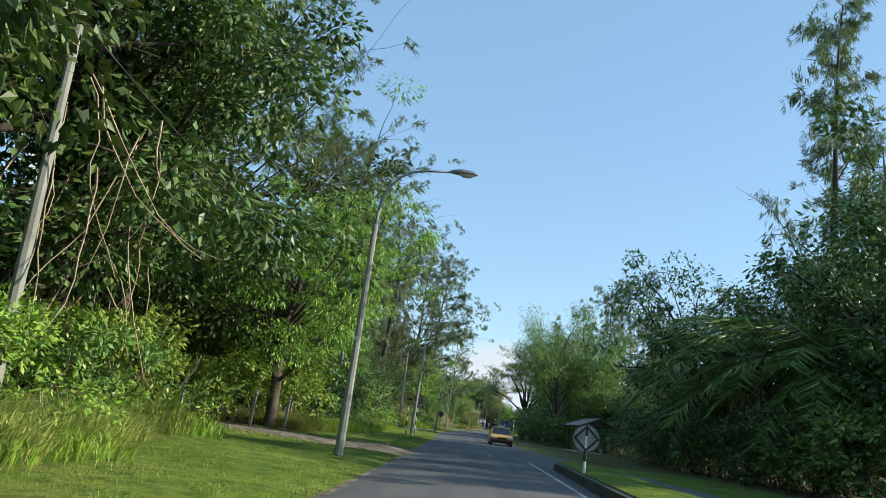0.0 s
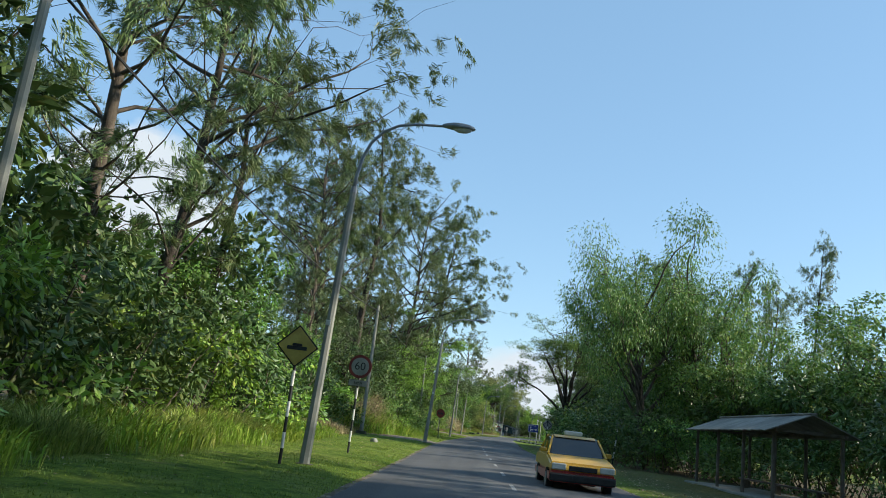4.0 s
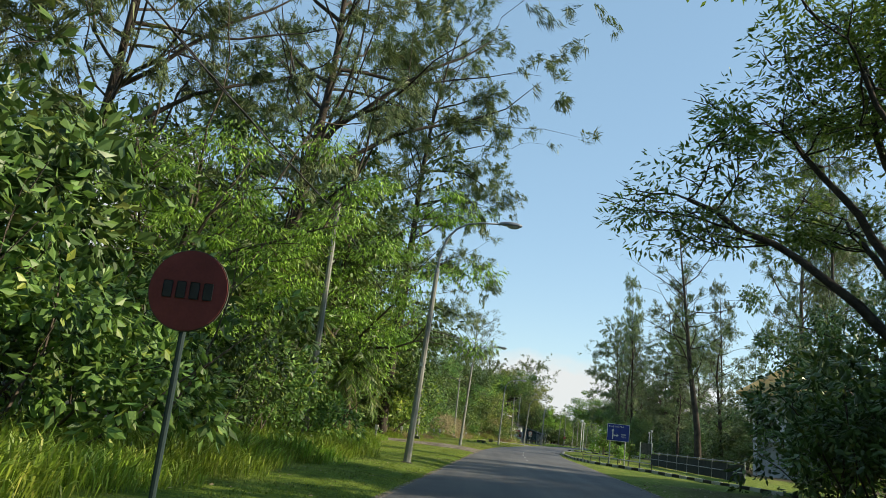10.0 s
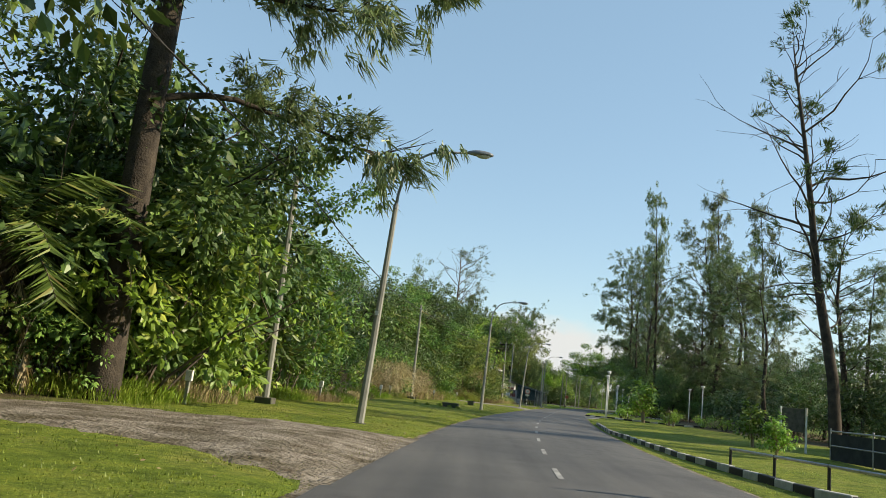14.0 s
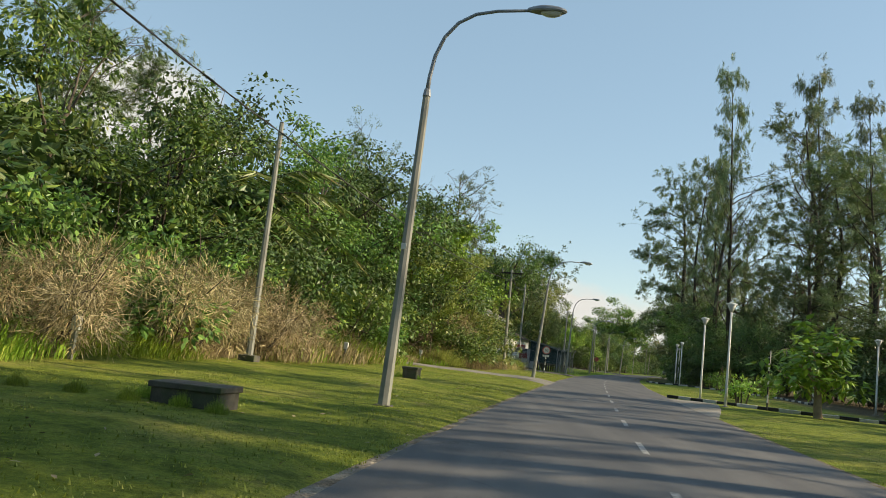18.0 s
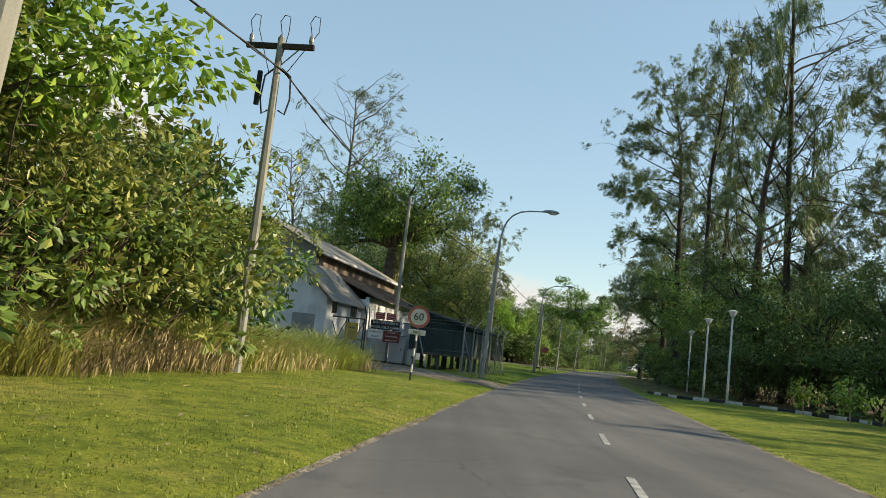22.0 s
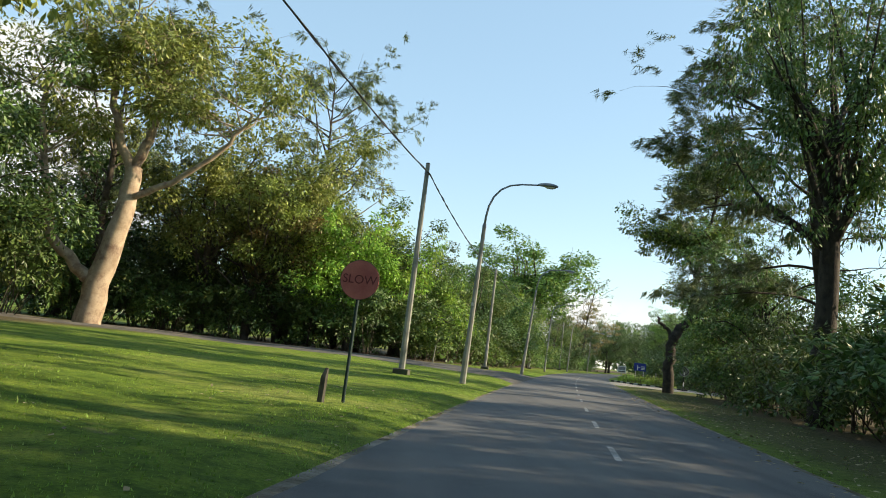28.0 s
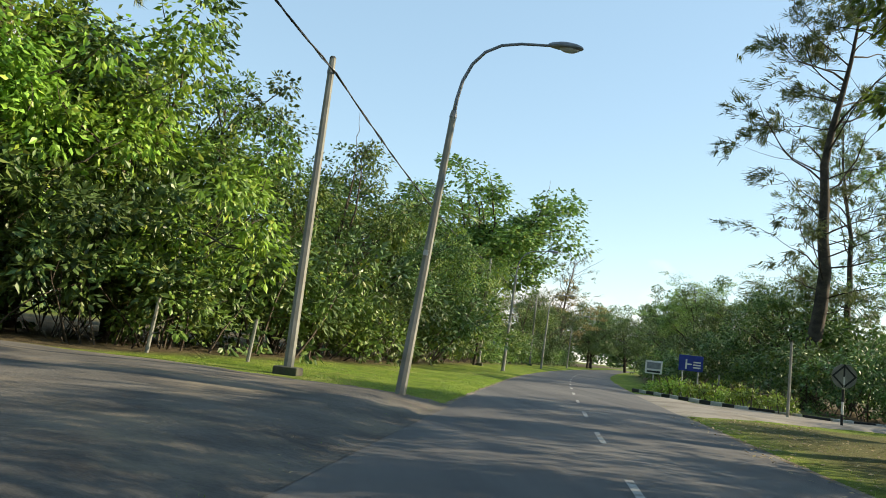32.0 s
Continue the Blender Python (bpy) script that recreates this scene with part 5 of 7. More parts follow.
# short blades of the mown verge
def lawn(name, y0, y1, n, near, far, seed):
    r = np.random.RandomState(seed)
    y = r.uniform(y0, y1, n)
    u = r.uniform(0, 1, n) ** 1.6
    a, b = near(y), far(y)
    d = a + (b - a) * u
    keep = np.array([noise.noise((q * 0.7, w * 0.7, 3.0)) for q, w in zip(y, d)]) > -0.28
    y, d = y[keep], d[keep]
    n = len(y)
    p = np.stack([line_x(y) + d, y, ground_z(y, d) - 0.01], 1)
    h = (r.uniform(0.014, 0.036, n) + 0.04 * r.uniform(0, 1, n) ** 7)[:, None]
    t = r.uniform(0, math.tau, n)
    o = np.stack([np.cos(t), np.sin(t), np.zeros(n)], 1)
    s = np.stack([-np.sin(t), np.cos(t), np.zeros(n)], 1) * r.uniform(0.006, 0.014, n)[:, None]
    v = np.stack([p - s, p + s, p + np.array((0, 0, 1.0)) * h + o * h * r.uniform(0.1, 0.9, n)[:, None]], 1)
    return tagged(new(name, mesh_of(name, v.reshape(-1, 3), np.arange(3 * n).reshape(n, 3), M_LAWNBLADE)), "short mown grass blades of the verge", "grass", kind="stuff")


lawn("mown_grass", 2, 285, 260000, lambda y: np.full_like(y, -2.12), lambda y: np.maximum(left_woods(y), -9.5), 11)
lawn("mown_grass", 285, 400, 110000, lambda y: np.full_like(y, -2.12), lambda y: np.maximum(left_woods(y), -13.0), 12)
lawn("mown_grass", 165, 300, 30000, lambda y: right_edge(y) + 0.12, lambda y: right_edge(y) + 6, 13)
lawn("mown_grass", 300, 400, 9000, lambda y: right_edge(y) + 0.12, lambda y: right_edge(y) + 4, 14)

# ---------------------------------------------------------------- street lamps and power poles
def street_lamp(label):
    t = thing("street_lamp", label, "street lamp", "street lamps")
    part("base_plate", boxed(-0.18, 0.18, -0.18, 0.18, -0.12, 0.02, 0.03), M_DARKCONC, t)
    part("pole", tubed([(0, 0, 0), (0.02, 0, 2.2), (0.03, 0, 6.2)], [0.125, 0.1, 0.075], 8), M_CONC, t)
    part("number_plate", boxed(-0.055, 0.055, -0.112, -0.104, 3.0, 3.12), M_WHITE, t, "small white plate on the pole")
    arm = [(0.03, 0, 6.15), (0.04, 0, 6.5), (0.1, 0, 6.95), (0.25, 0, 7.35), (0.5, 0, 7.66), (0.85, 0, 7.86), (1.3, 0, 7.95), (1.95, 0, 7.99)]
    part("arm", tubed(arm, [0.05, 0.045, 0.042, 0.04, 0.038, 0.035, 0.033, 0.03], 8), M_LAMPGREY, t, smooth=True)
    part("collar", tubed([(0.03, 0, 6.1), (0.03, 0, 6.25)], [0.09, 0.065], 8), M_LAMPGREY, t)
    head = part("lamp_head", bmesh.new(), M_LAMPGREY, t)
    bm = bmesh.new()
    bmesh.ops.create_uvsphere(bm, u_segments=14, v_segments=8, radius=1, matrix=Matrix.Translation((2.3, 0, 8.0)) @ Matrix.Diagonal((0.42, 0.15, 0.11, 1)))
    for v in bm.verts:
        v.co.z = max(v.co.z, 7.97)
        if v.co.x < 2.1:
            v.co.y *= 0.7
    bm.to_mesh(head.data)
    bm.free()
    bm = bmesh.new()
    bmesh.ops.create_uvsphere(bm, u_segments=12, v_segments=6, radius=1, matrix=Matrix.Translation((2.4, 0, 7.975)) @ Matrix.Diagonal((0.24, 0.11, 0.1, 1)))
    part("lens", bm, M_GLASS, head, "clouded glass bowl", True)
    return t


_lamp = street_lamp("concrete street lamp with curved steel arm leaning over the road")
_first = True
for y, d, lean, *tall in [(21.9, -3.36, 1.3), (57.9, -3.6, 2), (92.6, -2.7, 3.5), (133.1, -3.2, 2.5), (173.2, -4.05, 3), (211.3, -3.75, 1.5), (249.2, -3.6, 4.2, 0.985), (283.3, -3.6, 2), (316.8, -3.3, 1.5, 0.975), (349.8, -3.5, 1.5, 0.985), (379.9, -3.15, 4, 1.03),
                   (415, -3.6, 2), (449, -3.6, 2), (484, -3.6, 2)]:
    m = at(y, d) @ pose(0, 0, 0, 0, lean, 0) @ Matrix.Diagonal((1, 1, tall[0] if tall else 1.02, 1))
    if _first:
        _lamp.matrix_basis, _first = m, False
    else:
        copy_thing(_lamp, m)


def power_pole(h, label):
    t = thing("power_pole", label, "utility pole", "power poles")
    part("pole", tubed([(0, 0, -0.2), (0, 0, h * 0.5), (0, 0, h)], [0.13, 0.11, 0.085], 8), M_CONC, t)
    part("footing", boxed(-0.3, 0.3, -0.26, 0.26, -0.15, 0.2, 0.03), M_DARKCONC, t, "dark mossy concrete footing")
    part("cap", tubed([(0, 0, h), (0, 0, h + 0.05)], [0.09, 0.06], 8), M_DARKCONC, t)
    part("clamp", tubed([(0.0, -0.13, h - 0.35), (0.0, 0.13, h - 0.35)], 0.03, 6), M_LAMPGREY, t)
    part("band", tubed([(0, 0, h - 0.42), (0, 0, h - 0.3)], [0.1, 0.1], 8), M_LAMPGREY, t)
    return t


POLES = [(14.5, -8.6), (52.3, -8.4), (92.5, -6.85), (135, -7.15), (177.8, -8.3), (222.6, -11.3), (264.3, -7.55), (292.6, -10.15), (307.5, -6.3), (350.4, -6.0), (381.6, -6.2), (424, -6.5), (462, -6.5)]
_pole = power_pole(8.4, "pale concrete power pole on a dark footing")
TOPS = []
for i, (y, d) in enumerate(POLES):
    m = at(y, d) @ pose(0, 0, 0, 0, 0.6, 0) @ Matrix.Diagonal((1, 1, 1.19 if i == 7 else 1.06 if i == 3 else 0.94 if i == 10 else 1, 1))
    TOPS.append(m @ Vector((0.12, 0, 7.6 if i == 6 else 8.0)))
    if i == 0:
        _pole.matrix_basis = m
    elif i != 6:
        copy_thing(_pole, m)
for i, (a, b) in enumerate(zip(TOPS, TOPS[1:])):
    for k in range(2):
        n = 26
        pts = []
        for j in range(n + 1):
            s = j / n
            tw = s * 60 + k * math.pi
            pts.append(a.lerp(b, s) + Vector((0.022 * math.cos(tw), 0, 0.022 * math.sin(tw) - 2.6 * s * (1 - s) * (b - a).length / 40)))
        if k == 0:
            cab = tagged(part("overhead_cable", tubed(pts, 0.022, 5), M_CABLE), "black bundled overhead power cable between poles", "cable", "overhead cables")
        else:
            part("second_strand", tubed(pts, 0.016, 5), M_CABLE, cab)


# the pole with a crossarm at the end of the high line
t_pole = thing("crossarm_pole", "tall power pole with steel crossarm, insulators and looped leads", "utility pole", "power poles", at(264.3, -7.55))
part("pole", tubed([(0, 0, -0.2), (0, 0, 4.4), (0, 0, 8.5)], [0.14, 0.12, 0.09], 8), M_CONC, t_pole)
part("crossarm", boxed(-0.9, 0.9, -0.06, 0.06, 8.2, 8.34, 0.01), M_DARKBARK, t_pole, "dark crossarm")
for k, x in enumerate((-0.8, 0.0, 0.8)):
    ins = part("insulator", tubed([(x, 0, 8.33), (x, 0, 8.42), (x, 0, 8.52), (x, 0, 8.6)], [0.03, 0.06, 0.06, 0.02], 8), M_LAMPGREY, t_pole)
    part("lead", tubed([(x, 0, 8.6), (x - 0.1, 0.05, 8.95), (x - 0.02, 0.1, 9.15), (x + 0.14, 0.08, 9.1), (x + 0.16, 0.05, 8.7), (x * 0.3, 0.05, 7.6)], 0.012, 5), M_CABLE, t_pole, "looped thin black lead")
for x0 in (-0.32, 0.36):
    part("coil", tubed([(x0 * 0.3, 0.05, 7.7), (x0, 0.05, 7.5), (x0 * 1.15, 0.05, 6.9), (x0 * 0.9, 0.05, 6.5), (x0 * 0.4, 0.05, 6.6)], 0.025, 5), M_CABLE, t_pole, "hanging cable coil")
part("switch_box", boxed(-0.5, -0.38, -0.05, 0.05, 6.7, 7.6, 0.02), M_CABLE, t_pole, "black fuse holder")
part("brace", tubed([(0.0, 0.0, 7.7), (0.5, 0, 8.2)], 0.02, 5), M_LAMPGREY, t_pole)


# ---------------------------------------------------------------- garden lamps
def garden_lamp():
    t = thing("garden_lamp", "slim white post lamp with a cone-shaped head", "street lamp", "garden lamps")
    part("base_plate", boxed(-0.14, 0.14, -0.14, 0.14, -0.05, 0.04, 0.02), M_CONC, t)
    part("post", tubed([(0, 0, 0), (0, 0, 0.9), (0, 0, 4.35)], [0.07, 0.06, 0.048], 10), M_WHITE, t, smooth=True)
    part("collar", tubed([(0, 0, 0.86), (0, 0, 0.95)], [0.075, 0.065], 10), M_WHITE, t)
    part("head", tubed([(0, 0, 4.32), (0, 0, 4.42), (0, 0, 4.66)], [0.06, 0.1, 0.21], 12), M_GLASS, t, "clouded cone-shaped lantern", True)
    part("cap", tubed([(0, 0, 4.66), (0, 0, 4.7), (0, 0, 4.76)], [0.25, 0.25, 0.08], 12), M_WHITE, t)
    return t


_gl = garden_lamp()
for i, (y, d) in enumerate([(233.0, 6.4), (243.6, 6.6), (285.5, 8.6), (292.0, 8.4), (306.8, 9.3), (266, 18.5), (248, 18.0)]):
    m = at(y, d) @ pose(0, 0, 0, 0, 0.5, 0)
    if i == 0:
        _gl.matrix_basis = m
    else:
        copy_thing(_gl, m)


# ---------------------------------------------------------------- road signs
def banded_post(t, h, bands=7, r=0.035):
    for k in range(bands):
        part("post_band", tubed([(0, 0, k * h / bands - (0.1 if k == 0 else 0)), (0, 0, (k + 1) * h / bands)], r, 10), M_BLACK if k % 2 == 0 else M_WHITE, t, "black band" if k % 2 == 0 else "white band")


def speed_sign(y, d, h, label, dull, lean=0.0, turn=0.0):
    t = thing("speed_limit_sign", label, "road sign", "road signs", at(y, d, 0, turn) @ pose(0, 0, 0, 0, lean, 0))
    banded_post(t, h, 8)
    face = part("plate", disc(bmesh.new(), 0, -0.07, h, 0.375, 0.02, 36), M_FADERED if not dull else M_MAROON, t, "round red-bordered plate")
    part("centre", disc(bmesh.new(), 0, -0.078, h, 0.285, 0.01, 36), M_SIGNBACK if dull else M_WHITE, face)
    text_part("numerals", "60", 0.36, M_BLACK, Matrix.Translation((0, -0.081, h)) @ FRONT, face)
    sub = part("unit_plate", boxed(-0.3, 0.3, -0.06, -0.04, h - 0.62, h - 0.44, 0.006), M_SIGNBACK if dull else M_WHITE, t, "small plate below")
    part("border", boxed(-0.31, 0.31, -0.052, -0.036, h - 0.63, h - 0.43, 0.004), M_BLACK, sub)
    text_part("unit", "km/j", 0.15, M_BLACK, Matrix.Translation((0, -0.064, h - 0.53)) @ FRONT, sub)
    part("bracket", boxed(-0.05, 0.05, -0.06, 0.05, h - 0.2, h - 0.16), M_GALV, t)
    part("bracket", boxed(-0.05, 0.05, -0.06, 0.05, h + 0.16, h + 0.2), M_GALV, t)
    return t


speed_sign(65.6, -3.75, 2.72, "dark maroon and grey speed limit sign on a black and white post", True, 1.0)
speed_sign(272.5, -4.85, 2.18, "red-ringed white speed limit sign on a black and white post", False, 2.0, 6)

back_sign = thing("round_sign", "dark round sign turned away on a black and white post", "road sign", "road signs", at(234.7, 8.6, 0, 75))
banded_post(back_sign, 2.6, 7)
part("plate", disc(bmesh.new(), 0, -0.06, 2.5, 0.32, 0.02, 32), M_SIGNBACK, back_sign, "round alloy plate")
part("bracket", boxed(-0.05, 0.05, -0.05, 0.05, 2.46, 2.52), M_GALV, back_sign)

side_sign = thing("diamond_sign", "blue-grey diamond sign seen from behind on a banded post", "road sign", "road signs", at(93.1, 9.4, 0, 20) @ pose(0, 0, 0, 0, 6, 0))
banded_post(side_sign, 2.7, 7, 0.045)
part("plate", boxed(-0.3, 0.3, -0.07, -0.05, -0.3, 0.3, 0.02, Matrix.Translation((0, 0, 2.6)) @ Matrix.Rotation(radians(45), 4, "Y")), M_SIGNBACK, side_sign, "square alloy plate set on its corner")
part("bracket", boxed(-0.05, 0.05, -0.055, 0.05, 2.55, 2.62), M_GALV, side_sign)

bump_sign = thing("warning_sign", "dark yellow diamond bump warning sign on a thin post", "road sign", "road signs", at(57.0, -3.95) @ pose(0, 0, 0, 0, 0.5, 0))
banded_post(bump_sign, 2.3, 7)
plate = part("plate", boxed(-0.3, 0.3, -0.06, -0.045, -0.3, 0.3, 0.02, Matrix.Translation((0, 0, 2.5)) @ Matrix.Rotation(radians(45), 4, "Y")), M_YELLOW, bump_sign, "yellow diamond plate")
part("symbol", boxed(-0.22, 0.22, -0.066, -0.058, 2.42, 2.5, 0.01), M_BLACK, plate, "black hump")
part("symbol", boxed(-0.11, 0.11, -0.066, -0.058, 2.5, 2.56, 0.02), M_BLACK, plate)
part("border", boxed(-0.33, 0.33, -0.05, -0.038, -0.33, 0.33, 0.02, Matrix.Translation((0, 0, 2.5)) @ Matrix.Rotation(radians(45), 4, "Y")), M_BLACK, plate)


def round_board(name, y, d, h, label, material, word, lean):
    t = thing(name, label, "road sign", "road signs", at(y, d) @ pose(0, 0, 0, 0, lean, 0))
    part("post", tubed([(0, 0, -0.2), (0, 0, h + 0.2)], 0.032, 10), M_DARKGREEN, t)
    face = part("plate", disc(bmesh.new(), 0, -0.055, h, 0.375, 0.02, 36), material, t, "round plate in a red tone")
    part("rim", disc(bmesh.new(), 0, -0.045, h, 0.385, 0.02, 36), M_DARKCONC, face)
    if word:
        text_part("lettering", word, 0.24, M_MAROON, Matrix.Translation((0, -0.058, h)) @ FRONT, face)
    else:
        for k in range(4):
            part("illegible_letter", boxed(-0.24 + 0.13 * k, -0.15 + 0.13 * k, -0.062, -0.056, h - 0.08, h + 0.08, 0.01), M_BLACK, face)
    part("bracket", boxed(-0.05, 0.05, -0.05, 0.045, h - 0.16, h - 0.12), M_GALV, t)
    return t


# the first plate is darkened to maroon for the shade it stands in
round_board("slow_sign", 113.5, -3.0, 2.2, "round sign with shade put into its dark maroon, on a thin green post", M_MAROON, "", 0.5)
round_board("slow_sign", 334.2, -3.85, 2.33, "faded red round sign lettered SLOW on a thin dark post", M_FADERED, "SLOW", 1.0)
stump = thing("stump_post", "short broken dark post beside the slow sign", "post", "", at(333.6, -4.1))
part("post", tubed([(0, 0, -0.1), (0.02, 0, 0.45), (0.05, 0.02, 0.62)], [0.07, 0.065, 0.03], 7), M_DARKCONC, stump)


def island_sign(y, d, h, label, r=0.5):
    t = thing("island_sign", label, "road sign", "road signs", at(y, d))
    banded_post(t, h + 0.42, 5, 0.045)
    face = part("plate", disc(bmesh.new(), 0, -0.03, h, r, 0.02, 36), M_SIGNBACK, t, "round pale plate")
    for k in range(4):
        m = Matrix.Translation((0, 0, h)) @ Matrix.Rotation(radians(45 + 90 * k), 4, "Y")
        part("diamond_edge", boxed(-0.27 * r / 0.4, 0.27 * r / 0.4, -0.042, -0.034, 0.25 * r / 0.4 - 0.03, 0.25 * r / 0.4 + 0.03, 0.0, m), M_BLACK, face, "black painted diamond outline")
    part("bracket", boxed(-0.06, 0.06, -0.02, 0.06, h - 0.2, h - 0.15), M_GALV, t)
    return t


island_sign(23.5, 3.35, 1.34, "round pale sign with black diamond on a traffic island post", 0.37)
island_sign(114.2, 6.7, 2.25, "grey round sign with black diamond on a banded post", 0.42)
island_sign(388.5, 10.6, 1.75, "grey round sign with black diamond beside a side road", 0.42)

# blue direction board
blue = thing("direction_sign", "blue direction board with white arrows on two steel posts", "road sign", "road signs", at(161.9, 7.24))
for x in (-0.5, 0.5):
    part("post", tubed([(x, 0.06, -0.2), (x, 0.06, 2.7)], 0.04, 8), M_GALV, blue)
board = part("board", boxed(-0.74, 0.74, -0.02, 0.02, 1.66, 2.78, 0.012), M_BLUE, blue, "blue board")
for x0, x1, z0, z1 in ((-0.74, 0.74, 2.755, 2.78), (-0.74, 0.74, 1.66, 1.685), (-0.74, -0.715, 1.66, 2.78), (0.715, 0.74, 1.66, 2.78)):
    part("border", boxed(x0, x1, -0.026, -0.021, z0, z1), M_WHITE, board)
text_part("lettering", "Kelab Golf Miri", 0.155, M_WHITE, Matrix.Translation((-0.15, -0.024, 2.6)) @ FRONT, board)
text_part("lettering", "PLOD", 0.13, M_WHITE, Matrix.Translation((0.36, -0.024, 2.1)) @ FRONT, board)
text_part("lettering", "(500m)", 0.12, M_WHITE, Matrix.Translation((0.36, -0.024, 1.95)) @ FRONT, board)
part("arrow_shaft", boxed(-0.39, -0.32, -0.027, -0.021, 1.78, 2.3), M_WHITE, board)
part("arrow_branch", boxed(-0.32, -0.08, -0.027, -0.021, 2.0, 2.06), M_WHITE, board)
for pts in (((-0.45, 2.28), (-0.26, 2.28), (-0.355, 2.46)), ((-0.1, 1.92), (-0.1, 2.14), (0.03, 2.03))):
    bm = bmesh.new()
    vs = [bm.verts.new((x, y, z)) for y in (-0.027, -0.021) for x, z in pts]
    bm.faces.new(vs[:3])
    bm.faces.new(vs[3:][::-1])
    for k in range(3):
        bm.faces.new((vs[k], vs[k + 3], vs[(k + 1) % 3 + 3], vs[(k + 1) % 3]))
    part("arrow_head", bm, M_WHITE, board)

# back of another board, and the boards by the far side road
back = thing("direction_sign", "dark back of a direction board on two white posts", "road sign", "road signs", at(187.5, 12.6))
for x in (-0.55, 0.55):
    part("post", tubed([(x, 0, -0.2), (x, 0, 2.0)], 0.05, 8), M_WHITE, back)
part("board", boxed(-0.5, 0.5, 0.02, 0.06, 0.9, 1.95, 0.01), M_DARKCONC, back)
far_blue = thing("direction_sign", "blue direction board with white arrow by a side road", "road sign", "road signs", at(403, 7.5))
for x in (-0.4, 0.4):
    part("post", tubed([(x, 0.05, -0.2), (x, 0.05, 2.2)], 0.04, 8), M_GALV, far_blue)
fb = part("board", boxed(-0.62, 0.62, -0.02, 0.02, 1.4, 2.22, 0.01), M_BLUE, far_blue)
part("arrow", boxed(-0.28, -0.2, -0.028, -0.021, 1.5, 2.0), M_WHITE, fb)
part("arrow", boxed(-0.2, 0.05, -0.028, -0.021, 1.72, 1.79), M_WHITE, fb)
for k in range(3):
    part("illegible_line", boxed(0.12, 0.5, -0.028, -0.021, 1.56 + 0.14 * k, 1.63 + 0.14 * k), M_WHITE, fb)
notice = thing("notice_board", "small white board with black picture by a side road", "sign", "road signs", at(404, 5.6))
part("post", tubed([(0, 0.03, -0.2), (0, 0.03, 1.2)], 0.035, 8), M_GALV, notice)
nb = part("board", boxed(-0.45, 0.45, -0.02, 0.02, 1.05, 1.75, 0.01), M_WHITE, notice)
part("picture", boxed(-0.36, 0.36, -0.028, -0.021, 1.32, 1.66), M_LAMPGREY, nb)
part("illegible_line", boxed(-0.34, 0.34, -0.028, -0.021, 1.12, 1.22), M_BLACK, nb)


# ---------------------------------------------------------------- small posts and blocks
def marker(y, d, h, label, material, group="marker posts", lean=2.0):
    t = thing("marker_post", label, "post", group, at(y, d) @ pose(0, 0, 0, 0, lean, 0))
    part("post", boxed(-0.05, 0.05, -0.05, 0.05, -0.1, h * 0.72, 0.01), M_CONC, t)
    part("top", boxed(-0.1, 0.1, -0.055, 0.055, h * 0.68, h, 0.015), material, t)
    return t


for y, d in [(155.6, -8.0), (172.3, -8.8), (188.6, -9.3), (203.2, -10.7), (209.4, -11.0), (212.5, -11.0), (232.6, -11.1), (251.0, -11.6), (243, -11.2)]:
    marker(y, d, 0.95, "short concrete marker post with pale painted top", M_WHITE)
for y, d in [(144.0, -7.9)]:
    marker(y, d, 1.05, "short marker post with faded yellow top in the grass", M_YELLOW)
for y, d, h in [(33.6, -8.9, 1.5), (36.0, -8.0, 1.5), (38.5, -8.4, 1.4), (31.5, -11.2, 1.5)]:
    t = thing("fence_post", "thin leaning concrete fence post in rough grass", "post", "old fence posts", at(y, d) @ pose(0, 0, 0, 3, 4, 0))
    part("post", boxed(-0.05, 0.05, -0.05, 0.05, -0.15, h, 0.012), M_CONC, t)
    part("wire_notch", boxed(-0.055, 0.055, -0.055, 0.055, h - 0.2, h - 0.16), M_DARKCONC, t)
for y, d, h in [(384.2, -10.8, 1.5), (385.4, -8.6, 1.2), (391.2, 9.45, 2.9), (404.5, 9.4, 1.3)]:
    t = thing("fence_post", "leaning pale concrete post at the edge of the bushes", "post", "old fence posts", at(y, d) @ pose(0, 0, 0, 0, 5 if d < 0 else 0, 0))
    part("post", tubed([(0, 0, -0.15), (0, 0, h)], [0.06, 0.05], 8), M_CONC, t)
    part("cap", tubed([(0, 0, h), (0, 0, h + 0.04)], [0.055, 0.03], 8), M_DARKCONC, t)
for y, d, w, h in [(225.4, -6.3, 0.55, 0.4), (206.8, -5.4, 1.05, 0.28)]:
    t = thing("drain_block", "dark mossy concrete block standing on the lawn", "concrete block", "drain blocks", at(y, d))
    part("block", boxed(-w / 2, w / 2, -0.35, 0.35, -0.1, h, 0.04), M_DARKCONC, t)
    part("lid", boxed(-w / 2 - 0.03, w / 2 + 0.03, -0.38, 0.38, h - 0.06, h + 0.03, 0.015), M_DARKCONC, t)
for k, (y, d) in enumerate([(306.0, -8.6), (78.8, -4.4)]):
    bm = bmesh.new()
    bmesh.ops.create_icosphere(bm, subdivisions=2, radius=0.22)
    for v in bm.verts:
        v.co *= 0.8 + 0.4 * noise.noise(v.co * 4 + Vector((k * 5, 0, 0)))
        v.co.z *= 0.7
    ob = part("stone", bm, M_CONC if k else M_DARKCONC, None, "", True)
    tagged(ob, "weathered grey stone lying on the grass", "stone")
    ob.matrix_basis = at(y, d, 0.06)

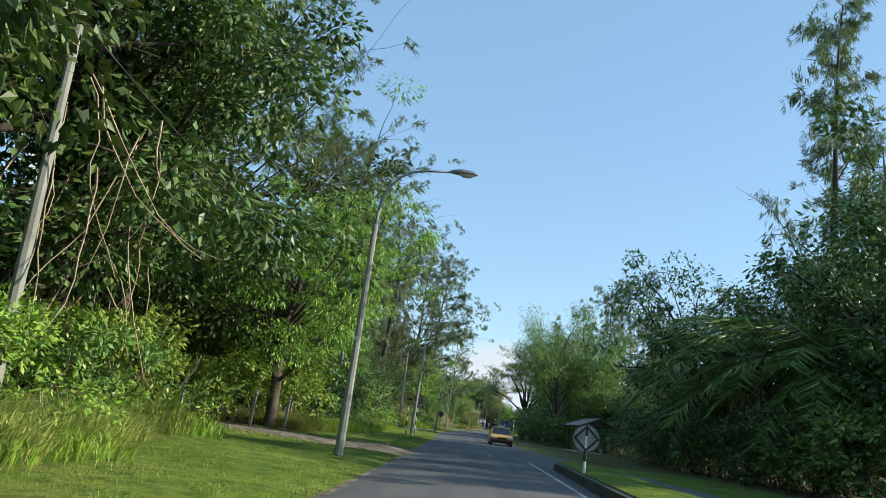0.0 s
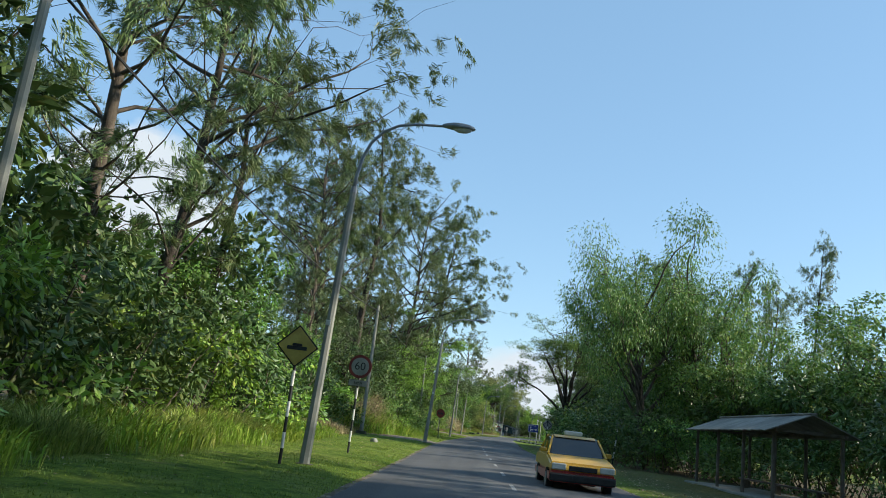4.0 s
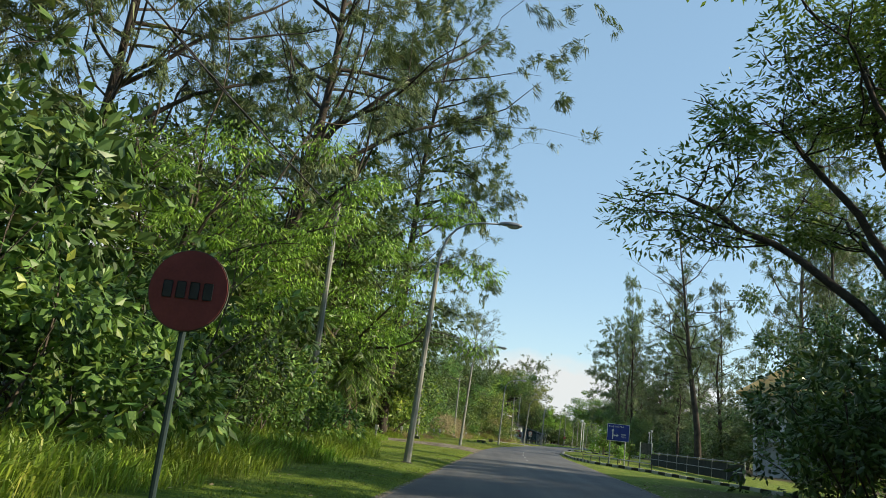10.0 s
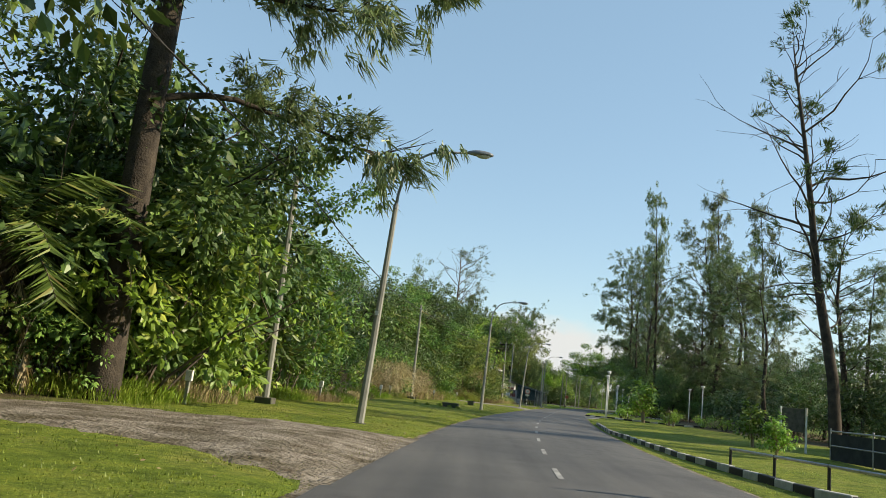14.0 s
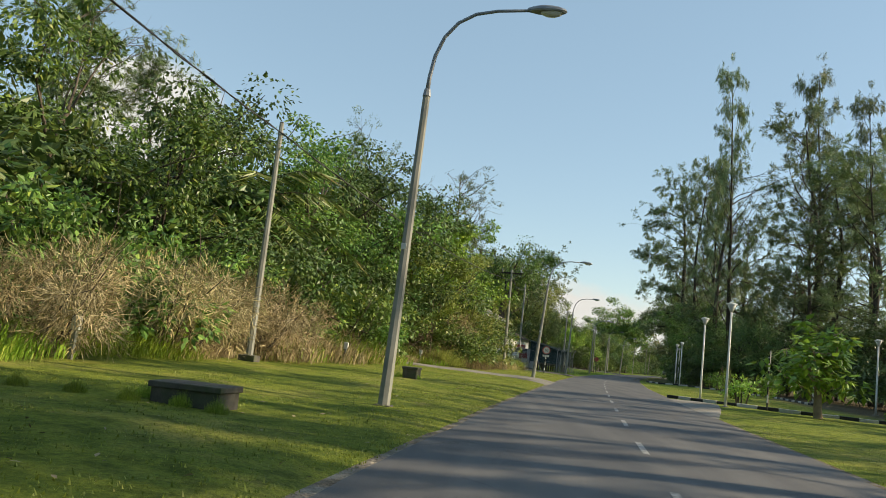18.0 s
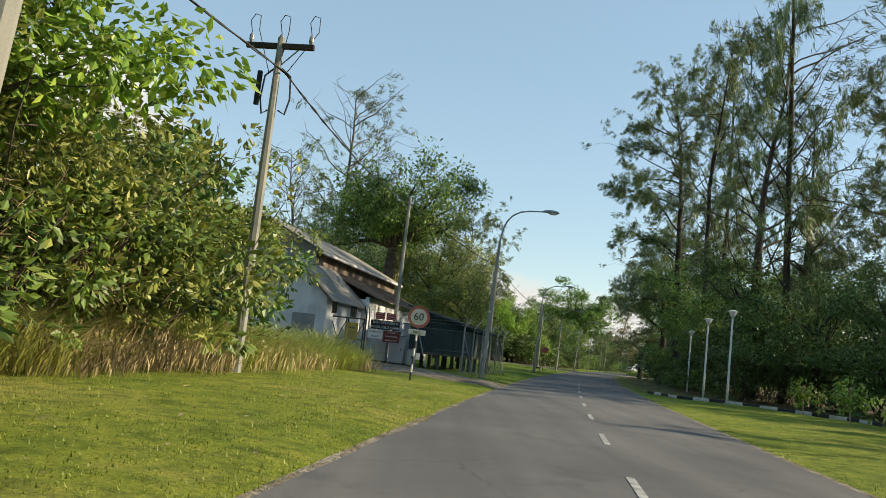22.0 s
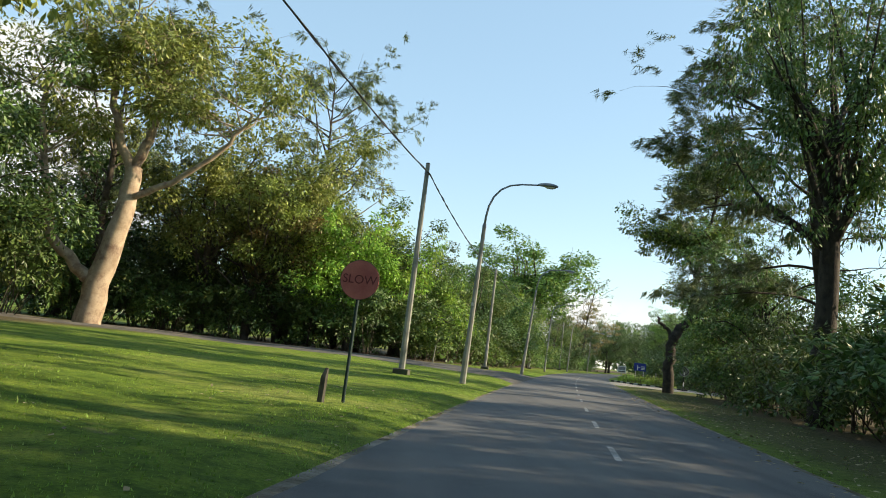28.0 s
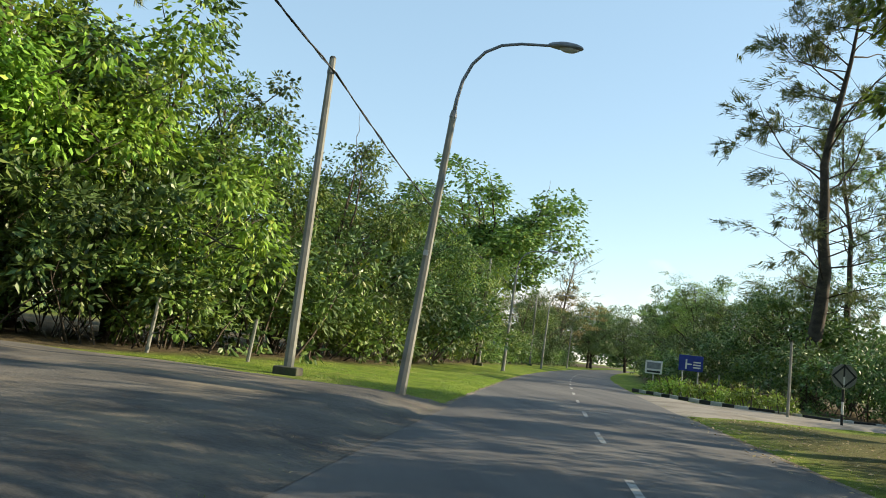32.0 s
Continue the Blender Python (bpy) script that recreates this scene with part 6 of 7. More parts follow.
# ---------------------------------------------------------------- drives and side roads
def side_strip(name, near, far, material, label, category="driveway", lift=0.012):
    """A surface that leaves the road: near and far edge as (y, d) from the road outwards."""
    n, cols = 44, 10
    def along(p, s):
        dd = np.array([q[1] for q in p], float)
        yy = np.array([q[0] for q in p], float)
        t = np.linspace(0, 1, len(p))
        return np.interp(s, t, yy), np.interp(s, t, dd)
    rg = np.random.RandomState(int(near[0][0] * 10) % 9999)
    v = []
    for i in range(n + 1):
        s = i / n
        (ya, da), (yb, db) = along(near, s), along(far, s)
        ya, yb = ya + rg.uniform(-0.16, 0.16), yb + rg.uniform(-0.16, 0.16)
        for j in range(cols + 1):
            u = j / cols
            y, d = ya + (yb - ya) * u, da + (db - da) * u
            off = -d - 2.0 if d < 0 else d - float(right_edge(y))
            z = float(ground_z(y, d)) + lift + 0.045 * min(1, 4 * u * (1 - u) * 2) * min(1, max(0, off / 1.4))
            if j in (0, cols):
                z -= 0.05
            if -3.3 < d < -1.7:
                z = max(z, -0.012 if 0 < j < cols else -0.05)
            v.append((float(line_x(y)) + d, y, z))
    k = cols + 1
    f = [(i * k + j, i * k + j + 1, (i + 1) * k + j + 1, (i + 1) * k + j) for i in range(n) for j in range(cols)]
    return tagged(new(name, mesh_of(name, v, f, material, True)), label, category, kind="structure")


side_strip("dirt_drive", [(27.6, -1.95), (28.2, -5.2), (30.0, -9), (30.5, -16)], [(35.2, -1.95), (33.4, -5), (33.2, -9), (33.5, -16)], M_DIRT, "dirt track strewn with leaves leaving the road")
side_strip("dirt_drive", [(92.6, -1.95), (94.0, -4.2), (96.5, -8), (97.5, -12)], [(99.3, -1.95), (99.5, -4.5), (99.7, -8), (100.5, -12)], M_DIRT, "sandy dirt apron around a lamp post")
side_strip("dirt_drive", [(158.8, -1.95), (161.4, -4.8), (162.3, -8), (160.0, -14)], [(171.5, -1.95), (169.6, -4.2), (168.6, -8), (164.5, -14)], M_DIRT, "wide brown dirt drive between lawns")
side_strip("concrete_drive", [(238.6, -1.95), (244.6, -4.6), (244.6, -8.5), (243.4, -14)], [(248.4, -1.95), (249.0, -5.5), (248.8, -10), (247.5, -14)], M_OLDPAVE, "old grey concrete drive crossing the lawn")
side_strip("dirt_yard", [(275.6, -1.95), (276.4, -4.5), (279.0, -8), (281.0, -17)], [(280.6, -1.95), (281.6, -4), (287.0, -7), (290.5, -17)], M_DIRT, "rutted dirt yard before the gate")
side_strip("side_road", [(357.0, -1.95), (365.8, -4.0), (369.0, -12), (367.0, -46)], [(381.5, -1.95), (381.0, -5.0), (382.6, -12), (379.0, -46)], M_SIDE, "worn asphalt side road with broken surface", "road", 0.02)
side_strip("side_road", [(219.5, 4.2), (224.0, 4.9), (229.0, 5.6)], [(240.0, 4.2), (237.5, 5.2), (234.0, 6.2)], M_OLDPAVE, "small worn paved apron beside the road", "road", 0.02)
side_strip("side_road", [(384.5, 4.2), (387.0, 8), (387.5, 14), (386, 26)], [(403.0, 4.2), (395.0, 8), (391.5, 14), (391, 26)], M_OLDPAVE, "paved side road beside a planted bed", "road", 0.02)


# ---------------------------------------------------------------- kerbs
def kerb_line(pts, label, h=0.16, w=0.16, piece=0.9):
    t = tagged(new("kerb"), label, "kerb", kind="structure")
    P = [Vector((float(line_x(y)) + d, y, float(ground_z(y, d)))) for y, d in pts]
    n = 0
    mesh_w = mesh_k = None
    for a, b in zip(P, P[1:]):
        length = (b - a).length
        cnt = max(1, round(length / piece))
        yaw = math.atan2(b.y - a.y, b.x - a.x)
        for i in range(cnt):
            if mesh_w is None:
                for nm in (0, 1):
                    bm = boxed(-piece / 2 + 0.012, piece / 2 - 0.012, -w / 2, w / 2, -0.12, h, 0.022)
                    me = bpy.data.meshes.new("kerb_stone")
                    bm.to_mesh(me)
                    bm.free()
                    me.materials.append(M_KERBWHITE if nm else M_BLACK)
                    if nm:
                        mesh_w = me
                    else:
                        mesh_k = me
            ob = new("kerb_stone", mesh_w if n % 2 else mesh_k)
            ob.parent = t
            ob.matrix_basis = Matrix.Translation(a.lerp(b, (i + 0.5) / cnt)) @ pose(0, 0, 0, random.uniform(-1, 1), random.uniform(-1, 1), math.degrees(yaw)) @ Matrix.Diagonal((length / cnt / piece, 1, random.uniform(0.9, 1.05), 1))
            n += 1
    return t


kerb_line([(142, 12.2), (150, 10.2), (157, 8.4), (165, 5.8), (174, 5.15), (190, 4.6), (204, 4.7)], "black and white painted kerb along the verge")
kerb_line([(233.0, 16.0), (233.4, 13.3), (234.0, 10.0), (236.3, 6.5), (239.6, 4.4)], "black and white painted kerb round a lawn")
kerb_line([(292, 5.2), (288, 6.4), (286.8, 8.8), (284.3, 11.8), (281.5, 13.4), (277.5, 14.8), (268, 16), (258, 16.6)], "black and white painted kerb at a side entrance")
kerb_line([(404.5, 4.6), (399, 6.4), (394, 8.6), (392, 11.5), (391.6, 16)], "black and white painted kerb of a planted bed")

# traffic island at the start
isl = thing("traffic_island", "long narrow traffic island with black kerb and grass top", "traffic island")
tagged(isl, kind="structure")
def island_d(y):
    return float(np.interp(y, [-40, 18, 30, 33], [3.0, 3.05, 3.2, 4.0])), float(np.interp(y, [-40, 18, 30, 33], [5.2, 5.2, 5.0, 4.3]))
ysl = np.concatenate([np.arange(-40, 30, 2.0), [30, 31, 32, 32.6, 33]])
v, f = [], []
for y in ysl:
    a, b = island_d(y)
    for d, z in ((a, -0.06), (a + 0.03, 0.26), (a + 0.2, 0.3), (b - 0.2, 0.3), (b - 0.03, 0.26), (b, -0.06)):
        v.append((float(line_x(y)) + d, y, z))
for i in range(len(ysl) - 1):
    f += [(i * 6 + j, i * 6 + j + 1, i * 6 + j + 7, i * 6 + j + 6) for j in range(5)]
f.append(tuple(range(len(v) - 6, len(v))))
mesh_part("kerb", mesh_of("kerb", v, f, M_DARKCONC), isl, "black weathered kerb")
v, f = [], []
for y in ysl[:-1]:
    a, b = island_d(y)
    for k in range(5):
        v.append((float(line_x(y)) + a + 0.16 + (b - a - 0.32) * k / 4, y, 0.305 + 0.04 * math.sin(k * math.pi / 4)))
for i in range(len(ysl) - 2):
    f += [(i * 5 + j, i * 5 + j + 1, i * 5 + j + 6, i * 5 + j + 5) for j in range(4)]
mesh_part("grass_top", mesh_of("grass_top", v, f, M_GROUND), isl, "dry grass top")


# ---------------------------------------------------------------- bus shelter
sh = thing("bus_shelter", "open roadside shelter with sheet roof on thin timber posts", "shelter", "", at(71.0, 10.95, 0, 0))
for y in (-4.3, -1.45, 1.45, 4.3):
    for x in (-1.1, 1.1):
        part("post", boxed(x - 0.05, x + 0.05, y - 0.05, y + 0.05, -0.1, 2.25, 0.01), M_WOOD, sh)
for s in (-1, 1):
    bm = bmesh.new()
    n = 26
    for i in range(n):
        y0, y1 = -4.7 + 9.4 * i / n, -4.7 + 9.4 * (i + 1) / n
        z = 0.02 * (i % 2)
        vs = [bm.verts.new((0, y0, 2.85 + z)), bm.verts.new((0, y1, 2.85 + 0.02 - z)), bm.verts.new((s * 1.55, y1, 2.2 + 0.02 - z)), bm.verts.new((s * 1.55, y0, 2.2 + z))]
        bm.faces.new(vs if s < 0 else vs[::-1])
    bmesh.ops.remove_doubles(bm, verts=bm.verts, dist=0.001)
    bmesh.ops.solidify(bm, geom=bm.faces[:], thickness=0.03)
    part("roof_sheet", bm, M_ROOFGREY, sh)
part("ridge_cap", boxed(-0.12, 0.12, -4.7, 4.7, 2.84, 2.9, 0.02), M_ROOFGREY, sh)
part("beam", boxed(-1.15, -1.05, -4.6, 4.6, 2.2, 2.32), M_WOOD, sh)
part("beam", boxed(1.05, 1.15, -4.6, 4.6, 2.2, 2.32), M_WOOD, sh)
for y in (-4.3, 0, 4.3):
    part("tie_beam", boxed(-1.1, 1.1, y - 0.04, y + 0.04, 2.22, 2.32), M_WOOD, sh)
part("bench", boxed(0.5, 0.9, -3.8, 3.8, 0.4, 0.46, 0.01), M_WOOD, sh)
for y in (-3.5, 0, 3.5):
    part("bench_leg", boxed(0.62, 0.78, y - 0.06, y + 0.06, -0.1, 0.41), M_WOOD, sh)
part("floor_slab", boxed(-1.5, 1.5, -4.7, 4.7, -0.12, 0.07, 0.03), M_CONC, sh)


# ---------------------------------------------------------------- substation
def prism_roof(bm, x0, x1, xr, ze, zr, y0, y1, t=0.09, over=0.35):
    """Two roof slopes from the eaves x0, x1 up to the ridge xr."""
    for xa in (x0, x1):
        k = (zr - ze) / (xr - xa)
        xo = xa + (over if xa > xr else -over)
        zo = ze + k * (xo - xa)
        vs = []
        for y in (y0 - over, y1 + over):
            vs += [bm.verts.new((xo, y, zo)), bm.verts.new((xr, y, zr)), bm.verts.new((xr, y, zr + t)), bm.verts.new((xo, y, zo + t))]
        a, b = vs[:4], vs[4:]
        bm.faces.new(a)
        bm.faces.new(b[::-1])
        for i in range(4):
            bm.faces.new((a[i], b[i], b[(i + 1) % 4], a[(i + 1) % 4]))
    bmesh.ops.recalc_face_normals(bm, faces=bm.faces[:])
    return bm


def gable_wall(y, x0, x1, xr, ze, zr, t=0.2):
    bm = bmesh.new()
    pts = [(x0, -0.3), (x1, -0.3), (x1, ze), (xr, zr), (x0, ze)]
    a = [bm.verts.new((x, y, z)) for x, z in pts]
    b = [bm.verts.new((x, y + t, z)) for x, z in pts]
    bm.faces.new(a)
    bm.faces.new(b[::-1])
    for i in range(5):
        bm.faces.new((a[i], b[i], b[(i + 1) % 5], a[(i + 1) % 5]))
    bmesh.ops.recalc_face_normals(bm, faces=bm.faces[:])
    return bm


SUB = at(285, -13.7, -0.25)            # gable of the small house, turned with the road
house = thing("transformer_house", "small whitewashed gabled substation house with grey sheet roof", "building", "", SUB)
part("gable_wall", gable_wall(0, -1.75, 1.9, 0.05, 3.35, 5.0), M_WALLWHITE, house)
part("gable_wall", gable_wall(6.4, -1.75, 1.9, 0.05, 3.35, 5.0), M_WALLWHITE, house)
part("side_wall", boxed(1.7, 1.9, 0.2, 6.4, -0.3, 3.35), M_WALLWHITE, house)
part("side_wall", boxed(-1.75, -1.55, 0.2, 6.4, -0.3, 3.35), M_WALLWHITE, house)
part("roof", prism_roof(bmesh.new(), -1.75, 1.9, 0.05, 3.35, 5.0, 0, 6.6), M_ROOFGREY, house)
for y in np.arange(-0.25, 6.9, 0.28):
    for s in (-1, 1):
        part("roof_rib", tubed([(0.05, y, 5.095), (0.075 + s * 2.12, y, 5.095 - 0.9 * 2.12)], 0.012, 4), M_ROOFGREY, house)
for y0, n in ((1.0, 2), (4.4, 3)):
    for k in range(n):
        win = part("window", boxed(1.86, 1.92, y0 + k * 0.42, y0 + k * 0.42 + 0.36, 2.5, 3.1, 0.01), M_CARGLASS, house, "small dark window")
        part("window_frame", boxed(1.89, 1.93, y0 + k * 0.42 - 0.03, y0 + k * 0.42, 2.46, 3.14), M_WOOD, win)
part("vent_slot", boxed(-0.35, -0.1, -0.03, 0.02, 4.15, 4.22), M_BLACK, house)
part("vent_slot", boxed(0.0, 0.3, -0.03, 0.02, 4.13, 4.2), M_BLACK, house)
door = part("door", boxed(0.2, 1.4, -0.04, 0.02, -0.2, 2.3, 0.02), M_WALLGREY, house, "pale double door in the gable")
part("door_handle", boxed(0.76, 0.84, -0.08, -0.03, 1.0, 1.1), M_BLACK, door)
for x0, x1, z0, z1 in ((0.1, 1.5, 2.3, 2.4), (0.1, 0.2, -0.2, 2.3), (1.4, 1.5, -0.2, 2.3)):
    part("door_frame", boxed(x0, x1, -0.06, 0.02, z0, z1), M_WALLWHITE, house)
part("barge_board", tubed([(-2.15, -0.36, 3.02), (0.05, -0.36, 5.02)], 0.07, 4), M_WOOD, house)
part("barge_board", tubed([(2.3, -0.36, 3.02), (0.05, -0.36, 5.02)], 0.07, 4), M_WOOD, house)

hall = thing("power_hall", "large grey rendered hall with low gabled roof and rusted lean-to", "building", "", at(292, -19, -0.25))
part("gable_wall", gable_wall(0, -4.3, 4.1, 0, 6.25, 8.2, 0.25), M_WALLGREY, hall)
part("gable_wall", gable_wall(20, -4.3, 4.1, 0, 6.25, 8.2, 0.25), M_WALLGREY, hall)
part("side_wall", boxed(-4.3, -4.05, 0.25, 20, -0.3, 6.25), M_WALLGREY, hall)
part("side_wall", boxed(3.85, 4.1, 0.25, 20, -0.3, 6.25), M_ROOFRUST, hall, "dark brown clad upper wall")
part("roof", prism_roof(bmesh.new(), -4.3, 4.1, 0, 6.25, 8.2, 0, 20.2, 0.12, 0.5), M_ROOFGREY, hall)
bm = bmesh.new()
vs = [bm.verts.new(p) for p in ((4.1, 0.3, 5.3), (4.1, 19.5, 5.3), (8.0, 19.5, 3.7), (8.0, 0.3, 3.7))]
bm.faces.new(vs[::-1])
bmesh.ops.solidify(bm, geom=bm.faces[:], thickness=0.07)
lean_to = part("lean_to_roof", bm, M_ROOFRUST, hall, "rusted corrugated lean-to roof")
for y in np.arange(0.5, 19.5, 0.5):
    part("roof_rib", tubed([(4.1, y, 5.33), (8.02, y, 3.73)], 0.025, 4), M_ROOFRUST, lean_to)
part("lean_to_wall", boxed(7.3, 7.5, 0.4, 19.4, -0.3, 3.75), M_WALLWHITE, hall)
part("lean_to_wall", boxed(4.1, 7.3, 0.4, 0.6, -0.3, 3.6), M_WALLWHITE, hall)
part("barge_board", tubed([(-4.85, -0.52, 6.05), (0, -0.52, 8.28)], 0.1, 4), M_WOOD, hall)
part("barge_board", tubed([(4.65, -0.52, 6.05), (0, -0.52, 8.28)], 0.1, 4), M_WOOD, hall)
part("gutter", tubed([(4.62, -0.4, 6.0), (4.62, 20.6, 6.0)], 0.09, 6), M_WALLWHITE, hall, "pale rain gutter")
for z0, x in ((2.0, -2.2), (2.0, 1.2)):
    part("wall_patch", boxed(x - 0.7, x + 0.7, -0.012, 0.02, z0 + 1.2, z0 + 2.0), M_WALLGREY, hall)
part("pipe", tubed([(-3.5, -0.05, 0), (-3.5, -0.05, 2.6)], 0.05, 6), M_GALV, hall)

# green shed on stilts
shed = thing("stilt_shed", "dark green timber shed on short stilts behind a wire fence", "shed", "", at(291.6, -6.35, 0, -2))
L, W = 4.3, 1.6                        # half its length and width; the roof falls towards the road
part("floor", boxed(-W, W, -L, L, 0.72, 0.84), M_WOOD, shed)
for y in (-4.0, -2.0, 0, 2.0, 4.0):
    for x in (-1.35, 0, 1.35):
        part("stilt", boxed(x - 0.09, x + 0.09, y - 0.09, y + 0.09, -0.2, 0.73, 0.02), M_DARKCONC, shed)
for y0 in (-L, L - 0.07):
    for k in range(4):
        xa, xb = -W + 0.8 * k + 0.008, -W + 0.8 * (k + 1) - 0.008
        za, zb = 3.16 - 0.8 * (xa + W) / (2 * W), 3.16 - 0.8 * (xb + W) / (2 * W)
        bm = bmesh.new()
        ring = [[bm.verts.new((x, y, z)) for x, z in ((xa, 0.74), (xb, 0.74), (xb, zb), (xa, za))] for y in (y0, y0 + 0.07)]
        bm.faces.new(ring[0])
        bm.faces.new(ring[1][::-1])
        for i in range(4):
            bm.faces.new((ring[0][i], ring[1][i], ring[1][(i + 1) % 4], ring[0][(i + 1) % 4]))
        bmesh.ops.recalc_face_normals(bm, faces=bm.faces[:])
        part("end_panel", bm, M_DARKGREEN, shed)
part("back_wall", boxed(-W, -W + 0.08, -L + 0.08, L - 0.08, 0.84, 3.14), M_DARKGREEN, shed)
for k in range(8):
    y0 = -L + 0.09 + 1.055 * k
    m = M_DARKGREEN if k in (0, 1, 3) else M_SHEDPANEL if k > 4 else M_SHEDGREEN
    if k != 1:
        part("wall_panel", boxed(W - 0.08, W - (0.0 if k % 2 else 0.014), y0 + 0.015, y0 + 1.035, 0.78, 2.3), m, shed, "pale weathered panel" if k > 4 else "")
    part("batten", boxed(W - 0.05, W + 0.03, y0 - 0.03, y0 + 0.03, 0.74, 2.34), M_DARKGREEN, shed)
part("opening_rail", boxed(W - 0.06, W - 0.01, -L + 1.16, -L + 2.18, 1.75, 1.83), M_SHEDPANEL, shed, "pale rail across an open bay")
part("opening_board", boxed(W - 0.08, W - 0.02, -L + 1.16, -L + 2.18, 0.78, 1.3), M_DARKGREEN, shed)
bm = bmesh.new()
n = 56
for i in range(n + 1):
    y = -L - 0.35 + (2 * L + 0.7) * i / n
    z = 0.03 * (i % 2)
    bm.verts.new((-W - 0.2, y, 3.25 + z))
    bm.verts.new((W + 0.35, y, 2.3 + z))
bm.verts.ensure_lookup_table()
for i in range(n):
    bm.faces.new([bm.verts[j] for j in (2 * i, 2 * i + 1, 2 * i + 3, 2 * i + 2)])
bmesh.ops.solidify(bm, geom=bm.faces[:], thickness=0.03)
part("roof_sheet", bm, M_DARKGREEN, shed, "dark corrugated roof sheet")
part("fascia", boxed(W + 0.28, W + 0.33, -L - 0.35, L + 0.35, 2.16, 2.28), M_DARKGREEN, shed)
for y0, y1 in ((-L - 0.3, -L - 0.26), (L + 0.26, L + 0.3)):
    part("verge_board", tubed([(-W - 0.18, y0, 3.2), (W + 0.32, y0, 2.25)], 0.05, 4), M_DARKGREEN, shed)


# fence of the yard
def fence_run(a, b, n, label):
    """A chain-link run between two ground points, with cranked posts and three barbed wires."""
    A, B = at(*a).translation, at(*b).translation
    yaw = math.degrees(math.atan2((B - A).y, (B - A).x))
    ln = (B - A).length
    t = thing("chain_link_fence", label, "fence", "yard fence", Matrix.Translation(A) @ pose(0, 0, 0, 0, 0, yaw))
    for i in range(n + 1):
        x = ln * i / n
        part("post", tubed([(x, 0, -0.2), (x, 0, 2.3), (x + 0.12, -0.28, 2.8)], [0.042, 0.038, 0.03], 6), M_LAMPGREY, t)
        if i % 2 == 0:
            part("strut", tubed([(x + 0.05, 0, 1.9), (x + 0.7, -0.5, -0.05)], 0.024, 6), M_LAMPGREY, t)
    for k in range(3):
        part("barbed_wire", tubed([(0, -0.07 - 0.1 * k, 2.4 + 0.15 * k), (ln, -0.07 - 0.1 * k, 2.4 + 0.15 * k)], 0.005, 4), M_GALV, t)
    for z in (0.1, 1.1, 2.1):
        part("line_wire", tubed([(0, 0, z), (ln, 0, z)], 0.005, 4), M_GALV, t)
    v, f = [], []
    step, h = 0.14, 2.1
    def wire(x0, z0, x1, z1):
        r = 0.0019
        i = len(v)
        v.extend([(x0 - r, 0, z0), (x0 + r, 0, z0), (x1 + r, 0, z1), (x1 - r, 0, z1), (x0, r, z0), (x0, -r, z0), (x1, -r, z1), (x1, r, z1)])
        f.extend([(i, i + 1, i + 2, i + 3), (i + 4, i + 5, i + 6, i + 7)])
    x = -h
    while x < ln:
        for s in (1, -1):
            xa, za, xb, zb = x, 0.0, x + h, h
            if xa < 0:
                za, xa = za + (0 - xa), 0.0
            if xb > ln:
                zb, xb = zb - (xb - ln), ln
            if zb - za > 0.05:
                if s > 0:
                    wire(xa, za, xb, zb)
                else:
                    wire(xa, h - za, xb, h - zb)
        x += step
    tagged(mesh_part("mesh_wire", mesh_of("mesh_wire", v, f, M_LAMPGREY), t), kind="stuff")
    return t


fence_run((284.4, -4.75), (296.8, -4.0), 5, "chain-link fence with concrete posts and barbed wire before the shed")
fence_run((285.95, -9.9), (284.6, -7.1), 1, "chain-link fence panel carrying warning boards")
fence_run((284.6, -7.1), (284.4, -4.75), 1, "chain-link fence panel before the end of the shed")
fence_run((285.3, -15.5), (285.6, -12.0), 1, "chain-link fence panel beside the gate")

gate = thing("yard_gate", "dark steel double gate with diagonal braces and mesh", "gate", "", at(285.8, -10.95))
for s, x0, x1 in ((0, -0.9, -0.02), (1, 0.02, 0.9)):
    leaf = part("gate_leaf", boxed(x0, x0 + 0.06, -0.03, 0.03, 0.1, 2.2), M_BLACK, gate)
    for a, b in (((x1 - 0.06, 0.1), (x1, 2.2)), ((x0, 0.1), (x1, 0.16)), ((x0, 2.14), (x1, 2.2)), ((x0, 1.08), (x1, 1.13))):
        part("bar", boxed(a[0], b[0], -0.025, 0.025, a[1], b[1]), M_BLACK, leaf)
    part("brace", tubed([(x0 + 0.03, 0, 0.15), (x1 - 0.03, 0, 2.05)], 0.022, 5), M_BLACK, leaf)
    part("brace", tubed([(x1 - 0.03, 0, 0.15), (x0 + 0.03, 0, 2.05)], 0.022, 5), M_BLACK, leaf)
for x in (-0.97, 0.97):
    part("gate_post", tubed([(x, 0, -0.2), (x, 0, 2.3), (x - 0.12, -0.1, 2.85)], [0.05, 0.045, 0.035], 6), M_BLACK, gate)
plate = part("notice", boxed(-0.05, 0.6, -0.05, -0.035, 1.05, 1.95, 0.01), M_YELLOW, gate, "ochre warning plate")
for k in range(4):
    part("illegible_line", boxed(0.08, 0.47, -0.056, -0.051, 1.14 + 0.1 * k, 1.175 + 0.1 * k), M_ROOFRUST, plate)
part("illegible_line", boxed(0.1, 0.45, -0.056, -0.051, 1.64, 1.72), M_ROOFRUST, plate)


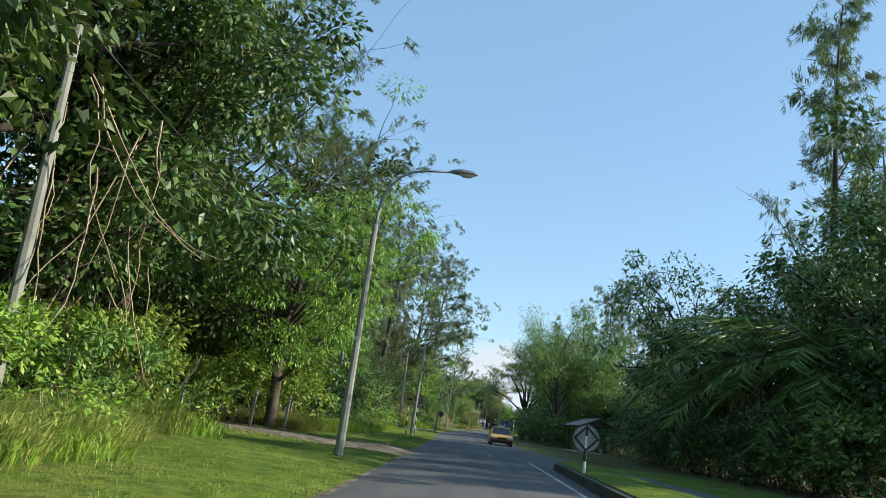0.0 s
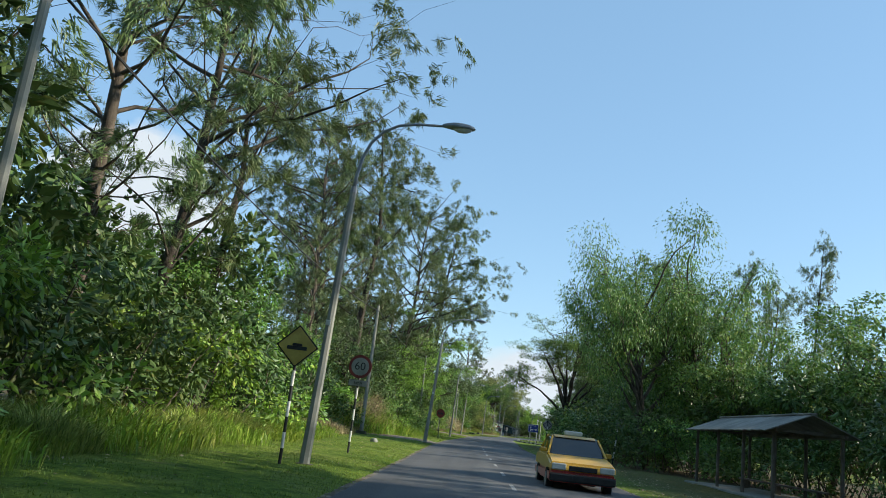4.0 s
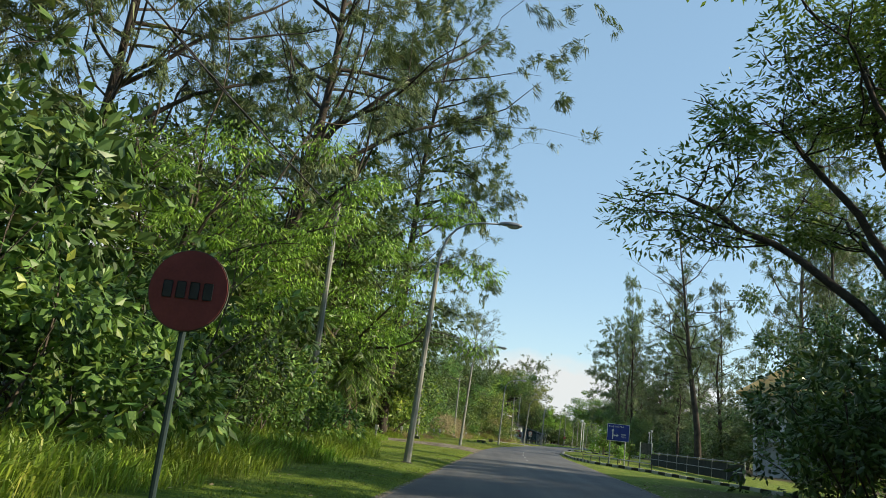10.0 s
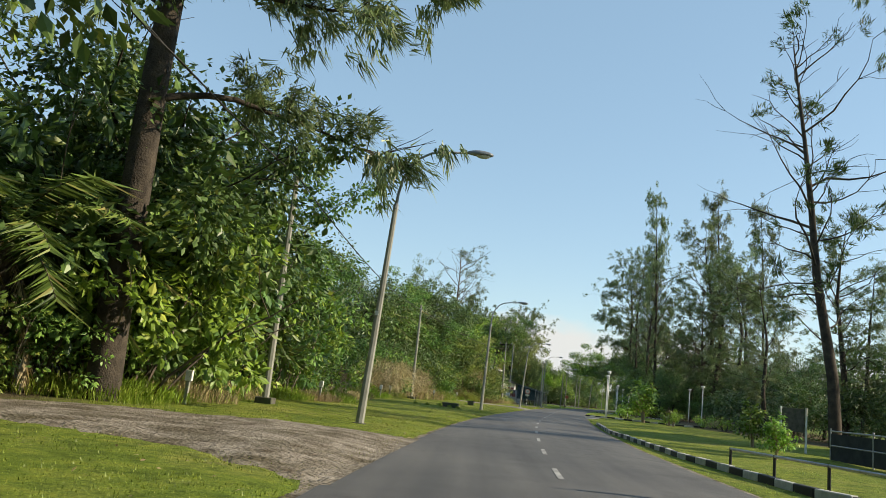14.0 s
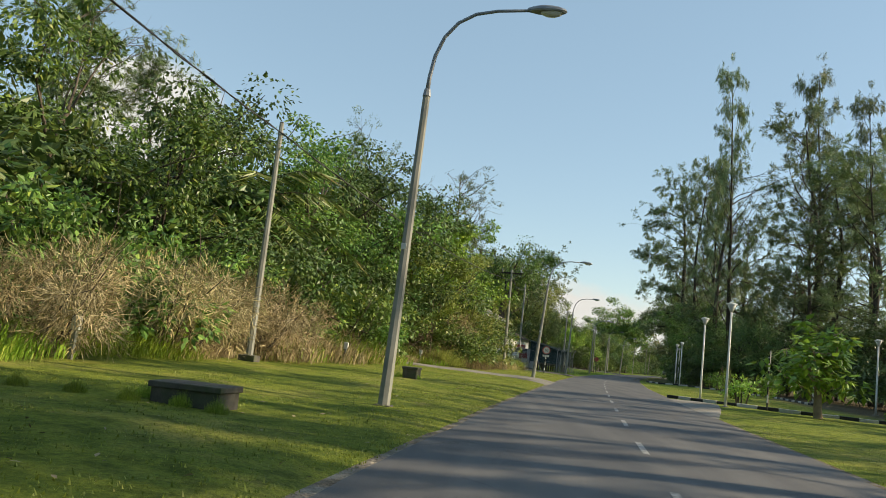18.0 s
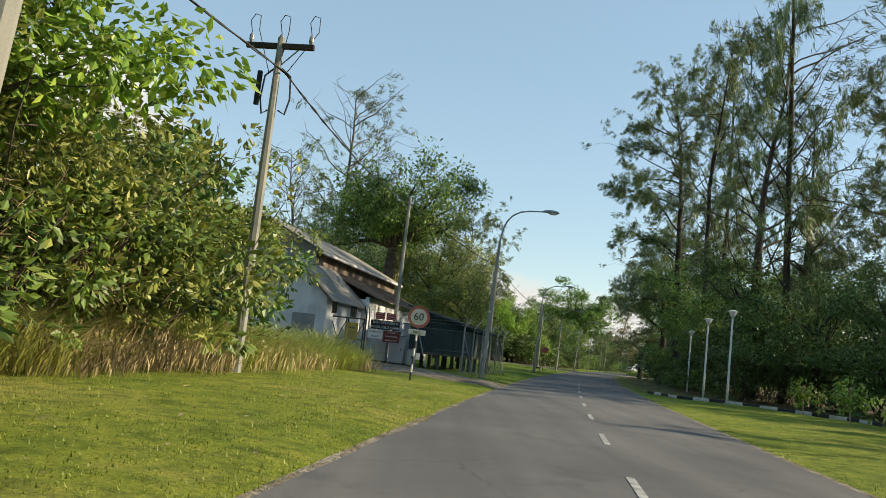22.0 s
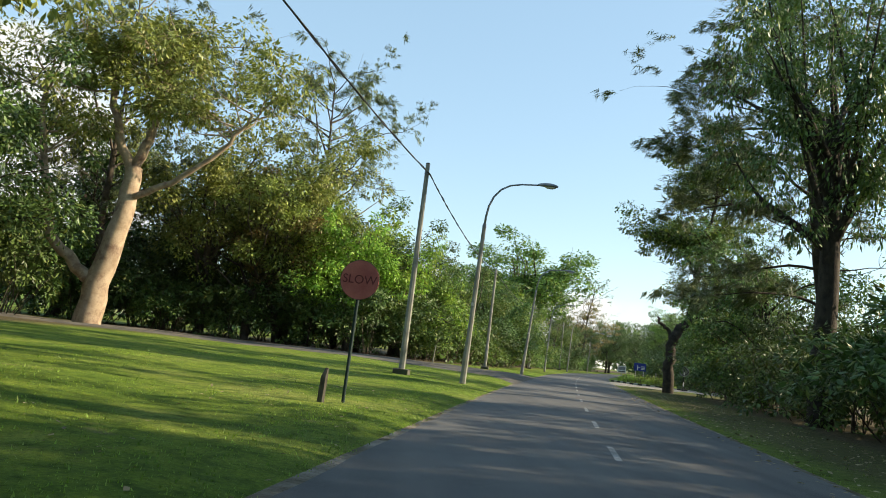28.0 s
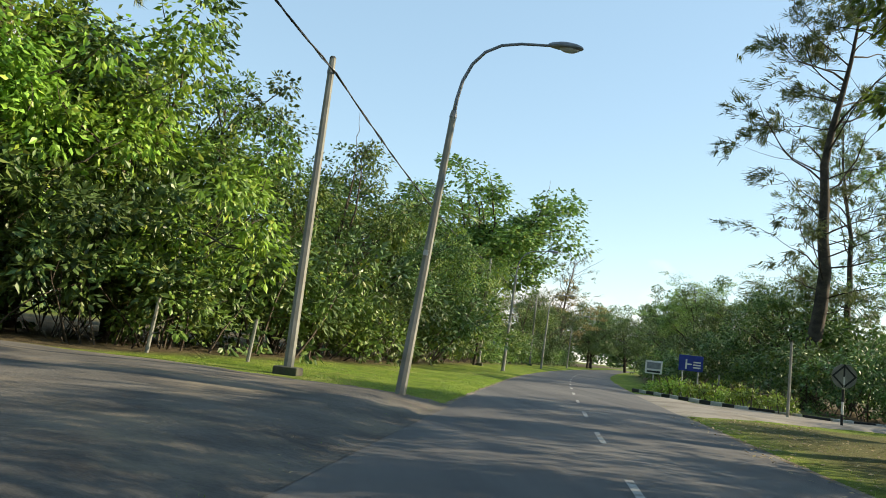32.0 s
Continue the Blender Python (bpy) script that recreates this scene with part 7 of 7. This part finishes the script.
def board_sign(name, y, d, z0, z1, w, material, label, lines, size, ink):
    t = thing(name, label, "sign", "yard signs", at(y, d))
    for x in (-w * 0.36, w * 0.36):
        part("stay", boxed(x - 0.02, x + 0.02, 0.0, 0.03, z0 - 0.1, z1 + 0.04), M_GALV, t)
    b = part("board", boxed(-w / 2, w / 2, -0.03, -0.005, z0, z1, 0.008), material, t)
    for i, s in enumerate(lines):
        z = z1 - (z1 - z0) * (i + 0.5) / len(lines)
        if s:
            text_part("lettering", s, size, ink, Matrix.Translation((0, -0.034, z)) @ FRONT, b)
        else:
            part("illegible_line", boxed(-w * 0.4, w * 0.4, -0.037, -0.031, z - size * 0.3, z + size * 0.3), ink, b)
    return t


board_sign("station_sign", 285.72, -9.0, 1.75, 2.22, 1.52, M_BLACK, "black board lettered with the substation name in white", ["SUB - STATION  8", "PIASAU OLD CAMP"], 0.17, M_WHITE)
for d in (-9.3, -8.75):
    board_sign("warning_board", 285.76, d, 2.27, 2.62, 0.48, M_RED, "small red warning board with illegible white lines", ["", "", ""], 0.035, M_KERBWHITE)
board_sign("warning_board", 285.7, -8.62, 1.15, 1.73, 0.88, M_MAROON, "dark red danger board with white lettering", ["DANGER", "INCASE OF FIRE", "USE ONLY CO2"], 0.09, M_WHITE)
board_sign("warning_board", 285.66, -9.45, 1.28, 1.72, 0.76, M_WHITE, "white board lettered beware of snake in black", ["BEWARE OF", "SNAKE"], 0.12, M_BLACK)


def cabinet(y, d, w, h, dp, label):
    t = thing("switch_cabinet", label, "cabinet", "switch cabinets", at(y, d))
    part("body", boxed(-w / 2, w / 2, -dp / 2, dp / 2, 0.12, h, 0.015), M_CABINET, t)
    part("plinth", boxed(-w / 2 + 0.03, w / 2 - 0.03, -dp / 2 + 0.03, dp / 2 - 0.03, -0.15, 0.13), M_DARKCONC, t)
    dr = part("door", boxed(-w / 2 + 0.04, w / 2 - 0.04, -dp / 2 - 0.02, -dp / 2 + 0.004, 0.2, h - 0.1, 0.008), M_CABINET, t)
    part("handle", boxed(w / 2 - 0.14, w / 2 - 0.1, -dp / 2 - 0.05, -dp / 2 - 0.02, h * 0.5, h * 0.5 + 0.14), M_BLACK, dr)
    part("hood", boxed(-w / 2 - 0.04, w / 2 + 0.04, -dp / 2 - 0.06, dp / 2 + 0.04, h, h + 0.05, 0.01), M_LAMPGREY, t)
    return t


cabinet(287.2, -8.6, 0.8, 1.5, 0.5, "grey steel switch cabinet on a plinth in the yard")
cabinet(287.6, -9.5, 0.6, 2.0, 0.5, "tall narrow steel switch cabinet against the house")
cabinet(288.6, -8.35, 0.55, 2.25, 0.6, "tall grey steel switch cabinet beside the shed")
cabinet(286.9, -7.75, 0.4, 0.9, 0.35, "low pale steel meter cabinet behind the fence")
tr = thing("transformer", "dark oil transformer with cooling fins in the yard", "transformer", "", at(290.9, -9.2))
part("tank", boxed(-0.6, 0.6, -0.45, 0.45, 0.1, 1.5, 0.03), M_LAMPGREY, tr)
for k in range(7):
    part("fin", boxed(-0.55 + 0.18 * k, -0.51 + 0.18 * k, -0.65, -0.44, 0.25, 1.3), M_LAMPGREY, tr)
part("conservator", tubed([(-0.5, 0.1, 1.8), (0.5, 0.1, 1.8)], 0.18, 10), M_LAMPGREY, tr, "horizontal oil drum")
for x in (-0.3, 0, 0.3):
    part("bushing", tubed([(x, -0.1, 1.5), (x, -0.1, 1.6), (x, -0.1, 1.85)], [0.05, 0.07, 0.03], 8), M_WHITE, tr)
part("plinth", boxed(-0.8, 0.8, -0.7, 0.6, -0.2, 0.11), M_CONC, tr)

# ---------------------------------------------------------------- two-storey house across the road
vh = thing("two_storey_house", "white two-storey house with ochre roof behind trees", "building", "", at(188.2, 28.3, 0.6, -22))
part("upper_wall", boxed(-5.2, 5.2, 0.0, 9, 2.75, 7.4), M_WALLWHITE, vh)
part("lower_wall", boxed(-4.9, 5.2, 0.9, 9, -0.8, 2.75), M_WALLWHITE, vh)
part("floor_band", boxed(-5.25, 5.25, -0.05, 9.05, 2.6, 2.85), M_WALLGREY, vh)
bm = bmesh.new()
o = 1.5
e = [(-5.2 - o, -o), (5.2 + o, -o), (5.2 + o, 9 + o), (-5.2 - o, 9 + o)]
lo = [bm.verts.new((x, y, 7.25)) for x, y in e]
lo2 = [bm.verts.new((x, y, 7.42)) for x, y in e]
r0, r1 = bm.verts.new((-1.6, 4.5, 11.6)), bm.verts.new((1.6, 4.5, 11.6))
bm.faces.new(lo[::-1])
for i in range(4):
    bm.faces.new((lo[i], lo[(i + 1) % 4], lo2[(i + 1) % 4], lo2[i]))
bm.faces.new((lo2[0], lo2[1], r1, r0))
bm.faces.new((lo2[1], lo2[2], r1))
bm.faces.new((lo2[2], lo2[3], r0, r1))
bm.faces.new((lo2[3], lo2[0], r0))
part("roof", bm, M_ROOFYELLOW, vh, "ochre hipped roof")
for x in (-4.1, -0.7, 2.9):
    w = part("window", boxed(x - 0.95, x + 0.95, -0.02, 0.03, 3.15, 4.95), M_CARGLASS, vh)
    for xx in (-1.0, -0.03, 0.94):
        part("window_frame", boxed(x + xx, x + xx + 0.06, -0.05, -0.02, 3.1, 5.0), M_WHITE, w)
    part("window_sill", boxed(x - 1.05, x + 1.05, -0.14, 0.0, 3.0, 3.1), M_WHITE, w)
for x in (-3.6, 0.4):
    g = part("garage_door", boxed(x - 1.3, x + 1.3, 0.86, 0.92, -0.1, 2.3), M_CABINET, vh, "pale roller door")
    for k in range(6):
        part("slat", boxed(x - 1.3, x + 1.3, 0.845, 0.862, 0.1 + 0.36 * k, 0.42 + 0.36 * k), M_CABINET, g)
for x in (-5.0, -1.6, 1.8, 5.0):
    part("column", boxed(x - 0.15, x + 0.15, 0.0, 0.3, -0.8, 2.65), M_WALLWHITE, vh)

# dark mesh fence and rail before the house
mf = thing("mesh_fence", "dark netted fence with grey posts along the verge", "fence", "", at(168.5, 13.2, 0, 2))
for k in range(9):
    part("post", tubed([(0, -14 + 3.5 * k, -0.2), (0, -14 + 3.5 * k, 1.25)], 0.035, 6), M_GALV, mf)
for k in range(8):
    part("net_panel", boxed(-0.012, 0.012, -13.95 + 3.5 * k, -10.55 + 3.5 * k, 0.05, 1.05), M_NET, mf)
for z in (0.6, 1.15):
    part("rail", tubed([(0, -14, z), (0, 14, z)], 0.03, 6), M_GALV, mf)
rail = thing("low_rail", "low steel rail on short posts behind the kerb", "railing", "", at(163.5, 7.2, 0, 12))
for k in range(8):
    part("post", tubed([(0, -7 + 2 * k, -0.15), (0, -7 + 2 * k, 0.55)], 0.035, 6), M_BLACK, rail)
part("rail", tubed([(0, -7, 0.52), (0, 7, 0.52)], 0.035, 6), M_GALV, rail)

# ---------------------------------------------------------------- taxi
taxi = thing("taxi", "yellow and red saloon taxi in the oncoming lane", "car", "", at(62.5, 2.9))


def loft(profile, w0, w1, z_top):
    bm = bmesh.new()
    L_ = [bm.verts.new((-w0 + (w0 - w1) * max(0, (z - 0.5)) / z_top, y, z)) for y, z in profile]
    R_ = [bm.verts.new((w0 - (w0 - w1) * max(0, (z - 0.5)) / z_top, y, z)) for y, z in profile]
    n = len(profile)
    for i in range(n):
        j = (i + 1) % n
        bm.faces.new((L_[i], L_[j], R_[j], R_[i]))
    bm.faces.new(L_[::-1])
    bm.faces.new(R_)
    bmesh.ops.recalc_face_normals(bm, faces=bm.faces[:])
    bmesh.ops.bevel(bm, geom=bm.edges[:], offset=0.05, segments=2, affect="EDGES")
    return bm
part("lower_body", loft([(-2.1, 0.28), (-2.13, 0.56), (2.14, 0.56), (2.08, 0.28)], 0.83, 0.83, 1.0), M_TAXIRED, taxi, "red lower body")
part("body", loft([(-2.12, 0.55), (-2.02, 0.76), (-1.5, 0.86), (-0.8, 0.93), (1.4, 0.96), (1.98, 0.92), (2.13, 0.78), (2.14, 0.55)], 0.835, 0.8, 1.0), M_TAXI, taxi, "yellow upper body")
cab_ = part("cabin", loft([(-0.85, 0.9), (-0.2, 1.36), (0.1, 1.42), (0.95, 1.4), (1.55, 0.93)], 0.78, 0.62, 1.4), M_CARGLASS, taxi, "dark glazed cabin")
part("roof", loft([(-0.22, 1.37), (0.05, 1.44), (1.0, 1.42), (1.08, 1.36)], 0.62, 0.6, 1.4), M_TAXI, taxi, "yellow roof")
for x in (-0.69, 0.69):
    for a, b in (((-0.87, 0.92), (-0.2, 1.38)), ((1.58, 0.94), (1.0, 1.4)), ((0.35, 0.94), (0.35, 1.4))):
        part("pillar", tubed([(x * 1.12, a[0], a[1]), (x * 0.9, b[0], b[1])], 0.03, 5), M_TAXI, taxi)
part("roof_sign", boxed(-0.25, 0.25, 0.2, 0.36, 1.44, 1.57, 0.03), M_WHITE, taxi)
part("bumper", boxed(-0.82, 0.82, -2.2, -2.06, 0.3, 0.5, 0.04), M_BLACK, taxi)
part("bumper", boxed(-0.82, 0.82, 2.06, 2.2, 0.3, 0.5, 0.04), M_BLACK, taxi)
part("grille", boxed(-0.35, 0.35, -2.16, -2.1, 0.58, 0.7, 0.01), M_BLACK, taxi)
part("number_plate", boxed(-0.26, 0.26, -2.225, -2.2, 0.36, 0.47), M_BLACK, taxi)
for x in (-0.6, 0.6):
    part("headlight", boxed(x - 0.18, x + 0.18, -2.15, -2.08, 0.58, 0.74, 0.03), M_GLASS, taxi)
    part("tail_light", boxed(x - 0.18, x + 0.18, 2.1, 2.16, 0.62, 0.78, 0.03), M_RED, taxi)
    part("mirror", boxed(x * 1.45 - 0.08, x * 1.45 + 0.08, -0.6, -0.48, 0.95, 1.07, 0.02), M_TAXI, taxi)
for x in (-0.74, 0.74):
    for y in (-1.32, 1.32):
        w = part("wheel", bmesh.new(), M_RUBBER, taxi)
        bm = bmesh.new()
        bmesh.ops.create_cone(bm, cap_ends=True, segments=24, radius1=0.3, radius2=0.3, depth=0.19, matrix=Matrix.Translation((x, y, 0.3)) @ Matrix.Rotation(radians(90), 4, "Y"))
        bmesh.ops.bevel(bm, geom=bm.edges[:], offset=0.02, segments=1, affect="EDGES")
        bm.to_mesh(w.data)
        bm.free()
        bm = bmesh.new()
        bmesh.ops.create_cone(bm, cap_ends=True, segments=16, radius1=0.18, radius2=0.18, depth=0.21, matrix=Matrix.Translation((x, y, 0.3)) @ Matrix.Rotation(radians(90), 4, "Y"))
        part("rim", bm, M_GALV, w)

# ---------------------------------------------------------------- young trees and bedding
stock("sap", "sapling", "young tree with thin pale stem and bright green leaves", "tree", 3.0, broadleaf(151, 3.0, 0.7, M_PALEBARK, 1100, (0.26, 0.13), M_LEAF3, 0.3, 1.0, limbs=10, clump=0.32, bunch=20))
stock("ball", "clipped_tree", "small garden tree with a round yellow-green head on a thin stem", "tree", 1.9, broadleaf(153, 1.9, 0.24, M_PALEBARK, 520, (0.15, 0.07), M_LEAF3, 0.5, 0.5, limbs=10, droop=0.7, clump=0.13, bunch=14, thick=0.3))
stock("shrub", "garden_shrub", "small yellow-green garden shrub", "bush", 0.8, bush(155, 1.1, 0.8, 500, (0.14, 0.06), M_LEAF3, lobes=6), ("stem", "foliage"))
for row in [("sap", 230.7, 9.9, 4.2, 1.25), ("ball", 282.4, 11.6, 1.8), ("ball", 276.6, 11.8, 1.9), ("shrub", 270.5, 11.6, 1.9, 0.5), ("sap", 247, 11.2, 1.9), ("sap", 189, 11.2, 2.2), ("sap", 229, 12.6, 1.5), ("sap", 179, 9.4, 1.6),
            ("shrub", 222, 11.6, 1.2), ("shrub", 240.5, 8.4, 1.3), ("shrub", 250, 9.6, 1.0), ("shrub", 231, 15.5, 1.0), ("shrub", 226, 17, 1.1), ("shrub", 236, 17.5, 1.1)]:
    put(*row)
for k in range(11):
    put("shrub", 403.5 - k * 1.05, 5.6 + k * 0.42, 0.7 + 0.12 * (k % 3))

# bare creepers hanging out of the dark thicket
_cr = random.Random(77)
for y0, d0 in ((15.5, -8.6), (18.5, -9.4), (22.5, -10.2)):
    t = thing("hanging_creeper", "tangle of bare pale creeper stems hanging from trees", "creeper", "hanging creepers", at(y0, d0))
    for k in range(9):
        p = Vector((_cr.uniform(-1.6, 1.4), _cr.uniform(-1.5, 1.5), _cr.uniform(4.5, 7.5)))
        w = Vector((_cr.uniform(-0.5, 0.6), _cr.uniform(-0.5, 0.3), -1))
        pts = [p.copy()]
        for j in range(9):
            w += Vector((_cr.uniform(-0.5, 0.5), _cr.uniform(-0.4, 0.4), 0.1 * j - 0.35 + _cr.uniform(-0.2, 0.2)))
            p = p + w.normalized() * 0.5
            pts.append(p.copy())
        part("stem", tubed(pts, [0.022 - 0.0016 * j for j in range(10)], 5), M_PALEBARK, t)

# rough grass round the drain block, and fallen leaves
for y, d in ((206.3, -6.1), (206.4, -5.4), (206.9, -6.2), (206.2, -4.8), (206.5, -7.0), (206.4, -7.8), (225.1, -6.7), (225.2, -6.05)):
    put("grass", y, d, 0.32, 0.3)


def litter(y0, y1, d0, d1, n, seed, size=0.1):
    r = np.random.RandomState(seed)
    y, d = r.uniform(y0, y1, n), r.uniform(0, 1, n)
    d = d0 + (d1 - d0) * d
    lift = np.where((d > LEFT_EDGE) & (d < right_edge(y)), 0.036, 0.02)
    z = np.where((d > LEFT_EDGE) & (d < right_edge(y)), 0.0, ground_z(y, d)) + lift
    c = np.stack([line_x(y) + d, y, z], 1)
    w = np.stack([r.normal(0, 1, n), r.normal(0, 1, n), r.normal(0, 0.12, n)], 1)
    w /= np.linalg.norm(w, axis=1)[:, None]
    s = np.stack([-w[:, 1], w[:, 0], r.normal(0, 0.25, n)], 1)
    k = size * r.uniform(0.5, 1.3, n)[:, None]
    v = np.stack([c, c + w * k * 0.5 + s * k * 0.28, c + w * k, c + w * k * 0.5 - s * k * 0.28], 1)
    v[:, 1:, 2] += 0.008
    me = mesh_of("fallen_leaves", v.reshape(-1, 3), np.arange(4 * n).reshape(n, 4), M_DRY)
    return tagged(new("fallen_leaves", me), "dry brown leaves fallen on the ground", "leaf litter", kind="stuff")


litter(27, 36, -10, -3, 1300, 301, 0.14)
litter(40, 140, 4.2, 8, 2600, 302)
litter(292, 385, 3.6, 8, 3600, 303)
litter(20, 400, -6.5, -2.0, 2600, 304, 0.08)
